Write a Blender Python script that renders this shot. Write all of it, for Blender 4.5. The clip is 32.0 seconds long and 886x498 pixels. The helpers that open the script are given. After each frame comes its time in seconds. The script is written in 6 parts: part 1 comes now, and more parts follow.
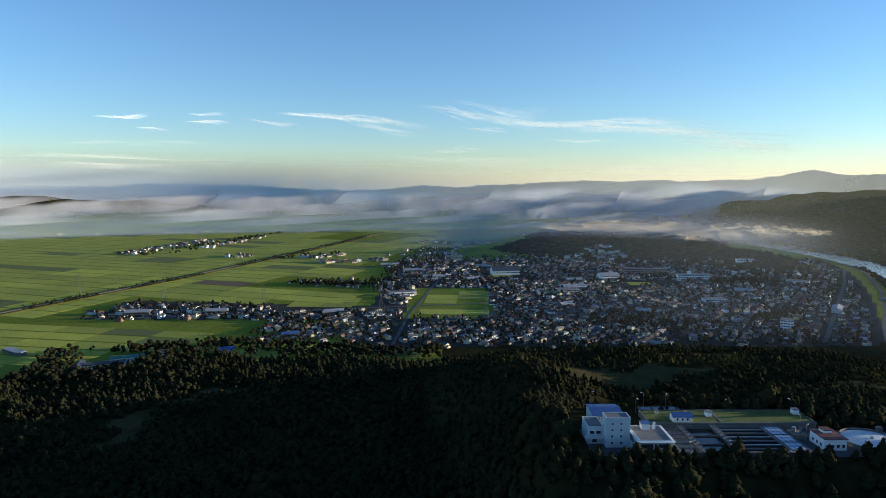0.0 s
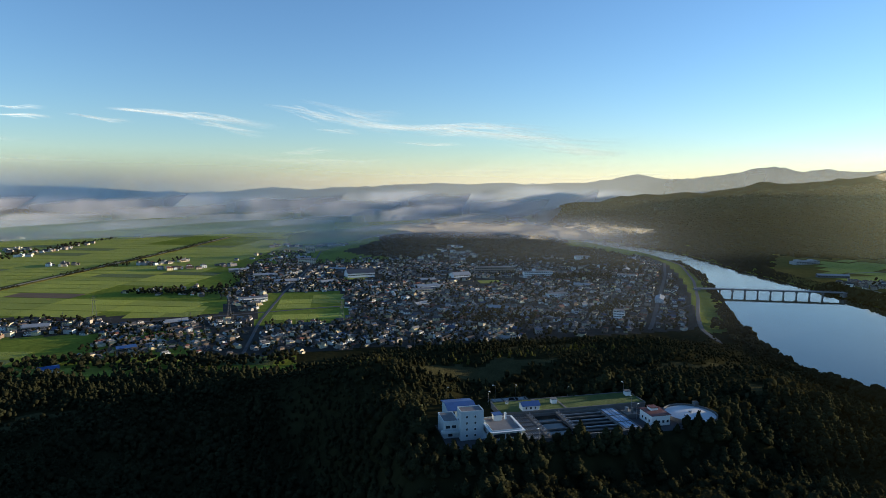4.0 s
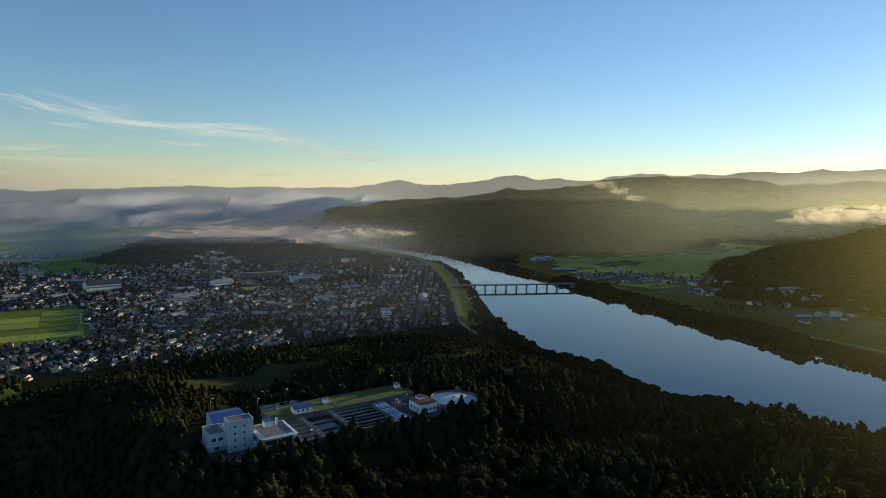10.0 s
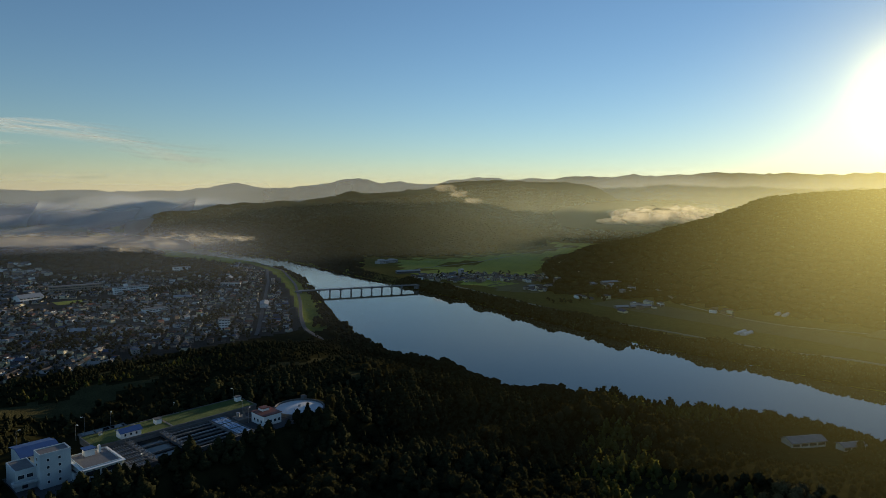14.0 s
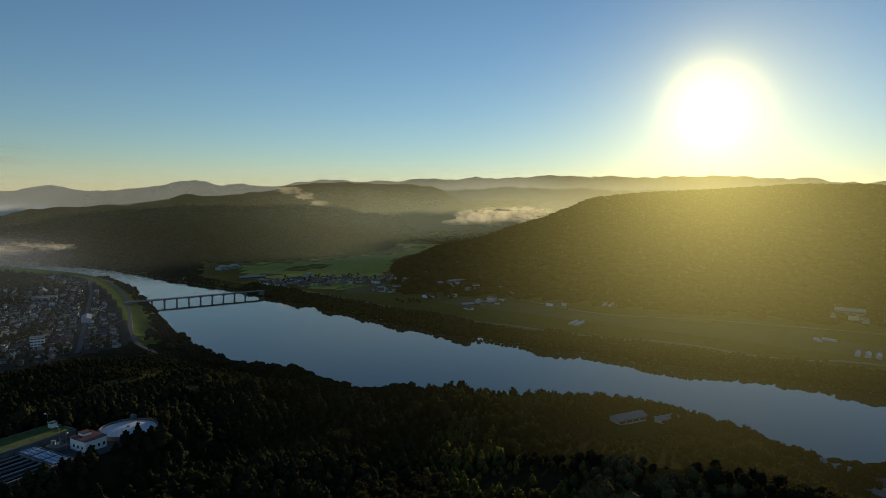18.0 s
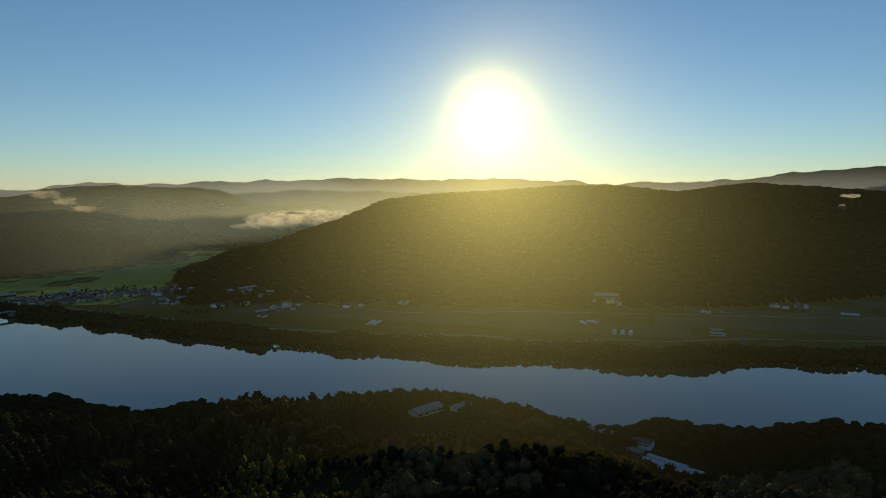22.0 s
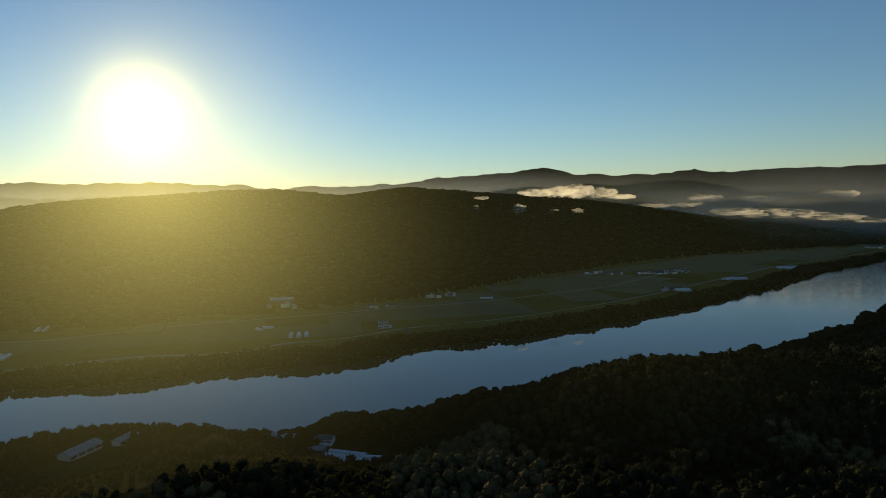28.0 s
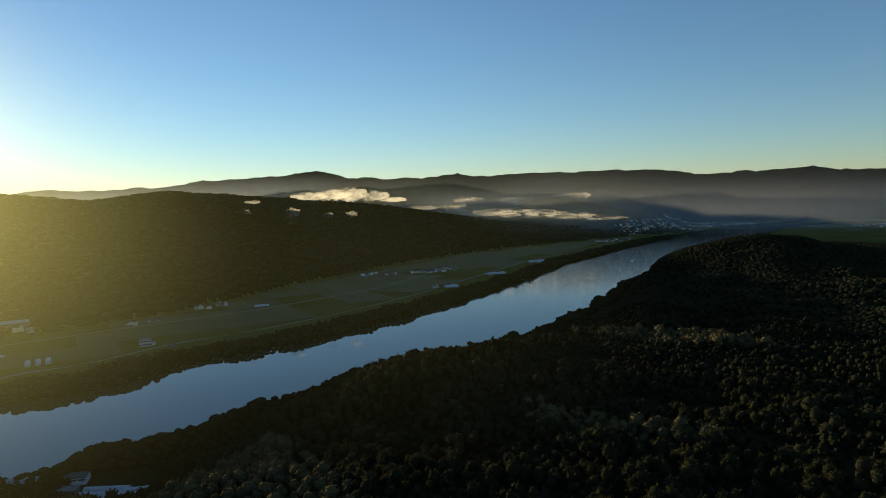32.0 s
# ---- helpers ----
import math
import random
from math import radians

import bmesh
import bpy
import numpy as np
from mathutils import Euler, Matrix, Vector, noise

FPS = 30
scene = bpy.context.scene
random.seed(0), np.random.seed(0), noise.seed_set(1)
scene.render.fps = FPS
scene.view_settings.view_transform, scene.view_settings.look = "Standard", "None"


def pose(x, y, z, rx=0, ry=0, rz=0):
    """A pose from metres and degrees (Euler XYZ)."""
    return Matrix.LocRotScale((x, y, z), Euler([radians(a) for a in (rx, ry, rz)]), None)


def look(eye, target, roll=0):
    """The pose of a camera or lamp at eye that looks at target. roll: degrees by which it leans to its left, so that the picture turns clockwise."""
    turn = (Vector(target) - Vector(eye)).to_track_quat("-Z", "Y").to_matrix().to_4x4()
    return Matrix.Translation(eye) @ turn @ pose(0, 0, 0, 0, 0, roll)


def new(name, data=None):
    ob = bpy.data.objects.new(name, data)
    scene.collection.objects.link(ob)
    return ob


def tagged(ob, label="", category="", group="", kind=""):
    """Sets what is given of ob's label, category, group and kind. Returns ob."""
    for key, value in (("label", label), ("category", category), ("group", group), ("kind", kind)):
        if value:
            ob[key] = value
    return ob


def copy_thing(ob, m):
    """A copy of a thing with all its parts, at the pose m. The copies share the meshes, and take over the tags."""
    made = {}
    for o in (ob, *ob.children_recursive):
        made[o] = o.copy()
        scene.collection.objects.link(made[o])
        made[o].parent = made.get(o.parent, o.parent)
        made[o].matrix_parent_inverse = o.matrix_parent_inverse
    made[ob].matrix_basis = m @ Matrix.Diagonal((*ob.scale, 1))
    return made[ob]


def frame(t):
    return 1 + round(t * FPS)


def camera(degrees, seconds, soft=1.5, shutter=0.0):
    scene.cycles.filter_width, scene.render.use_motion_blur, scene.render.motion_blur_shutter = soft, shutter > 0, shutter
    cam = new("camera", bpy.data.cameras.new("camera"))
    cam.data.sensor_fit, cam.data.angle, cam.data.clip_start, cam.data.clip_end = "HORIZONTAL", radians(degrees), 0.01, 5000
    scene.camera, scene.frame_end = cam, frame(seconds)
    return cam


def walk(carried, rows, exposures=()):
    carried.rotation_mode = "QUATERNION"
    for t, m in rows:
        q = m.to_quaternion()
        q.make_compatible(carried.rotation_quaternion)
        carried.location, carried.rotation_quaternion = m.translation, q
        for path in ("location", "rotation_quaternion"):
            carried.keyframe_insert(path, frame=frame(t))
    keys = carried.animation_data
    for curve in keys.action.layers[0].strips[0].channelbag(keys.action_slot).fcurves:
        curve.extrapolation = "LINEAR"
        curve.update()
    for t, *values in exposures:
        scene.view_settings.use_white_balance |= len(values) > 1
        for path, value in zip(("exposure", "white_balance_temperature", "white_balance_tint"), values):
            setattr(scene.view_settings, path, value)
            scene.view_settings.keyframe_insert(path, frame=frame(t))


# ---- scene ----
cam = camera(69.91, 32.0, soft=0.6)
PATH = [
    (0.0, (-0.00, -0.00, 200.00), (0.00, 994.19, 92.33), -0.015),
    (0.5, (0.06, 0.06, 199.92), (29.09, 993.84, 92.41), 0.013),
    (1.0, (0.11, 0.13, 199.84), (58.99, 992.64, 92.83), 0.051),
    (1.5, (0.16, 0.20, 199.76), (89.10, 990.49, 92.93), 0.083),
    (2.0, (0.20, 0.27, 199.67), (117.89, 987.58, 92.99), 0.102),
    (2.5, (0.22, 0.35, 199.58), (146.70, 983.86, 93.43), 0.130),
    (3.0, (0.23, 0.44, 199.47), (174.49, 979.46, 93.87), 0.163),
    (3.5, (0.24, 0.53, 199.35), (201.70, 974.41, 94.60), 0.202),
    (5.5, (0.10, 0.89, 198.52), (297.31, 950.43, 98.34), 0.399),
    (6.0, (0.03, 0.99, 198.22), (322.73, 942.26, 98.88), 0.448),
    (6.5, (-0.04, 1.08, 197.91), (353.04, 931.48, 99.52), 0.508),
    (7.0, (-0.11, 1.16, 197.59), (385.32, 918.72, 99.92), 0.571),
    (7.5, (-0.18, 1.25, 197.27), (415.96, 905.35, 100.19), 0.621),
    (8.0, (-0.26, 1.33, 196.94), (447.30, 890.37, 100.55), 0.673),
    (8.5, (-0.34, 1.40, 196.63), (476.63, 875.09, 100.90), 0.740),
    (9.0, (-0.43, 1.47, 196.35), (503.07, 860.23, 101.42), 0.810),
    (9.5, (-0.50, 1.53, 196.11), (530.96, 843.41, 102.36), 0.874),
    (10.0, (-0.57, 1.59, 195.91), (558.37, 825.63, 103.44), 0.920),
    (10.5, (-0.62, 1.64, 195.77), (583.82, 807.91, 104.32), 0.936),
    (11.0, (-0.65, 1.69, 195.68), (607.90, 790.06, 105.43), 0.927),
    (11.5, (-0.64, 1.72, 195.64), (631.67, 771.28, 106.42), 0.899),
    (12.0, (-0.61, 1.75, 195.64), (654.47, 752.16, 107.62), 0.871),
    (12.5, (-0.55, 1.77, 195.67), (675.89, 733.12, 108.72), 0.849),
    (13.0, (-0.45, 1.77, 195.72), (697.61, 712.64, 109.83), 0.830),
    (13.5, (-0.32, 1.76, 195.75), (721.25, 688.91, 111.06), 0.813),
    (14.0, (-0.16, 1.73, 195.77), (742.76, 665.84, 111.87), 0.807),
    (14.5, (0.03, 1.71, 195.75), (762.45, 643.42, 112.51), 0.795),
    (16.5, (1.32, 1.49, 195.01), (831.00, 553.93, 114.81), 0.662),
    (17.0, (1.66, 1.46, 194.78), (847.78, 528.53, 115.55), 0.632),
    (17.5, (2.00, 1.43, 194.55), (864.52, 501.36, 116.30), 0.583),
    (18.0, (2.33, 1.42, 194.32), (881.29, 471.99, 117.02), 0.518),
    (18.5, (2.64, 1.42, 194.09), (896.32, 443.58, 117.66), 0.450),
    (19.0, (2.95, 1.45, 193.87), (911.13, 413.13, 118.20), 0.386),
    (19.5, (3.23, 1.48, 193.67), (927.06, 376.87, 118.66), 0.311),
    (20.0, (3.49, 1.54, 193.48), (942.54, 337.27, 119.43), 0.220),
    (20.5, (3.73, 1.61, 193.32), (956.25, 297.16, 120.15), 0.105),
    (21.0, (3.94, 1.68, 193.19), (968.28, 256.17, 120.54), 0.009),
    (21.5, (4.12, 1.75, 193.08), (978.85, 213.11, 120.75), -0.069),
    (22.0, (4.28, 1.82, 193.00), (987.26, 170.84, 120.98), -0.153),
    (22.5, (4.41, 1.88, 192.94), (993.74, 128.80, 121.38), -0.236),
    (23.0, (4.52, 1.94, 192.91), (998.44, 85.82, 121.71), -0.328),
    (23.5, (4.60, 1.99, 192.89), (1001.27, 42.07, 121.97), -0.415),
    (24.0, (4.65, 2.04, 192.89), (1002.13, -1.89, 122.05), -0.497),
    (24.5, (4.69, 2.09, 192.90), (1001.08, -44.74, 122.11), -0.584),
    (25.0, (4.71, 2.14, 192.92), (998.16, -87.54, 122.19), -0.658),
    (25.5, (4.72, 2.20, 192.95), (993.40, -129.98, 122.01), -0.724),
    (27.5, (4.45, 2.42, 193.20), (957.86, -290.73, 122.01), -1.010),
    (28.0, (4.23, 2.53, 193.23), (945.25, -328.35, 122.44), -1.074),
    (28.5, (3.99, 2.66, 193.26), (930.94, -365.79, 122.44), -1.141),
    (29.0, (3.71, 2.80, 193.27), (914.93, -402.93, 122.11), -1.201),
    (29.5, (3.41, 2.95, 193.28), (896.33, -441.58, 121.84), -1.280),
    (30.0, (3.09, 3.10, 193.28), (875.93, -479.57, 121.27), -1.367),
    (30.5, (2.76, 3.25, 193.29), (853.24, -517.71, 120.62), -1.452),
    (31.0, (2.42, 3.41, 193.29), (828.17, -555.86, 120.18), -1.534),
    (31.5, (2.07, 3.56, 193.30), (800.76, -593.68, 119.83), -1.622),
    (32.0, (1.72, 3.71, 193.31), (771.38, -630.43, 119.28), -1.708),
]
EXPOSURE = [(0.0, 1.1, 6050, 15), (6.0, 1.0, 6400, 16), (10.0, 0.74, 6750, 16), (14.0, 0.32, 6900, 14), (19.0, 0.06, 6950, 12), (25.0, 0.1, 6950, 11), (29.0, 0.14, 7000, 11), (30.0, 0.2, 7000, 11), (32.0, 0.52, 6850, 11)]
walk(cam, [(t, look(e, a, r)) for t, e, a, r in PATH], EXPOSURE)

# ---- light: low morning sun in the east, clear sky ----
SUN_AZ, SUN_EL = radians(85.5), radians(6.1)
sun_way = Vector((math.sin(SUN_AZ) * math.cos(SUN_EL), math.cos(SUN_AZ) * math.cos(SUN_EL), math.sin(SUN_EL)))
sun = new("sun", bpy.data.lights.new("sun", "SUN"))
sun.data.energy, sun.data.angle, sun.data.color = 3.9, radians(0.6), (1.0, 0.85, 0.58)
sun.matrix_world = look(tuple(sun_way * 3000), (0, 0, 0))

world = bpy.data.worlds.new("world")
scene.world = world
world.use_nodes = True
wn, wl = world.node_tree.nodes, world.node_tree.links
sky = wn.new("ShaderNodeTexSky")
sky.sky_type, sky.sun_disc, sky.sun_elevation, sky.sun_rotation = "NISHITA", False, SUN_EL, SUN_AZ
sky.altitude, sky.air_density, sky.dust_density, sky.ozone_density = 300.0, 0.94, 0.05, 3.15
wn["Background"].inputs["Strength"].default_value = 0.127
wl.new(sky.outputs["Color"], wn["Background"].inputs["Color"])

# ---- materials ----
def material(name, color, rough=0.85, metal=0.0, vary=0.25, scale=0.5, fine=6.0, bump=0.0, bump_scale=2.0, per_object=0.0, tint=None, spec=0.3):
    """A surface with stains at one scale, grain at a finer one, relief, and a change from object to object."""
    m = bpy.data.materials.new(name)
    m.use_nodes = True
    n, l = m.node_tree.nodes, m.node_tree.links
    b = n["Principled BSDF"]
    b.inputs["Roughness"].default_value, b.inputs["Metallic"].default_value = rough, metal
    b.inputs["Specular IOR Level"].default_value = spec
    geo = n.new("ShaderNodeNewGeometry")
    big, small = n.new("ShaderNodeTexNoise"), n.new("ShaderNodeTexNoise")
    big.inputs["Scale"].default_value, small.inputs["Scale"].default_value = scale, fine
    big.inputs["Detail"].default_value, small.inputs["Detail"].default_value = 4.0, 3.0
    for t in (big, small):
        l.new(geo.outputs["Position"], t.inputs["Vector"])
    add = n.new("ShaderNodeMath")
    add.operation = "ADD"
    l.new(big.outputs["Fac"], add.inputs[0]), l.new(small.outputs["Fac"], add.inputs[1])
    last = add
    if per_object:
        info, mad = n.new("ShaderNodeObjectInfo"), n.new("ShaderNodeMath")
        mad.operation = "MULTIPLY_ADD"
        mad.inputs[1].default_value = per_object
        l.new(info.outputs["Random"], mad.inputs[0]), l.new(add.outputs[0], mad.inputs[2])
        last = mad
    ramp = n.new("ShaderNodeMapRange")
    ramp.inputs["From Min"].default_value, ramp.inputs["From Max"].default_value = 0.6, 1.4 + per_object
    l.new(last.outputs[0], ramp.inputs["Value"])
    mix = n.new("ShaderNodeMix")
    mix.data_type = "RGBA"
    dark = [c * (1 - vary) for c in color]
    light = tint if tint else [min(1.0, c * (1 + vary)) for c in color]
    mix.inputs["A"].default_value, mix.inputs["B"].default_value = (*dark, 1), (*light, 1)
    l.new(ramp.outputs["Result"], mix.inputs["Factor"])
    l.new(mix.outputs["Result"], b.inputs["Base Color"])
    if bump:
        bn, bp = n.new("ShaderNodeTexNoise"), n.new("ShaderNodeBump")
        bn.inputs["Scale"].default_value, bn.inputs["Detail"].default_value = bump_scale, 4.0
        l.new(geo.outputs["Position"], bn.inputs["Vector"])
        bp.inputs["Strength"].default_value, bp.inputs["Distance"].default_value = min(1.0, bump), max(1.0, bump)
        l.new(bn.outputs["Fac"], bp.inputs["Height"])
        l.new(bp.outputs["Normal"], b.inputs["Normal"])
    return m


M_GROUND = material("forest_floor", (0.024, 0.023, 0.010), 0.95, vary=0.4, scale=0.02, fine=0.15, bump=1.0, bump_scale=0.12, spec=0.0)
M_PLAIN = material("meadow", (0.165, 0.195, 0.032), 0.95, vary=0.35, scale=0.01, fine=0.2, bump=0.6, bump_scale=0.5, spec=0.0)
M_YARD = material("town_ground", (0.055, 0.052, 0.045), 0.95, vary=0.4, scale=0.04, fine=0.6, spec=0.0)
# olive tone carries the haze and shade over the low ground
M_OLIVE = material("olive_cast_meadow", (0.13, 0.105, 0.030), 0.95, vary=0.35, scale=0.006, fine=0.2, bump=0.6, bump_scale=0.5, spec=0.0)
M_DIKE = material("dike_grass", (0.115, 0.145, 0.036), 0.95, vary=0.35, scale=0.05, fine=0.8, bump=1.0, bump_scale=0.9, spec=0.0)
M_GLADE = material("rough_grass", (0.056, 0.052, 0.024), 0.95, vary=0.4, scale=0.08, fine=0.8, bump=1.0, bump_scale=0.8, spec=0.0)
M_LEAF = material("broadleaf_foliage", (0.029, 0.0295, 0.0150), 0.95, vary=0.5, scale=0.03, fine=1.2, bump=1.0, bump_scale=1.1, spec=0.0)
M_PALE = material("bamboo_foliage", (0.120, 0.112, 0.036), 0.9, vary=0.4, scale=0.05, fine=1.2, bump=1.0, bump_scale=1.1, spec=0.0)
M_YOUNG = material("young_foliage", (0.100, 0.080, 0.036), 0.95, vary=0.45, scale=0.05, fine=1.2, bump=1.0, bump_scale=1.5, spec=0.0)
M_WILLOW = material("willow_foliage", (0.040, 0.038, 0.017), 0.95, vary=0.5, scale=0.03, fine=1.0, bump=1.0, bump_scale=1.0, spec=0.0)
M_CEDAR = material("cedar_foliage", (0.028, 0.0295, 0.0145), 0.95, vary=0.45, scale=0.03, fine=1.5, bump=1.0, bump_scale=1.4, spec=0.0)
M_WHITE = material("white_paint", (0.78, 0.78, 0.76), 0.7, vary=0.08, scale=0.2, fine=3.0)


def leaf_light(mat, share, color):
    """Lets part of the sunlight pass through the leaves."""
    n, l = mat.node_tree.nodes, mat.node_tree.links
    out = next(q for q in n if q.type == "OUTPUT_MATERIAL")
    shine = out.inputs["Surface"].links[0].from_socket
    thin, mix = n.new("ShaderNodeBsdfTranslucent"), n.new("ShaderNodeMixShader")
    thin.inputs["Color"].default_value, mix.inputs[0].default_value = (*color, 1), share
    l.new(shine, mix.inputs[1]), l.new(thin.outputs[0], mix.inputs[2]), l.new(mix.outputs[0], out.inputs["Surface"])


leaf_light(M_PALE, 0.45, (0.30, 0.29, 0.05))
leaf_light(M_LEAF, 0.15, (0.10, 0.09, 0.03))
M_WATER = bpy.data.materials.new("river_water")
M_WATER.use_nodes = True
_n, _l = M_WATER.node_tree.nodes, M_WATER.node_tree.links
_b = _n["Principled BSDF"]
_b.inputs["Base Color"].default_value = (0.056, 0.050, 0.026, 1)
_b.inputs["Specular Tint"].default_value = (1.0, 0.88, 0.64, 1)
_b.inputs["Roughness"].default_value, _b.inputs["IOR"].default_value = 0.025, 1.42
# ripples: slight on the sheltered reach, stronger where the wind touches the bends up and down the valley
_g, _s, _w, _k = _n.new("ShaderNodeNewGeometry"), _n.new("ShaderNodeSeparateXYZ"), _n.new("ShaderNodeTexNoise"), _n.new("ShaderNodeBump")
_d, _m, _r = _n.new("ShaderNodeMath"), _n.new("ShaderNodeMapRange"), _n.new("ShaderNodeMath")
_l.new(_g.outputs["Position"], _s.inputs[0]), _l.new(_g.outputs["Position"], _w.inputs["Vector"])
_w.inputs["Scale"].default_value, _w.inputs["Detail"].default_value = 0.35, 3.0
_d.operation, _d.inputs[1].default_value = "SUBTRACT", 120.0
_r.operation = "ABSOLUTE"
_l.new(_s.outputs["Y"], _d.inputs[0]), _l.new(_d.outputs[0], _r.inputs[0]), _l.new(_r.outputs[0], _m.inputs["Value"])
_m.inputs["From Min"].default_value, _m.inputs["From Max"].default_value = 750.0, 2100.0
_m.inputs["To Min"].default_value, _m.inputs["To Max"].default_value = 0.012, 0.30
_l.new(_m.outputs["Result"], _k.inputs["Strength"]), _l.new(_w.outputs["Fac"], _k.inputs["Height"])
_k.inputs["Distance"].default_value = 1.0
_l.new(_k.outputs["Normal"], _b.inputs["Normal"])

# ---- the lie of the land ----
def smooth(a, b, v):
    t = np.clip((v - a) / (b - a), 0.0, 1.0)
    return t * t * (3 - 2 * t)


def curve(rows, step=1.0, blur=0):
    """A smooth function through rows of (place, value)."""
    k, v = np.array([r[0] for r in rows], float), np.array([r[1] for r in rows], float)
    xs = np.arange(k[0], k[-1] + step, step)
    ys = np.interp(xs, k, v)
    if blur:
        pad = np.concatenate([np.full(blur, ys[0]), ys, np.full(blur, ys[-1])])
        w = np.hanning(2 * blur + 1)
        ys = np.convolve(pad, w / w.sum(), "valid")
    return lambda q: np.interp(q, xs, ys)


def lattice(ix, iy, seed):
    h = (ix.astype(np.int64) * 374761393 + iy.astype(np.int64) * 668265263 + seed * 974711) & 0x7FFFFFFF
    h = ((h ^ (h >> 13)) * 1274126177) & 0x7FFFFFFF
    return ((h ^ (h >> 16)) & 0xFFFF) / 65535.0


def value_noise(x, y, size, seed=0):
    """Soft noise from 0 to 1 with lumps of that many metres."""
    gx, gy = np.asarray(x, float) / size, np.asarray(y, float) / size
    ix, iy = np.floor(gx), np.floor(gy)
    fx, fy = gx - ix, gy - iy
    fx, fy = fx * fx * (3 - 2 * fx), fy * fy * (3 - 2 * fy)
    a, b = lattice(ix, iy, seed), lattice(ix + 1, iy, seed)
    c, d = lattice(ix, iy + 1, seed), lattice(ix + 1, iy + 1, seed)
    return (a * (1 - fx) + b * fx) * (1 - fy) + (c * (1 - fx) + d * fx) * fy


def fbm(x, y, size, seed=0, n=3):
    return sum(value_noise(x, y, size / 2**i, seed + i) * 0.5**i for i in range(n)) / sum(0.5**i for i in range(n))


# the river's two banks, x by y
WEST = curve([(-4900, 1330), (-3480, 1420), (-2580, 1200), (-2145, 1100), (-1725, 1000), (-1300, 840), (-1112, 780), (-908, 680), (-590, 585), (-350, 560), (-250, 560),
              (-140, 515), (-20, 526), (70, 578), (180, 566), (270, 522), (350, 500), (460, 515), (560, 520), (690, 565), (842, 655), (971, 735), (1169, 845), (1343, 925),
              (1572, 975), (1850, 965), (2300, 962), (2800, 1080), (3270, 1140), (3900, 1320), (4900, 1500)], 10, 6)
EAST = curve([(-4900, 1560), (-3480, 1690), (-2380, 1500), (-1477, 1227), (-1324, 1143), (-750, 905), (-420, 815), (-260, 810), (-130, 768), (0, 796), (110, 775),
              (214, 800), (345, 800), (540, 845), (750, 905), (980, 955), (1259, 1003), (1468, 1051), (1684, 1083), (1898, 1052), (2300, 1046),
              (2800, 1165), (3270, 1230), (3900, 1420), (4900, 1600)], 10, 6)
# eastern ridge: by bearing its crest's height and distance, and its foot
CREST_H = curve([(54, 8), (57.5, 8), (58.6, 45), (61.3, 86), (66, 103), (71, 147), (75, 198), (78, 213), (86, 230), (91, 242), (95.5, 243), (100.5, 224),
                 (105.8, 250), (112, 232), (118, 212), (124, 186), (130, 140), (135, 92), (143, 22), (146, 8)], 0.1, 6)
CREST_D = curve([(54, 1330), (58.5, 1360), (66, 1540), (75, 1750), (86, 1900), (95, 2000), (106, 2150), (112, 2250), (124, 2500), (135, 2800), (146, 3100)], 0.5, 6)
FOOT_D = curve([(54, 1250), (58.5, 1250), (66, 1230), (75, 1160), (86, 1130), (95, 1150), (106, 1250), (112, 1400), (120, 1700), (130, 2200), (143, 2900), (146, 3000)], 0.5, 6)
MID_H = curve([(14, 10), (20, 60), (24.4, 104), (30, 116), (36, 128), (42, 132), (46, 120), (51.7, 76), (55.8, 26), (58, 8)], 0.1, 8)
MID3_H = curve([(24, 60), (28, 135), (35.7, 170), (40, 200), (45.6, 228), (51, 286), (57, 283), (63, 296), (68, 303), (73, 318), (80, 312), (89, 304), (94, 275), (100, 200)], 0.1, 8)
MID_D = curve([(14, 3300), (24, 3100), (36, 2900), (46, 2850), (58, 2700)], 0.5, 6)
MID_F = curve([(14, 3000), (24, 2600), (30, 2200), (36, 2050), (43, 1850), (50, 1950), (58, 2250)], 0.5, 6)
MID2_H = curve([(48, 60), (54, 70), (58.3, 80), (63, 195), (68.8, 215), (72.4, 135), (76, 110), (90, 100), (110, 60)], 0.1, 12)
MOUND_H = curve([(130, 8), (133, 60), (135.2, 135), (137, 180), (139.3, 205), (141.5, 185), (143.7, 150), (147.8, 75), (151, 8)], 0.1, 6)
BACK_H = curve([(-180, 150), (-60, 150), (-34.8, 165), (-28, 170), (-24.5, 190), (-18, 172), (-12, 140), (-6.3, 138), (-3, 165), (-1.7, 172), (1, 158), (5, 180), (12.8, 204), (20, 208), (24.6, 213),
                (28, 232), (29.4, 262), (30.1, 270), (30.9, 255), (31.8, 240), (34.5, 243), (37, 270), (40.4, 312), (43, 290), (46.9, 285), (51, 325), (57, 330), (63, 358), (68, 365), (73, 380),
                (80, 375), (89, 368), (93, 345), (96, 322), (98, 348), (101, 345), (105, 358), (109, 385), (113, 410), (116, 425), (119, 452), (121.4, 387), (123.5, 400),
                (125, 370), (127.5, 385), (129.9, 398), (134, 385), (139.3, 395), (146.5, 385), (150, 355), (154, 338), (157, 350), (160, 345), (164, 325), (172, 300),
                (180, 150)], 0.1, 4)
NORTH_EDGE = curve([(-1500, 300), (-700, 420), (-440, 600), (-300, 690), (-140, 680), (0, 670), (90, 715), (280, 730), (420, 700), (520, 650), (700, 500)], 10, 5)


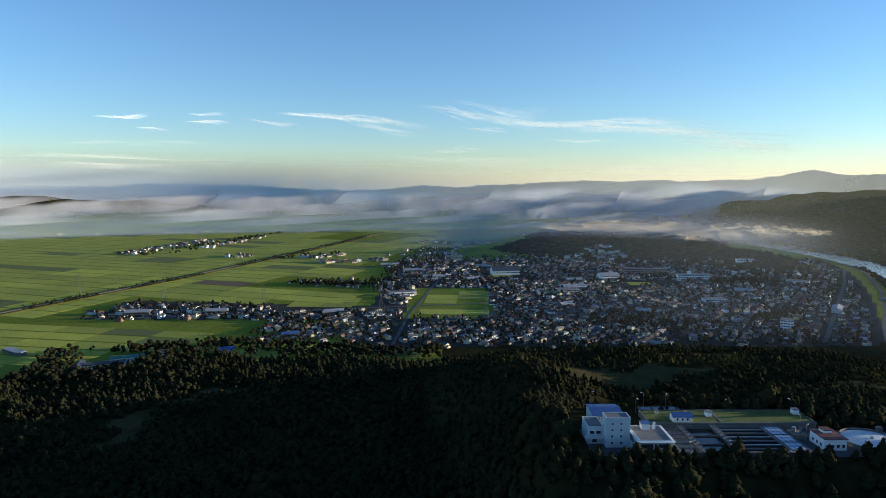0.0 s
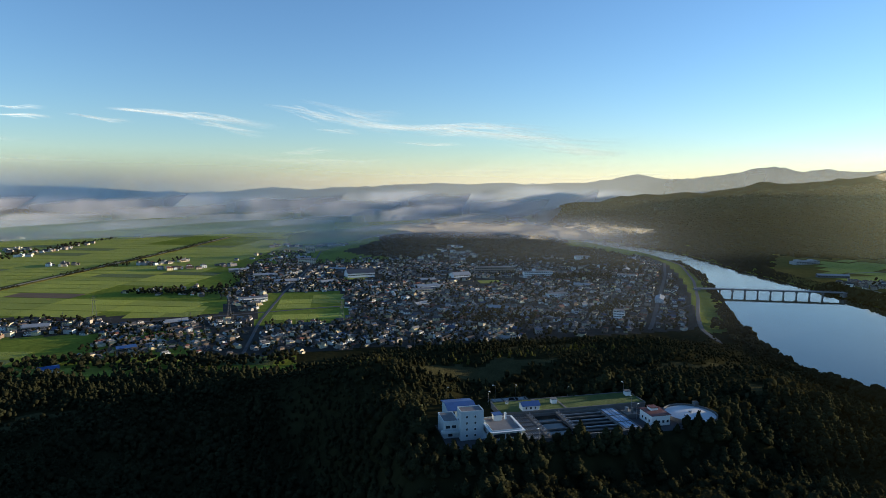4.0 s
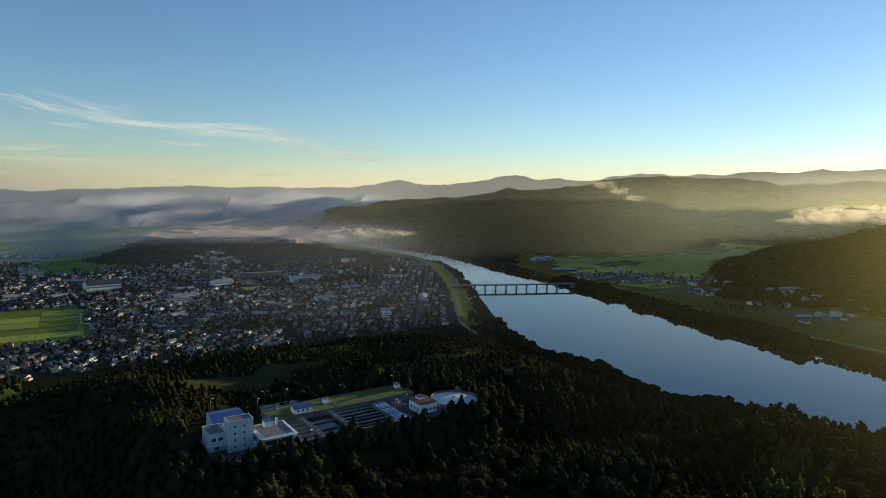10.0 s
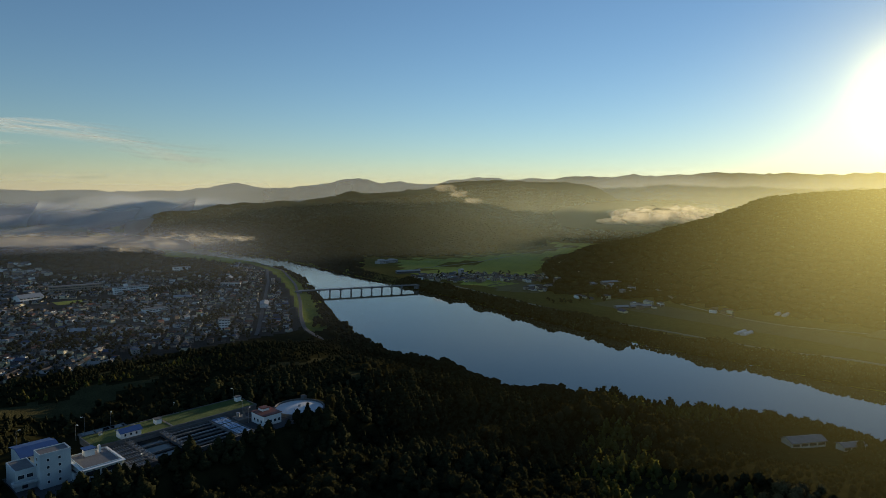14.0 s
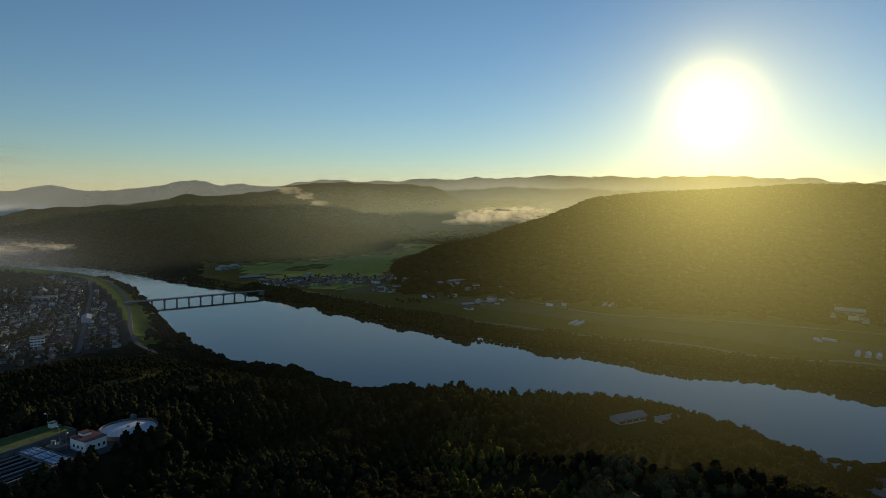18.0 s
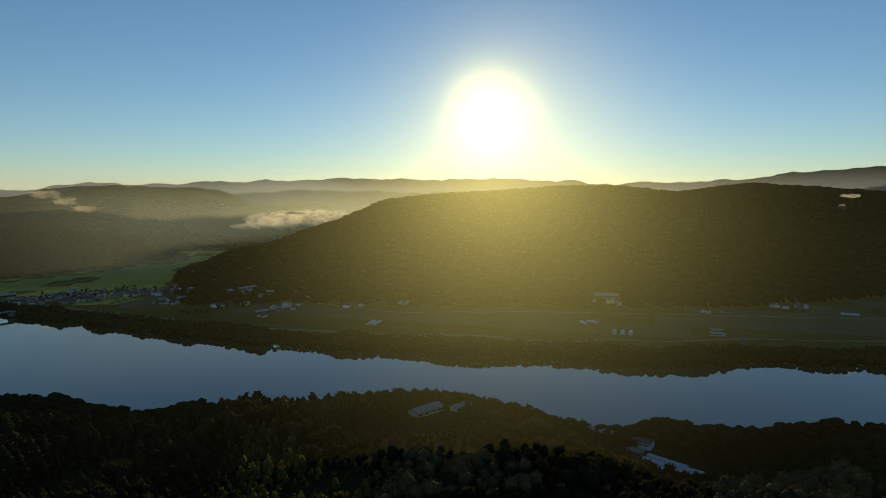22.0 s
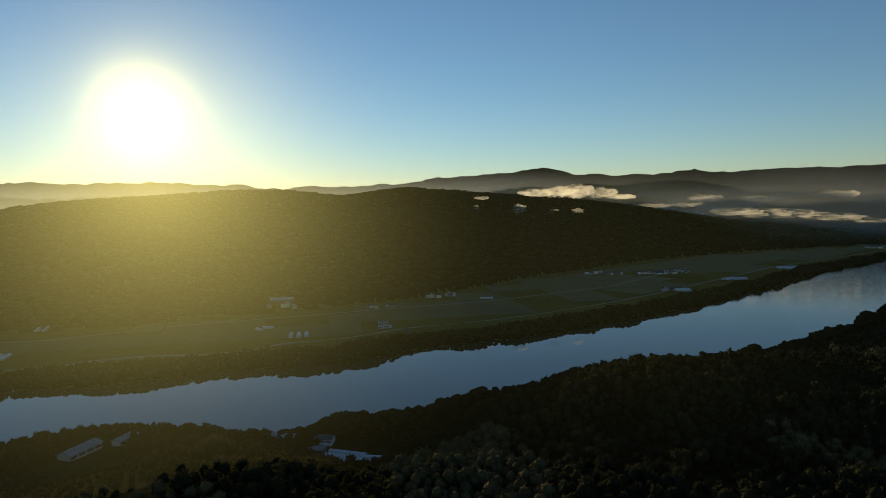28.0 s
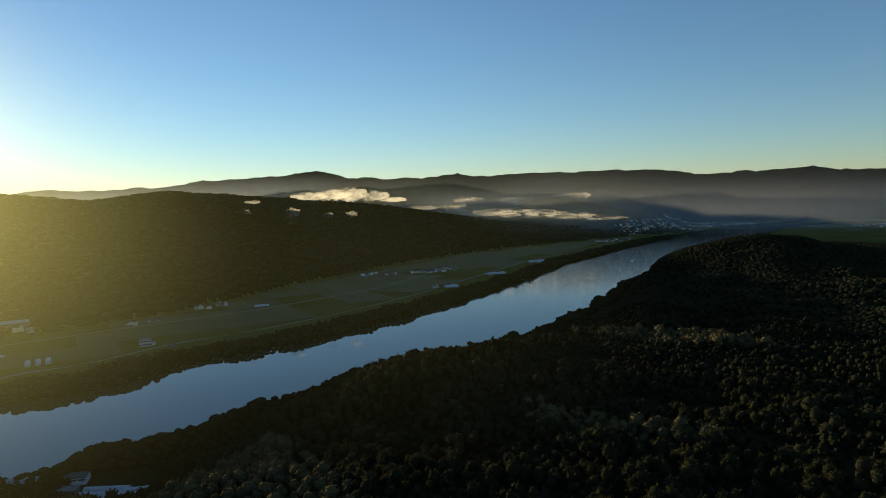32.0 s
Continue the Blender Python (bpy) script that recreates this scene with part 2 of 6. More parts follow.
def hill_mask(x, y):
    """Where the wooded hills west of the river stand."""
    south = smooth(-2550, -1750, y)
    d = np.minimum(np.minimum((NORTH_EDGE(x) - y) * 0.9, (WEST(y) - 10 - x) * np.where(y < -1000, 0.45, 0.8)), (x + 900) * 0.8)
    return smooth(0, 150, d) * south


def river_depth(x, y):
    return np.minimum(x - WEST(y), EAST(y) - x) * 0.88


def bump_at(x, y, cx, cy, sx, sy, turn=0.0):
    c, s = math.cos(radians(turn)), math.sin(radians(turn))
    u, v = (x - cx) * c + (y - cy) * s, -(x - cx) * s + (y - cy) * c
    return np.exp(-0.5 * ((u / sx) ** 2 + (v / sy) ** 2))


PLANT = (140.0, 306.0, 74.0)


def glade(x, y):
    """Small fields and rough grass between the woods."""
    x, y = x + 26 * (value_noise(x, y, 24, 141) - 0.5), y + 22 * (value_noise(x, y, 19, 142) - 0.5)
    g = (bump_at(x, y, 150, 500, 66, 15, 2) > 0.6) | (bump_at(x, y, 330, 470, 55, 13, -10) > 0.6) | (bump_at(x, y, 235, 560, 40, 9, 0) > 0.6)
    return g | (bump_at(x, y, -243, 478, 46, 11, 85) > 0.6) | (bump_at(x, y, -212, 545, 40, 9, 20) > 0.6) | (bump_at(x, y, 330, 380, 30, 9, 20) > 0.6)


def plant_mask(x, y):
    u, v = x - PLANT[0], y - PLANT[1] - 0.05 * (x - PLANT[0])
    return smooth(1.3, 1.0, np.maximum(np.abs(u) / 84, np.abs(v) / 40))


def height(x, y):
    x, y = np.asarray(x, float), np.asarray(y, float)
    dist, az = np.hypot(x, y), np.degrees(np.arctan2(x, y))
    s = river_depth(x, y)
    out = -s
    plain = 7.0 * smooth(0, 26, out) + 0.3 * fbm(x, y, 300, 5)
    z = np.where(s > 0, -4.0 * smooth(0, 12, s), plain)
    # flood dikes on both banks
    side_w = (x < WEST(y)) & (y > 640) & (y < 1500)
    z = z + np.where(side_w, 5.0 * np.exp(-(((out - 58) / 9) ** 2)), 0)
    side_e = (x > EAST(y)) & (y < 820) & (y > -3000)
    z = z + np.where(side_e, 4.5 * np.exp(-(((out - 74) / 9) ** 2)), 0)
    # hills west of the river
    m = hill_mask(x, y)
    h = 47 + 30 * (fbm(x, y, 260, 11) - 0.4) + 14 * (fbm(x, y, 70, 21, 2) - 0.5)
    h = h + 14 * bump_at(x, y, 40, 120, 180, 140) + 16 * bump_at(x, y, 290, 10, 70, 70) - 12 * bump_at(x, y, 800, -1850, 260, 420, 20)
    h = h - 46 * bump_at(x, y, 440, -85, 75, 48, -10) - 20 * bump_at(x, y, 520, -45, 50, 40) + 20 * bump_at(x, y, 470, -300, 70, 120) + 18 * bump_at(x, y, 470, 95, 60, 50) + 8 * bump_at(x, y, 480, 215, 50, 35)
    h = h + 20 * bump_at(x, y, 54, 305, 32, 150) - 50 * bump_at(x, y, -55, 350, 75, 180) + 16 * bump_at(x, y, -50, 600, 90, 55) - 66 * bump_at(x, y, -330, 390, 220, 175) + 12 * bump_at(x, y, 40, 480, 45, 90) + 10 * bump_at(x, y, 500, -190, 40, 110) - 14 * bump_at(x, y, 398, 80, 34, 26, 12)
    h = h * (1 - (0.55 + 0.12 * smooth(200, 0, x)) * smooth(440, 680, y)) - 18 * bump_at(x, y, 240, 455, 130, 40, 8)
    z = np.where(s < 0, z + m * np.maximum(h, 2), z)
    z = z + np.where((s < 0) & (x < WEST(y)), 58 * bump_at(x, y, 640, -1230, 110, 200, -30) * smooth(0, 90, out), 0)
    z = z + np.where((s < 0) & (x < WEST(y)), (10 * bump_at(x, y, 522, -165, 30, 130) + 10 * bump_at(x, y, 515, 45, 45, 45)) * smooth(0, 25, out), 0)
    p = plant_mask(x, y)
    z = z * (1 - p) + PLANT[2] * p
    # wooded hill north of the town and small knolls
    for cx, cy, sx, sy, turn, up in ((600, 2060, 190, 190, -20, 44), (690, 1370, 65, 80, 0, 22), (480, 1640, 230, 110, -22, 33)):
        z = z + np.where(s < 0, up * smooth(0.12, 0.75, bump_at(x, y, cx, cy, sx, sy, turn) * (0.75 + 0.5 * fbm(x, y, 160, 31))) * smooth(30, 140, out), 0)
    # eastern hills
    spur = fbm(x, y, 420, 41, 3) - 0.5

    def ridge(top, far, foot, back, rough):
        t = (dist - foot) / np.maximum(far - foot, 1)
        up = np.where(dist < far, np.clip(t, 0, 1) ** 0.8, np.exp(-(((dist - far) / back) ** 2)))
        keep = 1 - np.exp(-(((dist - far) / (0.25 * (far - foot) + 60)) ** 2))
        return np.maximum(top - 8, 0) * np.clip(up * (1 + rough * spur * keep), 0, 1.02)

    bank = smooth(20, 120, out) * (x > EAST(y))
    e1 = ridge(CREST_H(az), CREST_D(az), FOOT_D(az), 420, 1.3) * (az > 54) * (az < 146)
    m1 = ridge(MID_H(az), MID_D(az), MID_F(az), 500, 1.2) * (az > 14) * (az < 58)
    m3 = ridge(MID3_H(az) + 26 * (value_noise(az, 0 * az, 2.2, 5) - 0.5) + 12 * (value_noise(az, 0 * az, 0.6, 6) - 0.5), 3450, 2700, 420, 1.1) * smooth(24, 28, az) * smooth(72, 58, az)
    m2 = ridge(195 + 1.18 * (MID2_H(az) - 195), 3900, 3250, 380, 0.9) * smooth(48, 56, az) * (az < 110)
    mo = ridge(MOUND_H(az), 3500, 3250, 300, 0.6) * (az > 130) * (az < 151)
    jag = 26 * (value_noise(az, 0 * az, 1.7, 3) - 0.5) + 14 * (value_noise(az, 0 * az, 0.45, 4) - 0.5)
    bk = ridge(BACK_H(az) + 9 * smooth(25, 40, az) + jag * (0.6 + 0.4 * smooth(0, 50, az)), 4780, 4350 - 450 * smooth(38, 42, az) + 700 * smooth(144, 152, az), 400, 1.0)
    fore = ridge(BACK_H(az) * (0.80 - 0.16 * smooth(54, 60, az) * smooth(84, 76, az) - 0.3 * smooth(36, 29, az)) - 25 + 50 * (value_noise(az, 0 * az, 6.0, 8) - 0.5) + jag, 4150, 3650, 250, 0.8) * smooth(34, 43, az) * smooth(152, 142, az)
    z = z + bank * np.maximum.reduce([e1, m1, m2, m3, mo, fore])
    return np.maximum(z, np.where((s < -20) | (dist > 4250), bk, -10))


def mesh_from(name, verts, faces, mat=None, flat=False):
    """A mesh from arrays: faces all with the same number of corners."""
    me = bpy.data.meshes.new(name)
    verts, faces = np.asarray(verts, np.float32), np.asarray(faces, np.int32)
    k = faces.shape[1]
    me.vertices.add(len(verts)), me.loops.add(faces.size), me.polygons.add(len(faces))
    me.vertices.foreach_set("co", verts.ravel())
    me.loops.foreach_set("vertex_index", faces.ravel())
    me.polygons.foreach_set("loop_start", np.arange(0, faces.size, k, dtype=np.int32))
    me.polygons.foreach_set("use_smooth", np.full(len(faces), not flat))
    me.update(calc_edges=True)
    if mat:
        me.materials.append(mat)
    return me


def polar_ground():
    az = np.radians(np.concatenate([np.arange(-180, -44, 3.0), np.arange(-44, 172, 0.36), np.arange(172, 180, 2.0)]))
    r = [12.0]
    while r[-1] < 4830:
        r.append(r[-1] + min(34.0, max(6.0, r[-1] * 0.0125)))
    r = np.array(r)
    A, R = np.meshgrid(az, r)
    X, Y = R * np.sin(A), R * np.cos(A)
    V = np.stack([X, Y, height(X, Y)], -1).reshape(-1, 3)
    na, nr = len(az), len(r)
    i, j = np.meshgrid(np.arange(na), np.arange(nr - 1))
    a, b = j * na + i, j * na + (i + 1) % na
    F = np.stack([a, b, b + na, a + na], -1).reshape(-1, 4)
    V = np.concatenate([V, [[0, 0, float(height(0.0, 0.0))]]])
    me = mesh_from("ground", V, F)
    bm = bmesh.new()
    bm.from_mesh(me)
    bm.verts.ensure_lookup_table()
    for q in range(na):
        bm.faces.new((bm.verts[len(V) - 1], bm.verts[(q + 1) % na], bm.verts[q]))
    bmesh.ops.recalc_face_normals(bm, faces=bm.faces)
    bm.to_mesh(me)
    bm.free()
    me.materials.append(M_GROUND), me.materials.append(M_PLAIN), me.materials.append(M_DIKE), me.materials.append(M_GLADE), me.materials.append(M_OLIVE), me.materials.append(M_YARD)
    c = np.empty(len(me.polygons) * 3)
    me.polygons.foreach_get("center", c)
    c = c.reshape(-1, 3)
    x, y, z = c.T
    low = (z < np.where(x > EAST(y), 11, 12.5)) & ~((x < WEST(y)) & (y < 725) & (y > -1900) & (x > 0)) & ~((x > EAST(y)) & (x < EAST(y) + 60) & (y < 1000)) & (hill_mask(x, y) < 0.05)
    out = -river_depth(x, y)
    town = (x > -110) & (y > 715) & (y < 1540) & (x < WEST(y) - 56) & ~((np.abs(x - 10) < 66) & (np.abs(y - 1000) < 125)) | (x > -500) & (x < -60) & (y > 868) & (y < 950 - 0.12 * x)
    dike = (x < WEST(y)) & (out > 14) & (out < 56) & (y > 705) & (y < 1550)
    me.polygons.foreach_set("material_index", np.where(dike, 2, np.where(glade(x, y), 3, np.where(low & (x > EAST(y)) & ((y < 1100) | (np.degrees(np.arctan2(x, y)) > 40.8)), 4, np.where(low & town, 5, np.where(low & (y < -1500), 4, low))))).astype(np.int32))
    me.polygons.foreach_set("use_smooth", np.ones(len(me.polygons), bool))
    return tagged(new("ground", me), "river plain and dark wooded hills in low morning sun", "ground", kind="structure")


polar_ground()


def river_sheet():
    ys = np.arange(-4700, 4700, 40.0)
    V, F = [], []
    for i, y in enumerate(ys):
        w, e = float(WEST(y)) - 14, float(EAST(y)) + 14
        V += [(w + (e - w) * k / 6, y, 0.0) for k in range(7)]
        if i:
            F += [((i - 1) * 7 + k, (i - 1) * 7 + k + 1, i * 7 + k + 1, i * 7 + k) for k in range(6)]
    return tagged(new("river", mesh_from("river", V, F, M_WATER)), "calm blue-grey river mirroring the morning sky", "river", kind="structure")


river_sheet()

# ---- building blocks ----
class Shape:
    """Gathers boxes, prisms and tubes into one mesh."""

    def __init__(self):
        self.v, self.f = [], []

    def add(self, pts, faces):
        b = len(self.v)
        self.v += [tuple(p) for p in pts]
        self.f += [tuple(b + i for i in q) for q in faces]
        return self

    def box(self, x0, x1, y0, y1, z0, z1):
        return self.add([(x0, y0, z0), (x1, y0, z0), (x1, y1, z0), (x0, y1, z0), (x0, y0, z1), (x1, y0, z1), (x1, y1, z1), (x0, y1, z1)],
                        [(0, 3, 2, 1), (4, 5, 6, 7), (0, 1, 5, 4), (1, 2, 6, 5), (2, 3, 7, 6), (3, 0, 4, 7)])

    def gable(self, x0, x1, y0, y1, z, rise, eave=0.6, thick=0.22):
        """A gabled roof with its ridge along x."""
        ym = (y0 + y1) / 2
        a, b, c, d = x0 - eave, x1 + eave, y0 - eave, y1 + eave
        lo = z - rise * eave / ((y1 - y0) / 2)
        return self.add([(a, c, lo), (b, c, lo), (b, ym, z + rise), (a, ym, z + rise), (b, d, lo), (a, d, lo),
                         (a, c, lo + thick), (b, c, lo + thick), (b, ym, z + rise + thick), (a, ym, z + rise + thick), (b, d, lo + thick), (a, d, lo + thick)],
                        [(1, 0, 3, 2), (2, 3, 5, 4), (6, 7, 8, 9), (9, 8, 10, 11), (0, 1, 7, 6), (4, 5, 11, 10), (0, 6, 9, 3), (3, 9, 11, 5), (1, 2, 8, 7), (2, 4, 10, 8)])

    def hip(self, x0, x1, y0, y1, z, rise, eave=0.7, thick=0.2):
        a, b, c, d = x0 - eave, x1 + eave, y0 - eave, y1 + eave
        ym, h = (c + d) / 2, (d - c) / 2
        r0, r1 = (a + h, b - h) if b - a > 2 * h else ((a + b) / 2 - 0.2, (a + b) / 2 + 0.2)
        return self.add([(a, c, z), (b, c, z), (b, d, z), (a, d, z), (a, c, z + thick), (b, c, z + thick), (b, d, z + thick), (a, d, z + thick),
                         (r0, ym, z + rise), (r1, ym, z + rise)],
                        [(0, 3, 2, 1), (0, 1, 5, 4), (1, 2, 6, 5), (2, 3, 7, 6), (3, 0, 4, 7), (4, 5, 9, 8), (5, 6, 9), (6, 7, 8, 9), (7, 4, 8)])

    def pent(self, x0, x1, y0, y1, z, rise):
        """The triangular wall ends under a gable."""
        ym = (y0 + y1) / 2
        return self.add([(x0, y0, z), (x0, y1, z), (x0, ym, z + rise), (x1, y0, z), (x1, y1, z), (x1, ym, z + rise)],
                        [(0, 2, 1), (3, 4, 5), (0, 3, 5, 2), (1, 2, 5, 4)])

    def tube(self, x, y, z0, z1, r0, r1=None, n=12, cap=True):
        r1 = r0 if r1 is None else r1
        ring = [(math.cos(2 * math.pi * k / n), math.sin(2 * math.pi * k / n)) for k in range(n)]
        pts = [(x + c * r0, y + s * r0, z0) for c, s in ring] + [(x + c * r1, y + s * r1, z1) for c, s in ring]
        faces = [(k, (k + 1) % n, n + (k + 1) % n, n + k) for k in range(n)]
        if cap:
            faces += [tuple(range(n, 2 * n)), tuple(range(n - 1, -1, -1))]
        return self.add(pts, faces)

    def beam(self, a, b, w, h):
        """A bar from a to b, w wide and h deep, its top along the line."""
        a, b = Vector(a), Vector(b)
        t = (b - a).normalized()
        s = t.cross(Vector((0, 0, 1)))
        s = s.normalized() * (w / 2) if s.length > 1e-6 else Vector((w / 2, 0, 0))
        u = s.cross(t).normalized() * h
        pts = [p + q for p in (a, b) for q in (-s - u, s - u, s, -s)]
        return self.add(pts, [(0, 1, 2, 3), (7, 6, 5, 4), (0, 4, 5, 1), (1, 5, 6, 2), (2, 6, 7, 3), (3, 7, 4, 0)])

    def mesh(self, name, mat):
        me = bpy.data.meshes.new(name)
        me.from_pydata(self.v, [], self.f)
        me.materials.append(mat)
        return me


def part(name, shape, mat, parent, label="", at=None):
    me = shape if isinstance(shape, bpy.types.Mesh) else shape.mesh(name, mat)
    ob = new(name, me)
    ob.parent = parent
    if at is not None:
        ob.matrix_basis = at
    return tagged(ob, label) if label else ob


def thing(name, m, label, category, group=""):
    ob = new(name)
    ob.empty_display_size = 1.0
    ob.matrix_basis = m
    return tagged(ob, label, category, group)


def on_ground(x, y, turn=0.0, sink=0.0):
    return pose(x, y, float(height(x, y)) - sink, 0, 0, turn)


def bearing(deg):
    """The turn about z that points +y along a compass bearing."""
    return -deg

# ---- woods ----
ICO_V = np.array([(0, 0, 1), (0.894, 0, 0.447), (0.276, 0.851, 0.447), (-0.724, 0.526, 0.447), (-0.724, -0.526, 0.447), (0.276, -0.851, 0.447),
                  (0.724, 0.526, -0.447), (-0.276, 0.851, -0.447), (-0.894, 0, -0.447), (-0.276, -0.851, -0.447), (0.724, -0.526, -0.447), (0, 0, -1)])
ICO_F = np.array([(0, 1, 2), (0, 2, 3), (0, 3, 4), (0, 4, 5), (0, 5, 1), (1, 6, 2), (2, 7, 3), (3, 8, 4), (4, 9, 5), (5, 10, 1),
                  (2, 6, 7), (3, 7, 8), (4, 8, 9), (5, 9, 10), (1, 10, 6), (11, 7, 6), (11, 8, 7), (11, 9, 8), (11, 10, 9), (11, 6, 10)])


def crown_broad(seed, lumps=8):
    """A crown of ragged leaf clumps, 1 high and about 0.9 wide, its foot at 0: points and triangles."""
    rg = np.random.RandomState(seed)
    V, F = [], []
    for k in range(lumps):
        a, up = 2.4 * k + rg.rand(), (k + 0.5) / lumps
        out = 0.30 * math.sin(math.pi * (0.25 + 0.7 * up)) * (0.7 + 0.5 * rg.rand()) if k < lumps - 1 else 0.04
        r = 0.17 + 0.09 * rg.rand()
        c = np.array((out * math.cos(a), out * math.sin(a), 0.28 + 0.56 * up))
        V.append(c + ICO_V * r * (0.82 + 0.4 * rg.rand(12, 1)))
        F.append(ICO_F + 12 * k)
    return np.concatenate(V), np.concatenate(F)


def fine_ball():
    """A ball of 80 triangles."""
    V, F, mid = [tuple(v) for v in ICO_V], [], {}

    def half(a, b):
        k = (min(a, b), max(a, b))
        if k not in mid:
            m = np.array(V[a]) + np.array(V[b])
            mid[k] = len(V)
            V.append(tuple(m / np.linalg.norm(m)))
        return mid[k]

    for a, b, c in ICO_F:
        d, e, f = half(a, b), half(b, c), half(c, a)
        F += [(a, d, f), (d, b, e), (f, e, c), (d, e, f)]
    return np.array(V), np.array(F)


BALL_V, BALL_F = fine_ball()


def crown_dome(seed, tufts=130, tuft=0.075, tall=0.38):
    """A rounded, lumpy crown with ragged leaf sprays round its edge, 1 high: points and triangles."""
    rg = np.random.RandomState(seed + 300)
    lump = np.zeros(len(BALL_V))
    for q in range(7):
        d = rg.randn(3)
        d /= np.linalg.norm(d)
        lump = np.maximum(lump, np.clip((BALL_V @ d - 0.45) / 0.55, 0, 1) ** 0.7 * (0.6 + 0.4 * rg.rand()))
    V = BALL_V * (0.30, 0.30, tall) * (0.62 + 0.5 * lump + 0.22 * (rg.rand(len(BALL_V)) - 0.5))[:, None] + (0, 0, 0.55)
    pick = (V[rg.randint(0, len(V), tufts)] - (0, 0, 0.55)) * (1.0 + 0.28 * rg.rand(tufts, 1)) + (0, 0, 0.55)
    e1, e2 = rg.randn(tufts, 3), rg.randn(tufts, 3)
    T = np.stack([pick + e1 * tuft * 0.55, pick + e2 * tuft * 0.55, pick - (e1 + e2) * tuft * 0.4], 1).reshape(-1, 3)
    return np.concatenate([V, T]), np.concatenate([BALL_F, np.arange(3 * tufts).reshape(-1, 3) + len(V)])


def crown_round(seed):
    """A far crown as one ragged dome."""
    rg = np.random.RandomState(seed + 900)
    return ICO_V * (0.46, 0.46, 0.42) * (0.75 + 0.55 * rg.rand(12, 1)) + (0, 0, 0.55), ICO_F


def crown_cone(seed, tiers=3, sides=7):
    rg = np.random.RandomState(seed)
    V, F = [], []
    for k in range(tiers):
        z0, z1 = 0.08 + 0.28 * k, min(1.0, 0.5 + 0.28 * k)
        rad = 0.27 * (1 - 0.26 * k)
        b = len(V)
        for q in range(sides):
            a = 2 * math.pi * q / sides + k
            w = rad * (0.6 + 0.7 * rg.rand())
            V.append((w * math.cos(a), w * math.sin(a), z0 + (rg.rand() - 0.5) * 0.12))
        V.append((0, 0, z1))
        F += [(b + q, b + (q + 1) % sides, b + sides) for q in range(sides)]
    return np.array(V), np.array(F)


def crown_pine(seed, lumps=9, sprays=46):
    """A slim crown of drooping leaf masses stacked round the stem, 1 high, with ragged sprays: points and triangles."""
    rg = np.random.RandomState(seed + 500)
    V, F = [], []
    for k in range(lumps):
        up = (k + 0.5) / lumps
        rad = 0.235 * (1 - up) ** 0.7 + 0.035
        a = 2.4 * k + rg.rand()
        out = rad * 0.5 * (0.5 + rg.rand()) * (1 - up)
        c = np.array((out * math.cos(a), out * math.sin(a), 0.20 + 0.70 * up))
        V.append(c + ICO_V * (rad, rad, rad * 0.85 + 0.03) * (0.72 + 0.5 * rg.rand(12, 1)))
        F.append(ICO_F + 12 * k)
    V = np.concatenate(V)
    pick = V[rg.randint(0, len(V), sprays)] * (1.12, 1.12, 1.0)
    e1, e2 = rg.randn(sprays, 3) * 0.038, rg.randn(sprays, 3) * 0.038
    T = np.stack([pick + e1, pick + e2, pick - (e1 + e2) * 0.7], 1).reshape(-1, 3)
    return np.concatenate([V, T]), np.concatenate(F + [np.arange(3 * sprays).reshape(-1, 3) + len(V)])


def leafy(seed, conifer, n=560, lumps=8, tuft=0.05, quads=True):
    """A crown of many small leaf tufts round a core of limbs, 1 high: points and triangles."""
    rg = np.random.RandomState(seed)
    if conifer:
        t = rg.rand(n) ** 0.8
        r = 0.24 * (1 - t) ** 0.85 * (0.35 + 0.65 * rg.rand(n)) + 0.01
        a = rg.rand(n) * 2 * math.pi
        C = np.stack([r * np.cos(a), r * np.sin(a), 0.10 + 0.9 * t], -1)
        s = tuft * 0.73
    else:
        B, _ = crown_broad(seed + 50, lumps)
        centres = B.reshape(-1, 12, 3).mean(1)
        d = rg.randn(n, 3)
        d /= np.linalg.norm(d, axis=1)[:, None]
        C = centres[rg.randint(0, len(centres), n)] + d * (0.13 + 0.08 * rg.rand(n, 1))
        s = tuft
    e1, e2 = rg.randn(n, 3), rg.randn(n, 3)
    e1 /= np.linalg.norm(e1, axis=1)[:, None]
    e2 -= (e1 * e2).sum(1)[:, None] * e1
    e2 /= np.linalg.norm(e2, axis=1)[:, None]
    k = s * (0.6 + 0.8 * rg.rand(n, 1))
    V = np.stack([C + e1 * k, C + e2 * k * 0.7, C - e1 * k, C - e2 * k * 0.7], 1).reshape(-1, 3)
    i = np.arange(n)[:, None] * 4
    F = np.concatenate([i + np.array([[0, 1, 2]]), i + np.array([[0, 2, 3]])]) if quads else i + np.array([[0, 1, 2]])
    core, cf = (crown_cone(seed) if conifer else crown_broad(seed + 50, lumps))
    core = (core - (0, 0, 0.5)) * (0.9 if quads else 0.78) + (0, 0, 0.5)
    return np.concatenate([V, core]), np.concatenate([F, cf + len(V)])


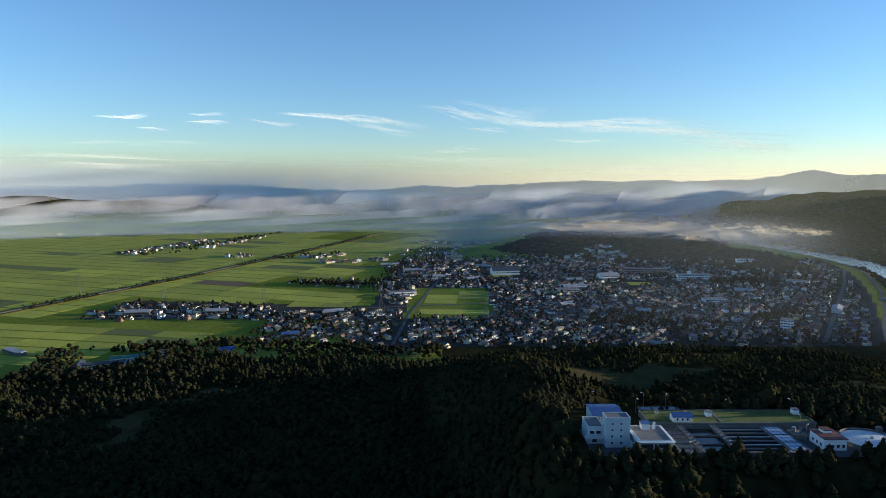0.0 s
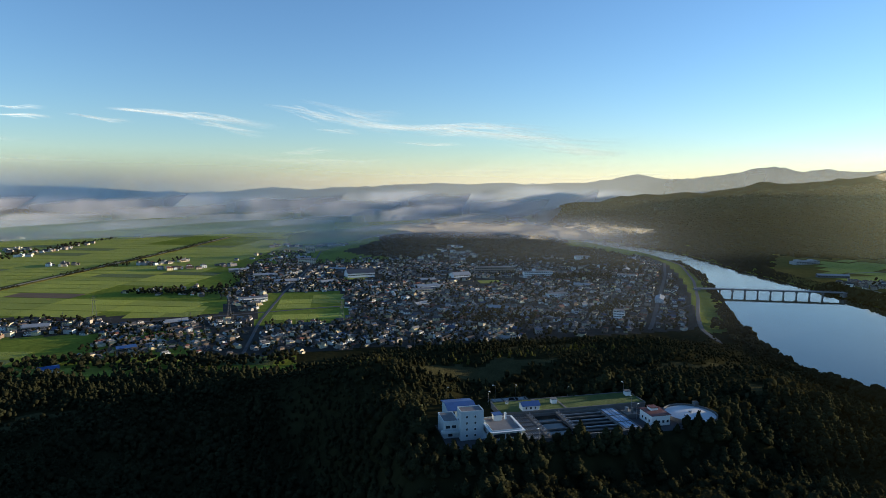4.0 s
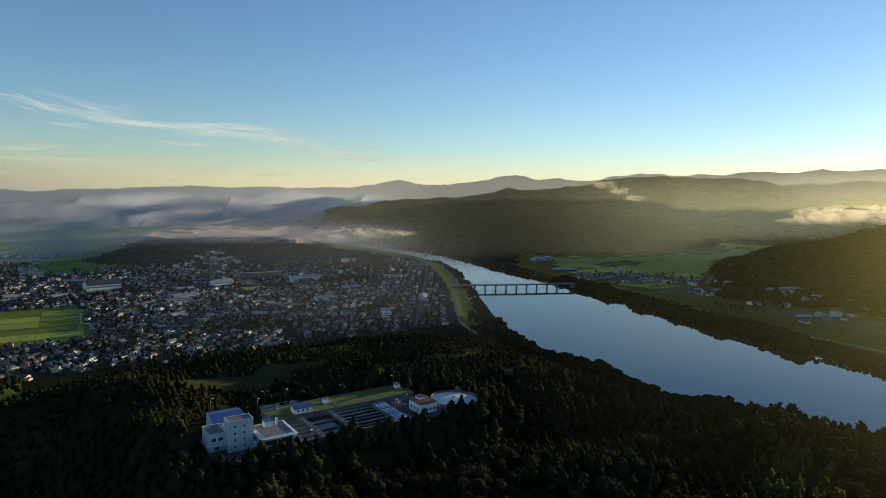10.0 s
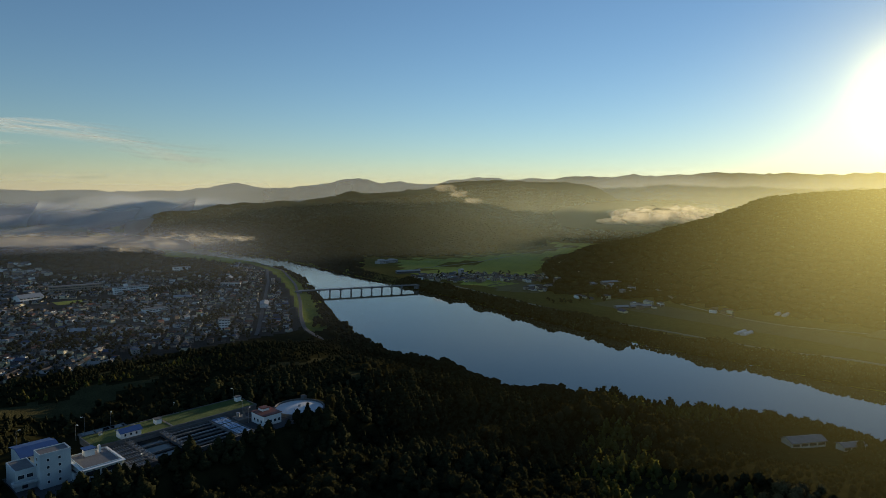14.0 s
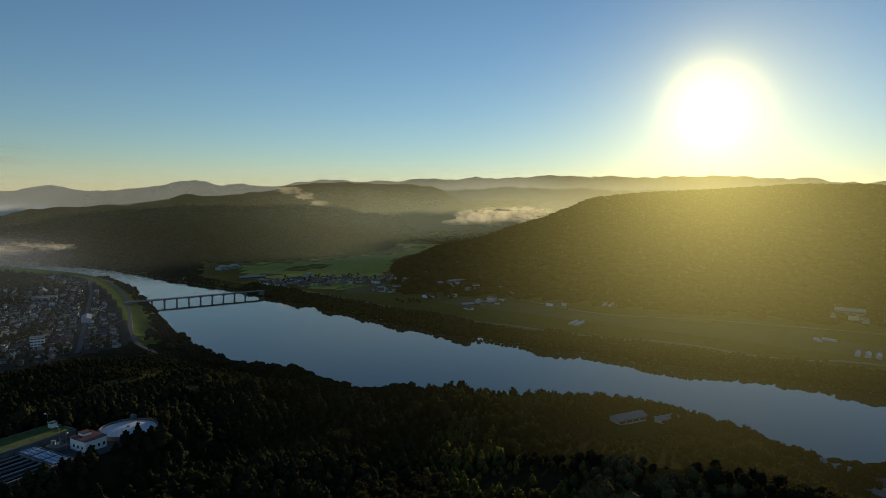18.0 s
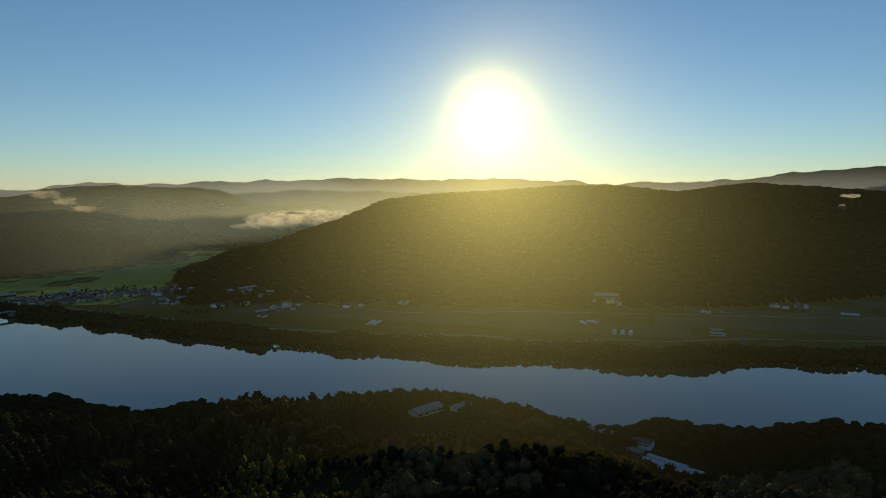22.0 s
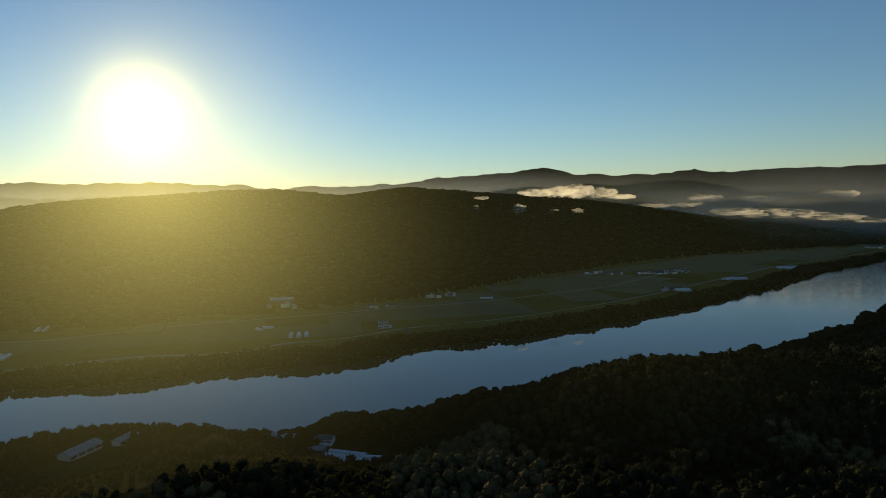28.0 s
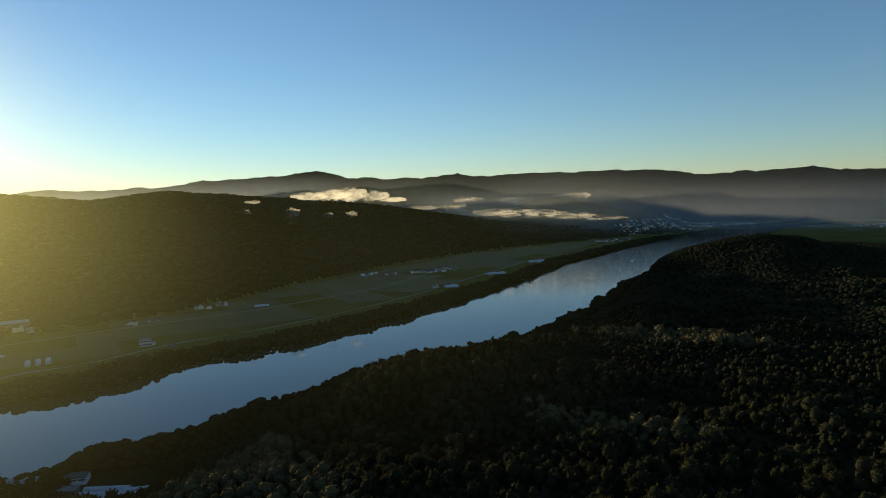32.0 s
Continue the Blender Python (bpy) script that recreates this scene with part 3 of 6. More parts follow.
def scatter(name, spots, sizes, shapes, mat, rng, label, category, wide=1.0, flat=True):
    """Many crowns joined into one mesh."""
    VV, FF, base = [], [], 0
    pick = rng.randint(0, len(shapes), len(spots))
    for s, (V, F) in enumerate(shapes):
        at, sz = spots[pick == s], sizes[pick == s]
        if not len(at):
            continue
        a = rng.rand(len(at)) * 2 * math.pi
        c, q = np.cos(a)[:, None], np.sin(a)[:, None]
        w = (sz * wide * (0.85 + 0.3 * rng.rand(len(at))))[:, None]
        X = (V[:, 0] * c - V[:, 1] * q) * w + at[:, 0:1]
        Y = (V[:, 0] * q + V[:, 1] * c) * w + at[:, 1:2]
        Z = V[:, 2] * sz[:, None] + at[:, 2:3]
        VV.append(np.stack([X, Y, Z], -1).reshape(-1, 3))
        FF.append((F[None] + (np.arange(len(at)) * len(V))[:, None, None] + base).reshape(-1, 3))
        base += len(at) * len(V)
    me = mesh_from(name, np.concatenate(VV), np.concatenate(FF), mat, flat=flat)
    return tagged(new(name, me), label, category, kind="stuff")


def jittered(x0, x1, y0, y1, step, rng):
    gx, gy = np.meshgrid(np.arange(x0, x1, step), np.arange(y0, y1, step))
    n = gx.size
    return gx.ravel() + (rng.rand(n) - 0.5) * step * 0.9, gy.ravel() + (rng.rand(n) - 0.5) * step * 0.9


BROAD = [crown_dome(s) for s in range(8)]
BANK = [crown_broad(s, 6) for s in range(8)]
BROAD_LITE = [crown_dome(s, 34, 0.11) for s in range(8)]
CONE = [crown_pine(s) for s in range(8)]
CONE_LITE = [crown_pine(s, 4, 22) for s in range(8)]
BROAD_LOW = [crown_broad(s, 2) for s in range(8)]
BROAD_ONE = [crown_round(s) for s in range(8)]
rng = np.random.RandomState(4)


def clearing(x, y):
    """Open ground in the near woods: the plant, a field behind it, tracks and yards by the river."""
    c = (x > 63) & (x < 193) & (y > 276) & (y < 331) | (x > 70) & (x < 133) & (y > 330) & (y < 344) | (np.hypot(x - 207, y - 294) < 18)
    c = c | glade(x, y) | (bump_at(x, y, 440, -80, 58, 30, -8) > 0.6)
    return c | (bump_at(x, y, 412, 80, 30, 17, 12) > 0.6) | (bump_at(x, y, 388, 78, 30, 18, 12) > 0.6)


def visible(x, y):
    az = np.degrees(np.arctan2(x, y))
    return (az > -42) & (az < 172)


NEAR_TREES = []


def near_woods():
    x, y = jittered(-900, 700, -700, 760, 5.7, rng)
    d = np.hypot(x, y)
    ok = (hill_mask(x, y) > 0.03) & ~clearing(x, y) & visible(x, y) & (d > 110)
    x, y = x[ok], y[ok]
    z = height(x, y) - 0.5
    # small dark hollows without tall trees
    gap = (value_noise(x, y, 22, 33) > 0.16) | (rng.rand(len(x)) < 0.25)
    x, y, z = x[gap], y[gap], z[gap]
    conifer = (fbm(x, y, 90, 71) + 0.25 * (rng.rand(len(x)) - 0.5)) + 0.26 * smooth(60, 260, y) * (1 - 0.7 * smooth(370, 460, y)) + 0.16 * (np.hypot(x - 150, y - 262) > 70) + 0.2 * (x < -20) * (y > 380) > 0.90
    P = np.stack([x, y, z], -1)
    sz = 5.0 + 4.6 * rng.rand(len(x)) ** 2 * (0.5 + value_noise(x, y, 60, 17))
    sz = sz * (0.62 + 0.62 * value_noise(x, y, 26, 55) + 0.34 * value_noise(x, y, 11, 56))
    sz = sz * (1 - 0.5 * np.minimum(1, bump_at(x, y, 360, 74, 60, 34, 12)))
    sz = sz * (1 - 0.30 * smooth(365, 420, y) * smooth(680, 610, y) * (x > -20))
    d = np.hypot(x, y)
    single = np.argsort(np.where(d > 240, d, d + 5000))[:280]
    for i in single:
        NEAR_TREES.append((x[i], y[i], z[i], sz[i], bool(conifer[i])))
    rest = np.ones(len(x), bool)
    rest[single] = False
    # paler groves of bamboo and young wood
    grove = bump_at(x, y, 405, 165, 26, 40, 20) + bump_at(x, y, 290, 143, 40, 17, 26) + bump_at(x, y, 255, 40, 40, 40) + bump_at(x, y, 215, -300, 60, 25, 30) + bump_at(x, y, 140, 525, 110, 12, 2) + bump_at(x, y, 270, -95, 35, 30) + bump_at(x, y, 322, -124, 30, 17, -8) + bump_at(x, y, 320, -560, 90, 25, 20) + 0.5 * bump_at(x, y, 262, 118, 12, 18)
    pale = rest & ~conifer & (grove + 0.9 * fbm(x, y, 110, 23) + 0.25 * rng.rand(len(x)) > 1.14)
    under = rest & (d < 225)
    pale, conifer, rest = pale & ~under, conifer & ~under, rest & ~under
    scatter("hilltop_wood", P[under], sz[under], BROAD_LOW, M_LEAF, rng, "broadleaf wood on the hilltop below", "woods", 1.1, flat=False)
    dark, near = rest & ~conifer & ~pale, (d < 350) & (x > 0)
    mid = ~near & (d < 520)
    wide = 1.06
    scatter("broadleaf_wood", P[dark & near], sz[dark & near], BROAD, M_LEAF, rng, "dense broadleaf trees on the hill slopes", "woods", wide, flat=False)
    scatter("middle_wood", P[dark & mid], sz[dark & mid], BROAD_LITE, M_LEAF, rng, "broadleaf trees farther down the slopes", "woods", wide, flat=False)
    far = dark & ~near & ~mid
    scatter("farther_wood", P[far], sz[far], BROAD_LOW, M_LEAF, rng, "broadleaf wood at the foot of the hills", "woods", wide, flat=False)
    bamboo = pale & (y > 70)
    scatter("bamboo_grove", P[bamboo], sz[bamboo] * 0.86, CONE, M_PALE, rng, "yellow-green bamboo and young trees among the woods", "woods", wide, flat=False)
    young = pale & ~bamboo
    scatter("pale_wood", P[young], sz[young] * 1.1, BROAD, M_YOUNG, rng, "paler rounded broadleaf trees on the hilltop", "woods", 1.15, flat=False)
    cd = rest & conifer
    scatter("cedar_wood", P[cd & near], sz[cd & near] * 1.15, CONE, M_CEDAR, rng, "dark cedars among the broadleaf trees", "woods", 1.2, flat=False)
    scatter("farther_cedars", P[cd & ~near], sz[cd & ~near] * 1.15, CONE_LITE, M_CEDAR, rng, "dark cedars on the lower slopes", "woods", 1.2, flat=False)
    print("near trees", len(x))


def far_woods():
    x, y = jittered(-200, 1500, -3200, -700, 7.0, rng)
    ok = (hill_mask(x, y) > 0.10) & visible(x, y)
    x, y = x[ok], y[ok]
    P = np.stack([x, y, height(x, y) - 1], -1)
    scatter("south_wood", P, (4.8 + 3.2 * rng.rand(len(x))) * (0.8 + 0.5 * value_noise(x, y, 40, 61)), BROAD_ONE, M_LEAF, rng, "wooded ridge along the river bank", "woods", 1.15, flat=False)
    n1 = len(x)
    x, y = jittered(200, 3200, -3000, 3300, 17.0, rng)
    z = height(x, y)
    ok = ((z > np.where((x > EAST(y) + 135) & (y < 1000), 8.7, 12.5)) | (x > EAST(y) + 8) & (y > 1100) & (np.degrees(np.arctan2(x, y)) < 40.8)) & visible(x, y) & ((x > EAST(y) + 8) & (y > 1100) | (x > EAST(y) + 60) | (y > 1150)) & (np.hypot(x, y) < 3300) & (bump_at(x, y, 355, 1500, 85, 60, 35) < 0.5)
    x, y, z = x[ok], y[ok], z[ok]
    P = np.stack([x, y, z - 9], -1)
    scatter("hill_wood", P, 13.5 + 4 * rng.rand(len(x)), BROAD_ONE, M_LEAF, rng, "dark forest covering the hills beyond the river", "woods", 1.9, flat=False)
    print("far trees", n1, len(x))
    for side, sgn, y0, y1, deep, size in ((EAST, 1, -2600, 1000, 54, 16), (WEST, -1, -2300, 705, 30, 18), (WEST, -1, -420, 60, 34, 24), (WEST, -1, 300, 540, 26, 22), (WEST, -1, -200, 10, 14, 26), (WEST, -1, 690, 1450, 24, 9), (EAST, 1, 1000, 1900, 40, 7)):
        n = int((y1 - y0) * deep / (27 if side is EAST else 40))
        k, off = y0 + rng.rand(n) * (y1 - y0), 1 + rng.rand(n) ** 1.4 * deep
        xx = side(k) + sgn * off
        keep = rng.rand(n) < 0.35 + 0.75 * value_noise(xx, k, 70, 3)
        xx, k = xx[keep], k[keep]
        tall = (size * value_noise(xx, k, 45, 9) * (0.5 + 0.5 * rng.rand(len(k))) + 2 + 0.15 * size) * (1.25 - 0.45 * off[keep] / deep)
        P = np.stack([xx, k, height(xx, k) - 0.4 - 0.15 * tall], -1)
        scatter("riverside_trees", P, tall, BROAD_LOW if side is EAST else BANK, M_WILLOW if side is EAST else M_LEAF, rng, "willows and scrub along the river bank", "woods", 1.2, flat=False)


near_woods()
far_woods()

M_BARK = material("bark", (0.07, 0.055, 0.04), 0.95, vary=0.4, scale=2.0, fine=8.0)


def trunk(conifer):
    s = Shape().tube(0, 0, -0.06, 0.45, 0.025, 0.014, 7)
    if not conifer:
        for q in range(5):
            a = q * 1.26
            s.beam((0, 0, 0.26 + 0.03 * q), (0.2 * math.cos(a), 0.2 * math.sin(a), 0.5 + 0.05 * q), 0.018, 0.018)
    return s


def near_trees():
    kinds = []
    for conifer in (False, True):
        for q in range(6):
            V, F = leafy(q, conifer)
            t = thing("cedar_tree" if conifer else "broadleaf_tree", pose(0, 0, -300), "tall dark cedar on the hillside" if conifer else "dense dark green broadleaf tree on the hillside", "tree",
                      "cedars on the near hillside" if conifer else "broadleaf trees on the near hillside")
            part("trunk", trunk(conifer), M_BARK, t)
            part("crown", mesh_from("crown", V, F, M_CEDAR if conifer else M_LEAF, flat=True), None, t)
            kinds.append(t)
    for i, (x, y, z, sz, conifer) in enumerate(NEAR_TREES):
        o = copy_thing(kinds[(6 if conifer else 0) + i % 6], pose(x, y, z, 0, 0, (i * 47) % 360))
        w = sz * (1.2 if conifer else 1.0)
        o.scale = (w, w, w * (0.95 + 0.1 * ((i * 7) % 5) / 5))
    for t in kinds:
        for o in (*t.children_recursive, t):
            bpy.data.objects.remove(o)


near_trees()

# ---- waterworks on the hill ----
# white walls with the blue of their sky-lit shade in the colour
M_PLANTWALL = material("blue_shaded_render", (0.48, 0.54, 0.56), 0.8, vary=0.12, scale=0.25, fine=2.0, bump=0.2, bump_scale=6.0)
M_BLUEROOF = material("blue_metal_roof", (0.032, 0.090, 0.240), 0.6, vary=0.2, scale=0.3, fine=4.0)
M_FLATROOF = material("roof_felt", (0.17, 0.165, 0.165), 0.9, vary=0.3, scale=0.2, fine=2.0)
M_CONC = material("concrete", (0.14, 0.14, 0.135), 0.9, vary=0.3, scale=0.2, fine=2.5, bump=0.3, bump_scale=3.0)
M_GLASS = material("window_glass", (0.03, 0.04, 0.05), 0.12, vary=0.2, spec=0.6)
M_STEEL = material("galvanised_steel", (0.30, 0.31, 0.32), 0.4, metal=0.7, vary=0.15)
M_REDROOF = material("red_brown_roof", (0.13, 0.045, 0.04), 0.7, vary=0.25, scale=0.4, fine=4.0)
M_CREAM = material("cream_render", (0.62, 0.56, 0.42), 0.85, vary=0.12, scale=0.3)
M_BASIN = material("still_basin_water", (0.012, 0.016, 0.018), 0.12, vary=0.3, scale=0.2)
M_LAWN = material("lawn", (0.08, 0.115, 0.025), 0.95, vary=0.35, scale=0.15, fine=1.5, bump=1.0, bump_scale=2.5)
M_PANEL = material("blue_white_panel", (0.34, 0.45, 0.60), 0.35, vary=0.15, scale=0.5)
M_ASPHALT = material("asphalt", (0.055, 0.055, 0.058), 0.9, vary=0.25, scale=0.15, fine=2.0)
M_DOME = material("white_dome_roof", (0.52, 0.54, 0.56), 0.5, vary=0.1, scale=0.1, fine=1.0)
PZ = PLANT[2]


def windows(parent, rows, w, h, side, depth=0.12, name="window"):
    """Windows with a frame and a pane each; rows of (x, y, z); side: the way they face."""
    f, g = Shape(), Shape()
    f.box(-w / 2 - 0.12, w / 2 + 0.12, -0.05, depth, -h / 2 - 0.12, h / 2 + 0.12)
    g.box(-w / 2, w / 2, depth, depth + 0.03, -h / 2, h / 2)
    fm, gm = f.mesh("window_frame", M_WHITE), g.mesh("pane", M_GLASS)
    turn = {"s": 180, "n": 0, "e": -90, "w": 90}[side]
    for x, y, z in rows:
        fr = part(name, fm, None, parent, "", pose(x, y, z, 0, 0, turn))
        part("pane", gm, None, fr)


def flat_block(parent, name, x0, x1, y0, y1, z0, z1, wall=None, roof=None, parapet=0.5, label=""):
    s = Shape().box(x0, x1, y0, y1, z0, z1)
    wl = part(name, s, wall or M_PLANTWALL, parent, label)
    part("flat_roof", Shape().box(x0 + 0.35, x1 - 0.35, y0 + 0.35, y1 - 0.35, z1 + 0.004, z1 + 0.1), roof or M_FLATROOF, wl)
    p = Shape()
    for a in ((x0 - 0.06, x1 + 0.06, y0 - 0.06, y0 + 0.3), (x0 - 0.06, x1 + 0.06, y1 - 0.3, y1 + 0.06), (x0 - 0.06, x0 + 0.3, y0 + 0.3, y1 - 0.3), (x1 - 0.3, x1 + 0.06, y0 + 0.3, y1 - 0.3)):
        p.box(*a, z1 - 0.25, z1 + parapet)
    part("parapet", p, wall or M_PLANTWALL, wl)
    return wl


office = thing("waterworks_office", pose(0, 0, PZ), "four-storey waterworks office with stepped flat-roofed wings, white walls tinted blue as in shade", "building")
flat_block(office, "stair_tower", 77, 88.5, 288.5, 296, -1, 14.2, label="tall white stair tower tinted blue as in shade")
flat_block(office, "west_wing", 69.5, 77, 293, 306, -1, 8.2)
flat_block(office, "balcony_slab", 68, 76.9, 290.8, 293, 3.2, 3.6, parapet=0.9)
flat_block(office, "link_block", 88.5, 92, 285, 295.8, -1, 3.6)
flat_block(office, "cream_block", 82.5, 90, 296, 304, -1, 11.0, wall=M_CREAM, label="cream plant room behind the tower")
east_wing = flat_block(office, "east_wing", 90, 105, 279, 297, 2.8, 7.2, label="wide flat-roofed east wing on a recessed ground floor")
part("ground_floor", Shape().box(92, 104, 281.5, 296, -1, 2.8), M_PLANTWALL, office)
part("canopy_slab", Shape().box(88.8, 106.2, 277.6, 297.8, 7.0, 7.25), M_WHITE, office)
part("roof_tank_room", Shape().box(95, 99, 292, 295.5, 7.3, 10.2), M_WHITE, office, "small white plant room on the roof")
part("tank_room_roof", Shape().box(94.6, 99.4, 291.6, 295.9, 10.2, 10.5), M_BLUEROOF, office)
part("vent_stack", Shape().box(100.8, 101.8, 293, 294, 7.3, 10.6), M_WHITE, office)
# cream paints the low sun onto the wing's east end
part("yellow_stair_wall", Shape().box(105.1, 108.5, 285, 290, -1, 4.2), M_CREAM, office, "east end block coloured cream for the warm sun on it")
hall = part("machine_hall", Shape().box(75.5, 90, 307, 323, -1, 8.6).pent(75.5, 90, 307, 323, 8.6, 1.5), M_PLANTWALL, office)
part("blue_roof", Shape().gable(75.5, 90, 307, 323, 8.6, 1.5, 0.7, 0.25), M_BLUEROOF, hall, "low-pitched blue metal roof")
windows(office, [(x, 288.5, z) for z in (2.5, 5.6, 8.7, 11.8) for x in (80.0, 84.2)], 0.9, 1.1, "s")
windows(office, [(77.0, 292.2, z) for z in (9.6, 12.0)], 0.9, 1.1, "w")
windows(office, [(71.5, 293.0, 5.8), (74.6, 293.0, 5.8), (72.8, 293.0, 1.6)], 2.2, 1.5, "s")
windows(office, [(93.5, 279.0, 4.9), (101.5, 279.0, 4.9)], 5.6, 1.9, "s")
windows(office, [(97.5, 279.0, 4.9)], 1.2, 1.9, "s")
windows(office, [(94.5, 281.5, 1.2), (98.5, 281.5, 1.2), (102, 281.5, 1.2)], 2.2, 1.6, "s")
windows(office, [(78 + 3.2 * k, 307.0, 7.2) for k in range(4)], 1.2, 1.2, "s")
windows(office, [(88.5, 292, z) for z in (5.4, 8.5, 11.6)], 0.9, 1.1, "e")
windows(office, [(105.0, 283 + 4 * k, 4.9) for k in range(3)], 2.0, 1.5, "e")

# covered reservoir with a lawn on its roof
res = thing("covered_reservoir", pose(0, 0, PZ), "long concrete reservoir with a lawn on its roof", "reservoir")
part("reservoir_wall", Shape().box(105, 190, 311, 329, -1, 3.0), M_CONC, res)
part("lawn_roof", Shape().box(105.5, 142, 311.5, 328.5, 3.0, 3.25), M_LAWN, res)
part("lawn_roof", Shape().box(143, 189.5, 311.5, 328.5, 3.0, 3.3), M_LAWN, res)
part("kerb", Shape().box(142, 143, 311.2, 328.8, 3.0, 3.4), M_CONC, res)
k = Shape()
for a in ((104.8, 190.2, 310.8, 311.3), (104.8, 190.2, 328.7, 329.2), (104.8, 105.3, 311.3, 328.7), (189.7, 190.2, 311.3, 328.7)):
    k.box(*a, 2.6, 3.5)
part("coping", k, M_CONC, res)
hut = thing("pump_hut", pose(0, 0, PZ + 3.25), "small white hut with a blue gabled roof on the lawn", "hut")
part("wall", Shape().box(117.5, 127, 311.8, 317.4, 0, 3.0).pent(117.5, 127, 311.8, 317.4, 3.0, 1.3), M_WHITE, hut)
part("roof", Shape().gable(117.5, 127, 311.8, 317.4, 3.0, 1.3, 0.6, 0.2), M_BLUEROOF, hut, "blue metal roof")
windows(hut, [(119.5 + 2.6 * q, 311.8, 1.6) for q in range(3)], 0.9, 1.2, "s")
for x, y in ((139, 321), (186, 324), (128, 324), (113, 325)):
    kio = thing("inspection_kiosk", pose(x, y, PZ + 3.28), "small white concrete access kiosk on the reservoir roof", "kiosk", "kiosks on the reservoir")
    b = 1.5 if x in (139, 186) else 0.7
    part("body", Shape().box(-b, b, -b, b, 0, b * 1.6), M_WHITE, kio)
    part("lid", Shape().box(-b - 0.3, b + 0.3, -b - 0.3, b + 0.3, b * 1.6, b * 1.6 + 0.3), M_CONC, kio)

# settling basins
bas = thing("settling_basins", pose(0, 0, PZ), "row of open concrete settling basins with dark water", "basins")
part("basin_floor", Shape().box(109, 170, 279.5, 310.5, -0.5, 0.35), M_CONC, bas)
part("basin_water", Shape().box(121, 135.2, 281, 309.5, 0.3, 0.7), M_BASIN, bas, "dark still water")
part("basin_water", Shape().box(137.4, 160.4, 281, 309.5, 0.3, 0.9), M_BASIN, bas, "dark still water")
for x0, x1, y0, y1 in ((109, 170, 310, 311), (109, 170, 279, 280), (109, 109.8, 280, 310), (169.4, 170.2, 280, 310), (160.4, 161.2, 280, 310)):
    part("basin_wall", Shape().box(x0, x1, y0, y1, -0.5, 1.9), M_CONC, bas)
for q in range(6):
    y = 284 + q * 4.6
    part("channel", Shape().box(137.4, 160.3, y - 0.35, y + 0.35, 0.5, 1.5).box(137.4, 160.3, y - 0.9, y - 0.75, 1.2, 1.75), M_STEEL if q % 2 else M_CONC, bas, "pale trough across the basin")
for y in (290, 300):
    part("divider", Shape().box(121, 135.2, y - 0.25, y + 0.25, 0.2, 1.4), M_CONC, bas)
for x in (119.6, 136.2):
    w = part("walkway", Shape().box(x - 1.0, x + 1.0, 279.6, 310.4, 1.9, 2.15), M_CONC, bas, "raised service walkway")
    for sx in (-0.95, 0.95):
        r = Shape()
        for z in (2.7, 3.2):
            r.beam((x + sx, 279.8, z), (x + sx, 310.2, z), 0.08, 0.08)
        for q in range(13):
            r.box(x + sx - 0.05, x + sx + 0.05, 280 + q * 2.5 - 0.05, 280 + q * 2.5 + 0.05, 2.15, 3.2)
        part("handrail", r, M_STEEL, w)
    for q in range(8):
        part("gate_drive", Shape().box(x - 0.45, x + 0.45, 281.6 + q * 3.6, 282.5 + q * 3.6, 2.15, 3.1).tube(x, 282 + q * 3.6, 3.1, 3.9, 0.12, n=6), M_STEEL, w)
for q in range(7):
    part("pipe", Shape().beam((110.4 + q * 1.2, 281, 1.5), (110.4 + q * 1.2, 309, 1.5), 0.45, 0.45), M_STEEL, bas)
for q in range(5):
    part("pipe_bridge", Shape().box(110, 118.4, 284 + q * 5.4, 284.6 + q * 5.4, 1.5, 2.1), M_CONC, bas)
pan = thing("filter_covers", pose(0, 0, PZ), "rows of pale blue cover panels beside the basins", "panels")
pm = Shape().box(-1.0, 1.0, -0.72, 0.72, 0, 0.12).mesh("panel", M_PANEL)
for blk, (y0, n) in enumerate(((282, 5), (291, 5), (300, 6))):
    part("rack", Shape().box(161.6, 169.2, y0 - 0.5, y0 + n * 1.6 + 0.1, 1.0, 1.75), M_CONC, pan)
    for i in range(3):
        for j in range(n):
            part("panel", pm, None, pan, "", pose(162.9 + i * 2.45, y0 + 0.6 + j * 1.6, 1.9, -6))
red = thing("chemical_store", pose(0, 0, PZ - 0.6), "white store building with a flat red-brown roof", "building")
rw = part("wall", Shape().box(178.5, 189, 285, 297, -1, 6.0), M_WHITE, red)
part("roof", Shape().box(178.1, 189.4, 284.6, 297.4, 6.0, 6.3), M_REDROOF, red, "red-brown roof deck")
part("roof_light", Shape().box(182, 186, 292, 296, 6.3, 7.6), M_WHITE, red)
part("roof_light_cap", Shape().box(181.7, 186.3, 291.7, 296.3, 7.6, 7.9), M_REDROOF, red)
windows(red, [(180 + 2.5 * q, 285, 2.8) for q in range(4)], 1.2, 1.4, "s")
windows(red, [(178.5, 287.5 + 3.2 * q, 2.8) for q in range(3)], 1.2, 1.4, "w")
tank = thing("round_tank", pose(207, 294, PZ - 3.8), "round concrete water tank with a shallow white domed roof", "tank")
part("tank_wall", Shape().tube(0, 0, -1, 5.0, 14.0, n=48), M_CONC, tank)
d = Shape()
for i in range(5):
    r0, r1 = 13.2 * (1 - i / 5), 13.2 * (1 - (i + 1) / 5)
    z0, z1 = 5.0 + 1.1 * (1 - (1 - i / 5) ** 2) * 0.9, 5.0 + 1.1 * (1 - (1 - (i + 1) / 5) ** 2) * 0.9
    d.tube(0, 0, z0, z1, r0, max(r1, 0.05), n=48, cap=False)
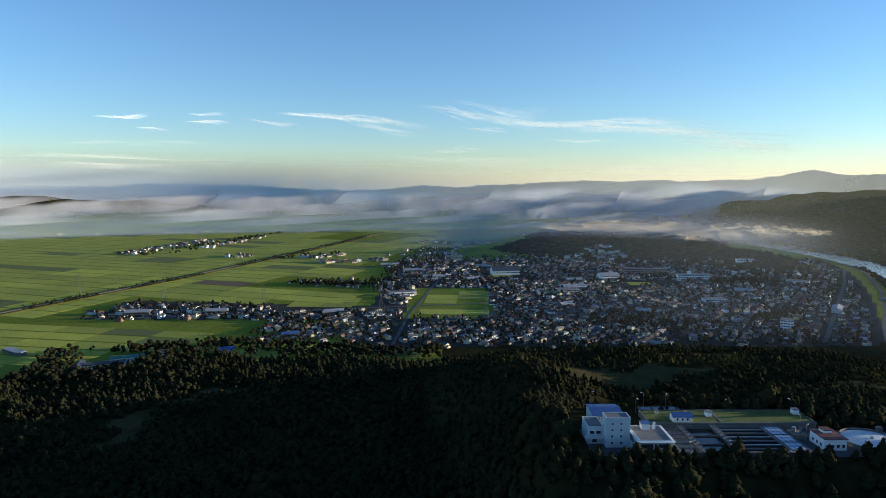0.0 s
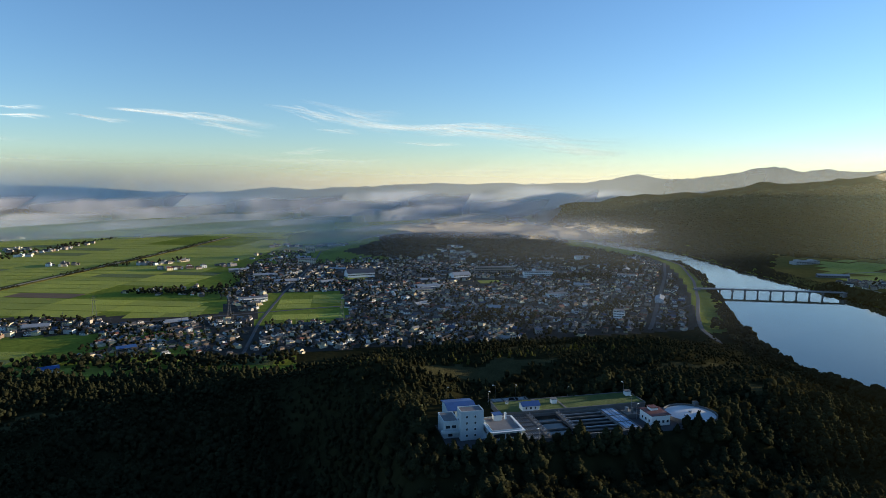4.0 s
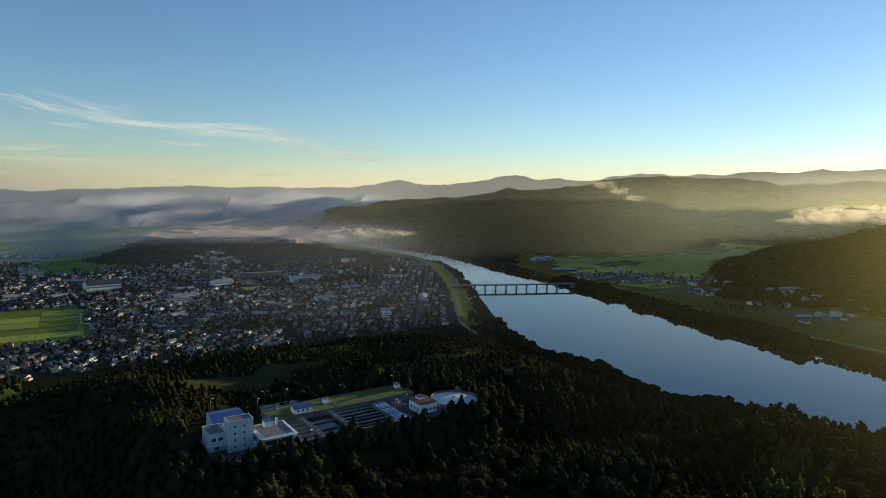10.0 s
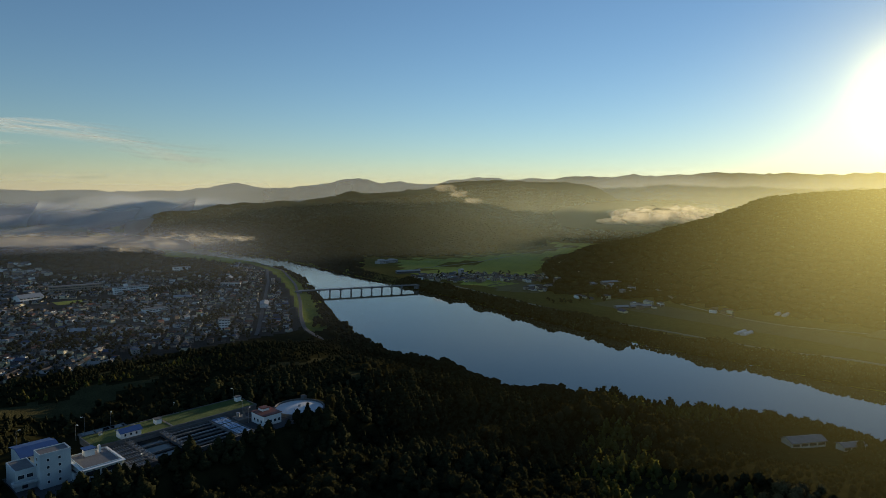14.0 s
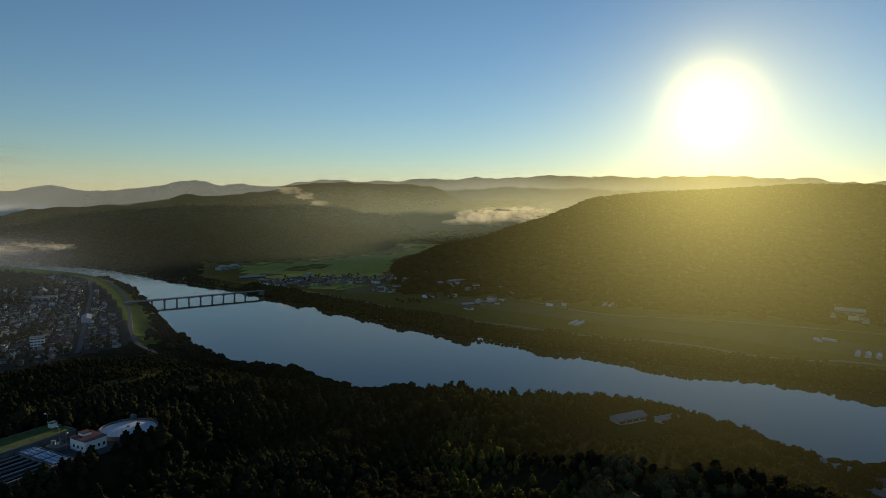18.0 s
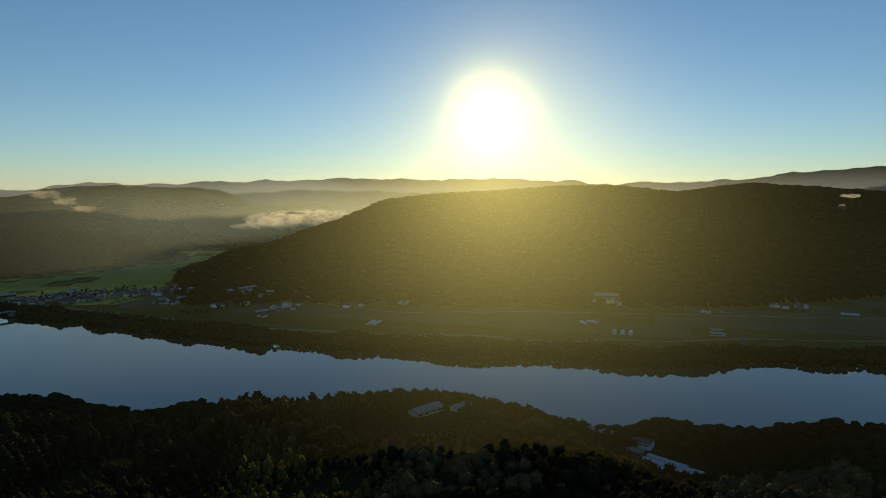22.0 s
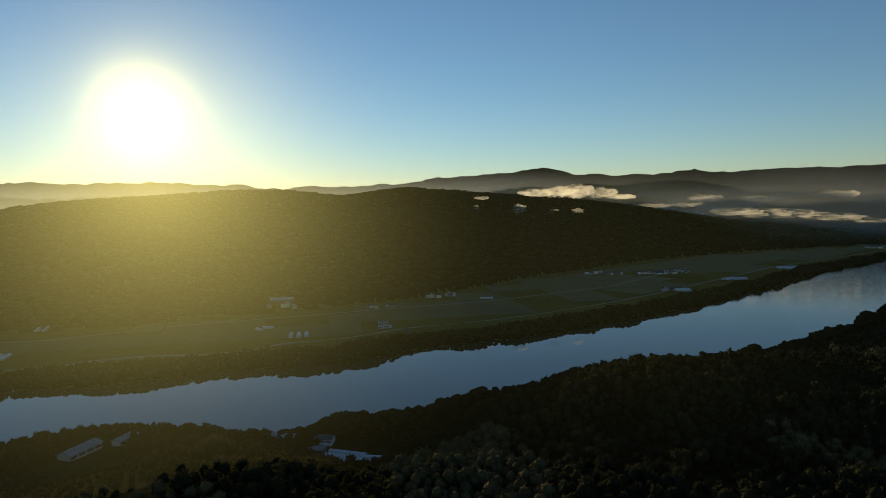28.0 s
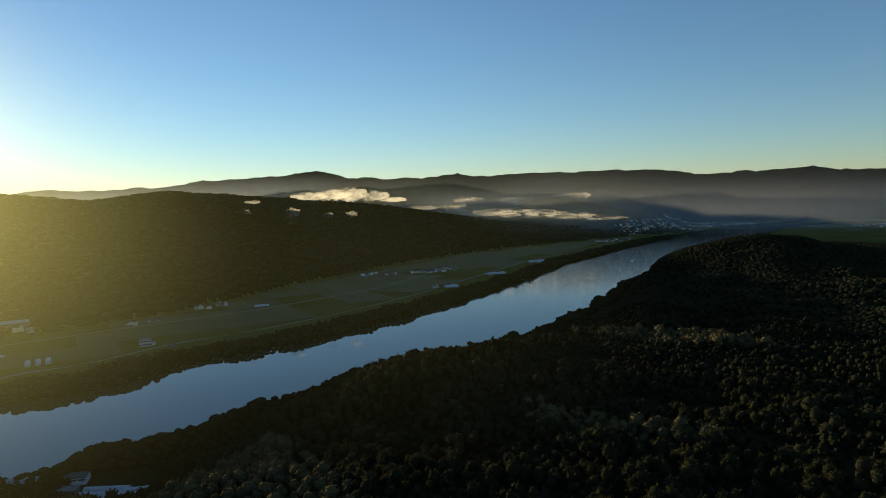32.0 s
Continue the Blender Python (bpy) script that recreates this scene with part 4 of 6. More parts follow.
part("dome", d, M_DOME, tank, "shallow white dome")
rr = Shape()
for q in range(48):
    a = 2 * math.pi * q / 48
    b = 2 * math.pi * (q + 1) / 48
    rr.beam((13.8 * math.cos(a), 13.8 * math.sin(a), 5.9), (13.8 * math.cos(b), 13.8 * math.sin(b), 5.9), 0.4, 0.9)
part("rim", rr, M_CONC, tank)
part("access_hut", Shape().box(9, 11.5, 9, 11.5, 5, 7.6), M_CONC, tank)
part("vent_cap", Shape().tube(0, 0, 6.0, 6.8, 0.8, 0.9), M_STEEL, tank)

# kiosk machinery, gauges, lamp posts
gauge = thing("valve_house", pose(175, 302, PZ), "small concrete valve house with pipework", "hut")
part("body", Shape().box(-3.5, 3, -4, 3, -0.5, 2.2), M_CONC, gauge)
part("drum", Shape().tube(-1, 1, 2.2, 4.4, 1.0, n=10), M_STEEL, gauge)
part("stair", Shape().beam((3, -3, 2.2), (6, -3, 0.2), 1.0, 0.3), M_STEEL, gauge)
part("gate_head", Shape().box(0.4, 1.4, -2.4, -1.4, 2.2, 5.0), M_CONC, gauge)
lamp = thing("lamp_post", pose(83, 345, PZ), "slender grey lamp post with a small pale head", "lamp post", "lamp posts at the waterworks")
part("pole", Shape().tube(0, 0, -1, 8.0, 0.12, 0.08, 6), M_STEEL, lamp)
part("arm", Shape().beam((0, 0, 8.0), (1.4, 0, 8.3), 0.12, 0.12), M_STEEL, lamp)
part("lamp_head", Shape().box(0.9, 1.9, -0.22, 0.22, 8.15, 8.4), M_WHITE, lamp, "pale lamp head")
for x, y in ((105, 334), (112, 343), (124, 342), (153, 333), (188, 331.5), (181, 310), (176, 296), (113, 276.8)):
    copy_thing(lamp, pose(x, y, PZ if y > 330 or y < 300 else PZ, 0, 0, (x * 37) % 360))
pool = thing("sludge_beds", pose(0, 0, PZ), "low concrete sludge drying beds behind the reservoir", "basins")
part("bed_wall", Shape().box(108, 130, 334, 341, -0.5, 0.9), M_CONC, pool)
part("bed_surface", Shape().box(109, 129, 335, 340, 0.9, 0.95), M_BASIN, pool)
for x in (115, 122):
    part("bed_divider", Shape().box(x, x + 0.4, 334.5, 340.5, 0.9, 1.3), M_CONC, pool)
yard = tagged(new("pavement_yard", Shape().box(69, 200, 278, 310.9, PZ - 1.2, PZ + 0.06).mesh("yard", M_ASPHALT)), "dark asphalt yard round the waterworks buildings", "yard", kind="structure")

# ---- bridge, roads and dikes ----
def ribbon(name, pts, width, mat, lift=0.25, label="", step=12.0, kerb=0.0):
    """A road laid over the ground along a line of places."""
    P = [Vector((x, y, 0)) for x, y in pts]
    line = []
    for a, b in zip(P, P[1:]):
        n = max(1, int((b - a).length / step))
        line += [a + (b - a) * (i / n) for i in range(n)]
    line.append(P[-1])
    for _ in range(3):
        line = [line[0]] + [(line[i - 1] + line[i] * 2 + line[i + 1]) / 4 for i in range(1, len(line) - 1)] + [line[-1]]
    V, F = [], []
    for i, p in enumerate(line):
        t = (line[min(i + 1, len(line) - 1)] - line[max(i - 1, 0)]).normalized()
        s = Vector((t.y, -t.x, 0))
        z = max(float(height(p.x + s.x * q, p.y + s.y * q)) for q in (-width / 2, 0, width / 2)) + lift
        for q, dz in ((-width / 2 - 0.6, -1.2), (-width / 2, 0), (width / 2, 0), (width / 2 + 0.6, -1.2)):
            V.append((p.x + s.x * q, p.y + s.y * q, z + dz))
        if i:
            F += [((i - 1) * 4 + k, i * 4 + k, i * 4 + k + 1, (i - 1) * 4 + k + 1) for k in range(3)]
    return tagged(new(name, mesh_from(name, V, F, mat, flat=True)), label, "road", kind="structure")


M_ROAD = material("worn_asphalt", (0.07, 0.07, 0.07), 0.9, vary=0.25, scale=0.05, fine=0.8)
M_TRACK = material("gravel_track", (0.20, 0.185, 0.13), 0.95, vary=0.3, scale=0.1, fine=1.0)
M_BANK = material("embankment_grass", (0.080, 0.072, 0.022), 0.95, vary=0.35, scale=0.05, fine=0.6, bump=1.0, bump_scale=0.8, spec=0.0)
ROADS = [
    ("road_dike", [(486, 626), (508, 705), (562, 791), (654, 921), (773, 1105), (894, 1330), (930, 1480)], 5, M_ROAD, "asphalt road along the dike crest"),
    ("road_main_street", [(455, 740), (477, 770), (610, 965), (760, 1185), (850, 1330)], 5.5, M_ROAD, "straight main street through the old town"),
    ("road_east_dike", [(1160, 1120), (1050, 1010), (990, 830), (935, 640), (885, 470), (868, 299), (855, -17), (876, -168), (904, -280), (945, -541), (1040, -800), (1300, -1370), (1560, -2200)], 5, M_TRACK, "pale track on the eastern flood dike"),
    ("road_hill_foot", [(1240, 640), (1150, 480), (1060, 310), (1046, 252), (1086, 84), (1096, -111), (1101, -273), (1103, -471), (1177, -791), (1400, -1180)], 5, M_TRACK, "country road along the foot of the hills"),
    ("road_valley", [(1167, 1130), (1415, 1135), (1794, 1212), (2201, 1264)], 6, M_TRACK, "pale track along the edge of the valley fields"),
    ("dike_plain", [(-760, 640), (-700, 760), (-644, 905), (-515, 1258), (-359, 1789), (-230, 2300)], 24, M_BANK, "dark grassy embankment across the rice fields"),
    ("road_rail_line", [(-700, 760), (-644, 905), (-515, 1258), (-359, 1789), (-230, 2300)], 7, M_TRACK, "embanked road between the rice fields"),
    ("road_town_west", [(-60, 720), (-50, 900), (-20, 1140), (40, 1520), (70, 1800)], 4, M_ROAD, "road into the western part of the town"),
    ("road_cross", [(-520, 880), (-330, 905), (-60, 960), (180, 1010), (420, 900), (600, 860)], 4.5, M_ROAD, "cross street through the houses"),
]
for nm, pts, w, mt, lb in ROADS:
    ribbon(nm, pts, w, mt, {"dike_plain": 1.3, "road_rail_line": 1.6}.get(nm, 0.3), lb)


def road_near(x, y):
    best = np.full(np.shape(x), 1e9)
    for _, pts, w, _, _ in ROADS:
        for (ax, ay), (bx, by) in zip(pts, pts[1:]):
            t = np.clip(((x - ax) * (bx - ax) + (y - ay) * (by - ay)) / ((bx - ax) ** 2 + (by - ay) ** 2), 0, 1)
            best = np.minimum(best, np.hypot(x - ax - t * (bx - ax), y - ay - t * (by - ay)) - w / 2)
    return best


M_BRIDGE = material("bridge_concrete", (0.20, 0.21, 0.22), 0.85, vary=0.25, scale=0.1, fine=1.0)
M_GIRDER = material("dark_green_girder", (0.05, 0.08, 0.08), 0.6, vary=0.25, scale=0.1, fine=1.0)
BA, BB = Vector((712, 1008, 10.8)), Vector((940, 912, 10.8))
bridge = thing("river_bridge", pose(0, 0, 0), "long low girder bridge on nine slender concrete piers", "bridge")
way = (BB - BA).normalized()
across = Vector((way.y, -way.x, 0))
part("deck", Shape().beam(BA, BB, 8.5, 0.9), M_BRIDGE, bridge)
for sgn in (-1, 1):
    o = across * (3.0 * sgn)
    part("girder", Shape().beam(BA + o - Vector((0, 0, 0.9)), BB + o - Vector((0, 0, 0.9)), 0.6, 1.2), M_GIRDER, bridge)
    o = across * (4.1 * sgn)
    rail = part("railing", Shape().beam(BA + o + Vector((0, 0, 1.1)), BB + o + Vector((0, 0, 1.1)), 0.12, 0.12).beam(BA + o + Vector((0, 0, 0.6)), BB + o + Vector((0, 0, 0.6)), 0.1, 0.1), M_STEEL, bridge)
    length = (BB - BA).length
    for q in range(int(length / 6)):
        p = BA + o + way * (q * 6)
        part("post", Shape().box(p.x - 0.07, p.x + 0.07, p.y - 0.07, p.y + 0.07, p.z, p.z + 1.1), M_STEEL, rail)
for q in range(9):
    p = BA + way * (40 + q * 21.5)
    pr = part("pier", Shape().tube(p.x, p.y, -5, 6.4, 1.4, 1.3, 10), M_BRIDGE, bridge)
    a, b = p + across * 4.2, p - across * 4.2
    part("pier_cap", Shape().beam((a.x, a.y, 8.2), (b.x, b.y, 8.2), 2.4, 1.9), M_BRIDGE, pr)
    part("pier_foot", Shape().tube(p.x, p.y, -5, 0.7, 2.6, 2.4, 10), M_BRIDGE, pr)
for p in (BA, BB):
    part("abutment", Shape().box(p.x - 5, p.x + 5, p.y - 5, p.y + 5, 2, 9.8), M_BRIDGE, bridge)

# ---- the town ----
def swatch(name, colors, rough=0.6, island=False, metal=0.0):
    """One of several colours for each object, or for each loose piece of a joined mesh, with grain."""
    m = bpy.data.materials.new(name)
    m.use_nodes = True
    n, l = m.node_tree.nodes, m.node_tree.links
    b = n["Principled BSDF"]
    b.inputs["Roughness"].default_value, b.inputs["Metallic"].default_value = rough, metal
    b.inputs["Specular IOR Level"].default_value = 0.25
    src = n.new("ShaderNodeNewGeometry") if island else n.new("ShaderNodeObjectInfo")
    geo = src if island else n.new("ShaderNodeNewGeometry")
    ramp = n.new("ShaderNodeValToRGB")
    ramp.color_ramp.interpolation = "CONSTANT"
    while len(ramp.color_ramp.elements) < len(colors):
        ramp.color_ramp.elements.new(0.5)
    for i, c in enumerate(colors):
        ramp.color_ramp.elements[i].position = i / len(colors)
        ramp.color_ramp.elements[i].color = (*c, 1)
    l.new(src.outputs["Random Per Island" if island else "Random"], ramp.inputs["Fac"])
    nz, mx, rg = n.new("ShaderNodeTexNoise"), n.new("ShaderNodeMix"), n.new("ShaderNodeMapRange")
    nz.inputs["Scale"].default_value, nz.inputs["Detail"].default_value = 0.7, 5.0
    l.new(geo.outputs["Position"], nz.inputs["Vector"])
    rg.inputs["From Min"].default_value, rg.inputs["From Max"].default_value = 0.3, 0.7
    rg.inputs["To Min"].default_value, rg.inputs["To Max"].default_value = 0.7, 1.15
    l.new(nz.outputs["Fac"], rg.inputs["Value"])
    mx.data_type, mx.blend_type = "RGBA", "MULTIPLY"
    mx.inputs["Factor"].default_value = 1.0
    l.new(ramp.outputs["Color"], mx.inputs["A"]), l.new(rg.outputs["Result"], mx.inputs["B"])
    l.new(mx.outputs["Result"], b.inputs["Base Color"])
    return m


ROOFS = [(0.040, 0.039, 0.042), (0.072, 0.070, 0.075), (0.090, 0.088, 0.092), (0.105, 0.070, 0.052), (0.055, 0.085, 0.140), (0.20, 0.075, 0.05), (0.062, 0.060, 0.058),
         (0.26, 0.25, 0.24), (0.10, 0.10, 0.105), (0.065, 0.090, 0.085), (0.095, 0.080, 0.072), (0.048, 0.053, 0.060)]
WALLS = [(0.762, 0.663, 0.465), (0.516, 0.455, 0.368), (0.246, 0.185, 0.135), (0.832, 0.832, 0.785), (0.417, 0.368, 0.320), (0.736, 0.614, 0.368), (0.185, 0.148, 0.122), (0.589, 0.577, 0.564), (0.320, 0.270, 0.221)]
M_TOWNROOF, M_TOWNWALL = swatch("house_roofs", ROOFS, 0.9), swatch("house_walls", WALLS, 0.85)
M_FARROOF, M_FARWALL = swatch("far_house_roofs", ROOFS, 0.9, True), swatch("far_house_walls", WALLS, 0.85, True)
rng = np.random.RandomState(8)

# open fields and yards inside the town: centre, half sizes, turn
OPEN = [(10, 1000, 66, 125, -4), (400, 1185, 60, 32, 0), (330, 1150, 30, 30, 0), (-180, 990, 90, 60, 10), (-95, 1062, 34, 16, 15), (130, 1300, 48, 56, 10),
        (1010, 0, 1, 1, 0)]


def in_open(x, y):
    hit = np.zeros(np.shape(x), bool)
    for cx, cy, hx, hy, turn in OPEN:
        c, s = math.cos(radians(turn)), math.sin(radians(turn))
        u, v = (x - cx) * c + (y - cy) * s, -(x - cx) * s + (y - cy) * c
        hit |= (np.abs(u) < hx) & (np.abs(v) < hy)
    return hit


def town_density(x, y):
    """How built up a place is, from 0 to 1."""
    core = smooth(-150, -60, x) * smooth(700, 745, y - 0.06 * np.abs(x - 200)) * smooth(1560, 1380, y) * (x < WEST(y) - 78)
    left = smooth(-520, -480, x) * smooth(-40, -90, x) * smooth(852 + 0.0 * x, 872, y) * smooth(975, 940, y + 0.12 * x + 30)
    foot = smooth(-250, -220, x) * smooth(-80, -110, x) * smooth(730, 750, y) * smooth(870, 850, y)
    ribbon = np.exp(-(((x + 30 + (1150 - y) * 0.02) / 55) ** 2)) * smooth(1090, 1130, y) * smooth(1850, 1650, y)
    north = smooth(-130, -80, x) * smooth(420, 330, x) * smooth(1330, 1380, y) * smooth(1640, 1520, y) * 0.5
    cluster = 0.9 * bump_at(x, y, -150, 1165, 70, 22, -12)
    d = np.maximum.reduce([core, left * 0.95, foot, ribbon * 0.8, north, cluster])
    return np.where(in_open(x, y) | (hill_mask(x, y) > 0.12) | (height(x, y) > 20) | (road_near(x, y) < 6.0), 0, d)


def house_parts(kind):
    """Walls, roof, windows and door of one kind of house, each a shape; the front looks to -y."""
    w, r, g, d = Shape(), Shape(), Shape(), Shape()
    if kind == 0:
        w.box(-5.5, 5.5, -4, 4, -1, 5.6), r.hip(-5.5, 5.5, -4, 4, 5.6, 2.3)
        w.box(-6.6, 6.6, -5.4, -4.01, -1, 2.7), r.box(-7.2, 7.2, -6.0, -4.02, 2.7, 2.95)
    elif kind == 1:
        w.box(-6, 6, -3.6, 3.6, -1, 5.4).pent(-6, 6, -3.6, 3.6, 5.4, 2.0), r.gable(-6, 6, -3.6, 3.6, 5.4, 2.0)
        w.box(6.01, 9.5, -3, 3, -1, 2.7).pent(6.01, 9.5, -3, 3, 2.7, 1.2), r.gable(6.6, 9.5, -3, 3, 2.7, 1.2, 0.5)
    elif kind == 2:
        w.box(-8, 8, -4.5, 4.5, -1, 3.0).pent(-8, 8, -4.5, 4.5, 3.0, 2.6), r.gable(-8, 8, -4.5, 4.5, 3.0, 2.6, 0.9)
    elif kind == 3:
        w.box(-4.5, 4.5, -4.5, 4.5, -1, 6.0), r.hip(-4.5, 4.5, -4.5, 4.5, 6.0, 2.0)
        w.box(-4.5, 1.0, -7, -4.51, -1, 2.8), r.box(-5, 1.5, -7.5, -4.52, 2.8, 3.05)
    elif kind == 4:
        w.box(-5, 5, -7.5, 7.5, -1, 6.4), r.box(-5.2, 5.2, -7.7, 7.7, 6.4, 6.9)
        w.box(-2, 2, 2, 6, 6.9, 8.6), r.box(-2.2, 2.2, 1.8, 6.2, 8.6, 8.8)
    else:
        w.box(-4, 4, -3, 3, -1, 3.4).pent(-4, 4, -3, 3, 3.4, 1.5), r.gable(-4, 4, -3, 3, 3.4, 1.5, 0.4)
    front = {0: -5.4, 1: -3.6, 2: -4.5, 3: -7, 4: -7.5, 5: -3}[kind]
    deep = {0: -4, 1: -3.6, 2: -4.5, 3: -4.5, 4: -7.5, 5: -3}[kind]
    d.box(-0.6, 0.6, front - 0.08, front + 0.05, 0, 2.1)
    wins = [(-2.6, front, 1.4)] if kind in (0, 3) else [(-2.6, front, 1.4), (2.6, front, 1.4)]
    if kind in (0, 1, 3, 4):
        wins += [(-2.2, deep, 4.4), (2.2, deep, 4.4)]
    return w, r, wins, d


M_DOOR = material("brown_door", (0.12, 0.07, 0.04), 0.6)
win_mesh = Shape().box(-0.9, 0.9, -0.07, 0.05, -0.65, 0.65).mesh("window", M_GLASS)
HOUSE_NAMES = ["two-storey house with a hipped tile roof", "gabled two-storey house with a lean-to wing", "long single-storey house under a broad gabled roof",
               "square two-storey house with a porch roof", "flat-roofed shop building with a roof hut", "small gabled storehouse"]


def house_template(kind):
    h = thing("house", pose(0, 0, -200), HOUSE_NAMES[kind] + " in the town", "house", "houses of the town")
    w, r, wins, d = house_parts(kind)
    part("wall", w, M_TOWNWALL, h), part("roof", r, M_TOWNROOF, h)
    for x, y, z in wins:
        part("window", win_mesh, None, h, "", pose(x, y, z))
    part("door", d, M_DOOR, h)
    return h


def lay_houses():
    turn = radians(-34)
    c, s = math.cos(turn), math.sin(turn)
    U, Vv = np.meshgrid(np.arange(-1400, 1700, 13.5), np.arange(-600, 2200, 14.5))
    U, Vv = U.ravel(), Vv.ravel()
    Vv = Vv + 4.0 * np.floor(U / 27)
    n = len(U)
    U, Vv = U + (rng.rand(n) - 0.5) * 6, Vv + (rng.rand(n) - 0.5) * 6
    X, Y = U * c - Vv * s, U * s + Vv * c
    keep = rng.rand(n) < town_density(X, Y) * 0.84
    X, Y = X[keep], Y[keep]
    n = len(X)
    kinds = rng.choice(6, n, p=[0.24, 0.2, 0.16, 0.14, 0.08, 0.18])
    turns = np.where(X > 330, 34, 12) * -1.0 + rng.choice([0, 90, 180, -90], n, p=[0.45, 0.15, 0.25, 0.15]) + (rng.rand(n) - 0.5) * 14 + np.where(value_noise(X, Y, 130, 19) > 0.52, 48, 0) * (X < 560)
    size = 0.60 + 0.26 * rng.rand(n)
    Z = height(X, Y)
    order = np.argsort(np.hypot(X - 60, Y - 300))
    near, far = order[:290], order[290:]
    temp = [house_template(k) for k in range(6)]
    for i in near:
        m = pose(X[i], Y[i], Z[i], 0, 0, turns[i])
        o = copy_thing(temp[kinds[i]], m)
        o.scale = (size[i],) * 3
    for t in temp:
        for o in (*t.children_recursive, t):
            bpy.data.objects.remove(o)
    # the rest joined: walls, roofs and windows
    shapes = []
    for k in range(6):
        w, r, wins, d = house_parts(k)
        g = Shape()
        for x, y, z in wins:
            g.box(x - 0.9, x + 0.9, y - 0.07, y + 0.05, z - 0.65, z + 0.65)
        shapes.append((w, r, g))
    for j, (nm, mat, lb) in enumerate((("town_walls", M_FARWALL, "walls of the farther houses of the town"), ("town_roofs", M_FARROOF, "tile and metal roofs of the farther houses of the town"),
                                      ("town_windows", M_GLASS, "dark windows of the farther houses of the town"))):
        V, F = [], []
        for i in far:
            sh = shapes[kinds[i]][j]
            a = radians(turns[i])
            ca, sa, b = math.cos(a) * size[i], math.sin(a) * size[i], len(V)
            V += [(X[i] + x * ca - y * sa, Y[i] + x * sa + y * ca, Z[i] + z * size[i]) for x, y, z in sh.v]
            F += [tuple(b + q for q in f) for f in sh.f]
        me = bpy.data.meshes.new(nm)
        me.from_pydata(V, [], F)
        me.materials.append(mat)
        tagged(new(nm, me), lb, "houses", kind="stuff")
    return X, Y


HX, HY = lay_houses()
print("houses", len(HX))


def block(name, label, cx, cy, turn, L, W, H, storeys, wall, roof="flat", roof_mat=None, bays=0, group="", category="building", win=1.4):
    """A large building with rows of windows on its long sides."""
    z = float(height(cx, cy))
    b = thing(name, pose(cx, cy, z, 0, 0, turn), label, category, group)
    s = Shape().box(-L / 2, L / 2, -W / 2, W / 2, -2, H)
    if roof == "gable":
        s.pent(-L / 2, L / 2, -W / 2, W / 2, H, W * 0.2)
    part("wall", s, wall, b)
    if roof == "gable":
        part("roof", Shape().gable(-L / 2, L / 2, -W / 2, W / 2, H, W * 0.2, 0.8, 0.3), roof_mat, b)
    else:
        part("roof", Shape().box(-L / 2 - 0.3, L / 2 + 0.3, -W / 2 - 0.3, W / 2 + 0.3, H, H + 0.5), roof_mat or M_FLATROOF, b)
    bays = bays or max(2, int(L / 5))
    h = H / storeys
    pane = Shape().box(-L / bays * 0.4, L / bays * 0.4, -0.1, 0.06, -win / 2, win / 2).mesh("window", M_GLASS)
    for side in (-1, 1):
        for st in range(storeys):
            for q in range(bays):
                part("window", pane, None, b, "", pose(-L / 2 + L / bays * (q + 0.5), side * W / 2, h * (st + 0.55), 0, 0, 0 if side < 0 else 180))
    return b


M_GYMROOF = material("dark_hall_roof", (0.06, 0.065, 0.075), 0.5, vary=0.2)
M_BROWNWALL = material("brown_school_wall", (0.36, 0.27, 0.20), 0.85, vary=0.15)
M_SILVER = material("pale_metal_roof", (0.30, 0.31, 0.32), 0.8, vary=0.15, scale=0.2)
M_GREENROOF = material("green_metal_roof", (0.055, 0.150, 0.125), 0.5, vary=0.2)
block("sports_hall", "large white hall under a dark pitched roof", 128, 1300, 8, 56, 34, 9, 1, M_WHITE, "gable", M_GYMROOF, win=2.0)
sc = block("school", "long white three-storey school with window bands", 485, 1214, -2, 62, 12, 12.5, 3, M_WHITE, bays=15)
part("stair_head", Shape().box(-12, -6, -3, 3, 13.0, 17.5), M_WHITE, sc)
block("school", "long brown four-storey school block below the wooded hill", 415, 1290, -6, 85, 13, 13, 3, M_BROWNWALL, bays=18)
block("civic_hall", "white civic hall with grey roofs", 325, 1235, 12, 38, 22, 8, 2, M_WHITE, "gable", M_SILVER)
block("clinic", "white two-storey clinic with a flat roof", 428, 984, 4, 36, 14, 8, 2, M_WHITE)
wt = block("apartment_block", "narrow white four-storey block near the wooded slope", 446, 806, -30, 15, 11, 14, 4, M_WHITE, bays=4)
block("office_block", "white flat-roofed office among the houses", 658, 1162, -34, 38, 16, 8, 2, M_WHITE)
block("hillside_school", "pale two-storey building in front of the woods", 636, 1325, -10, 34, 12, 8.5, 2, M_WHITE)
block("apartment_block", "cream five-storey housing block on the plain", 26, 1520, 5, 40, 12, 13, 4, M_CREAM, bays=8)
block("apartment_block", "pale yellow apartment slabs at the edge of the fog", 40, 1775, 5, 24, 11, 17, 5, M_CREAM, bays=6)
block("warehouse", "long low white warehouse beside the rice fields", -68, 1060, 14, 44, 14, 6, 1, M_WHITE, win=1.0)
block("market_hall", "white market building with pink signs", 235, 1120, 10, 46, 24, 6.5, 1, M_WHITE, roof_mat=M_SILVER, win=2.0)
block("market_hall", "cream commercial building in the town centre", 215, 1075, 10, 34, 18, 8, 2, M_CREAM)
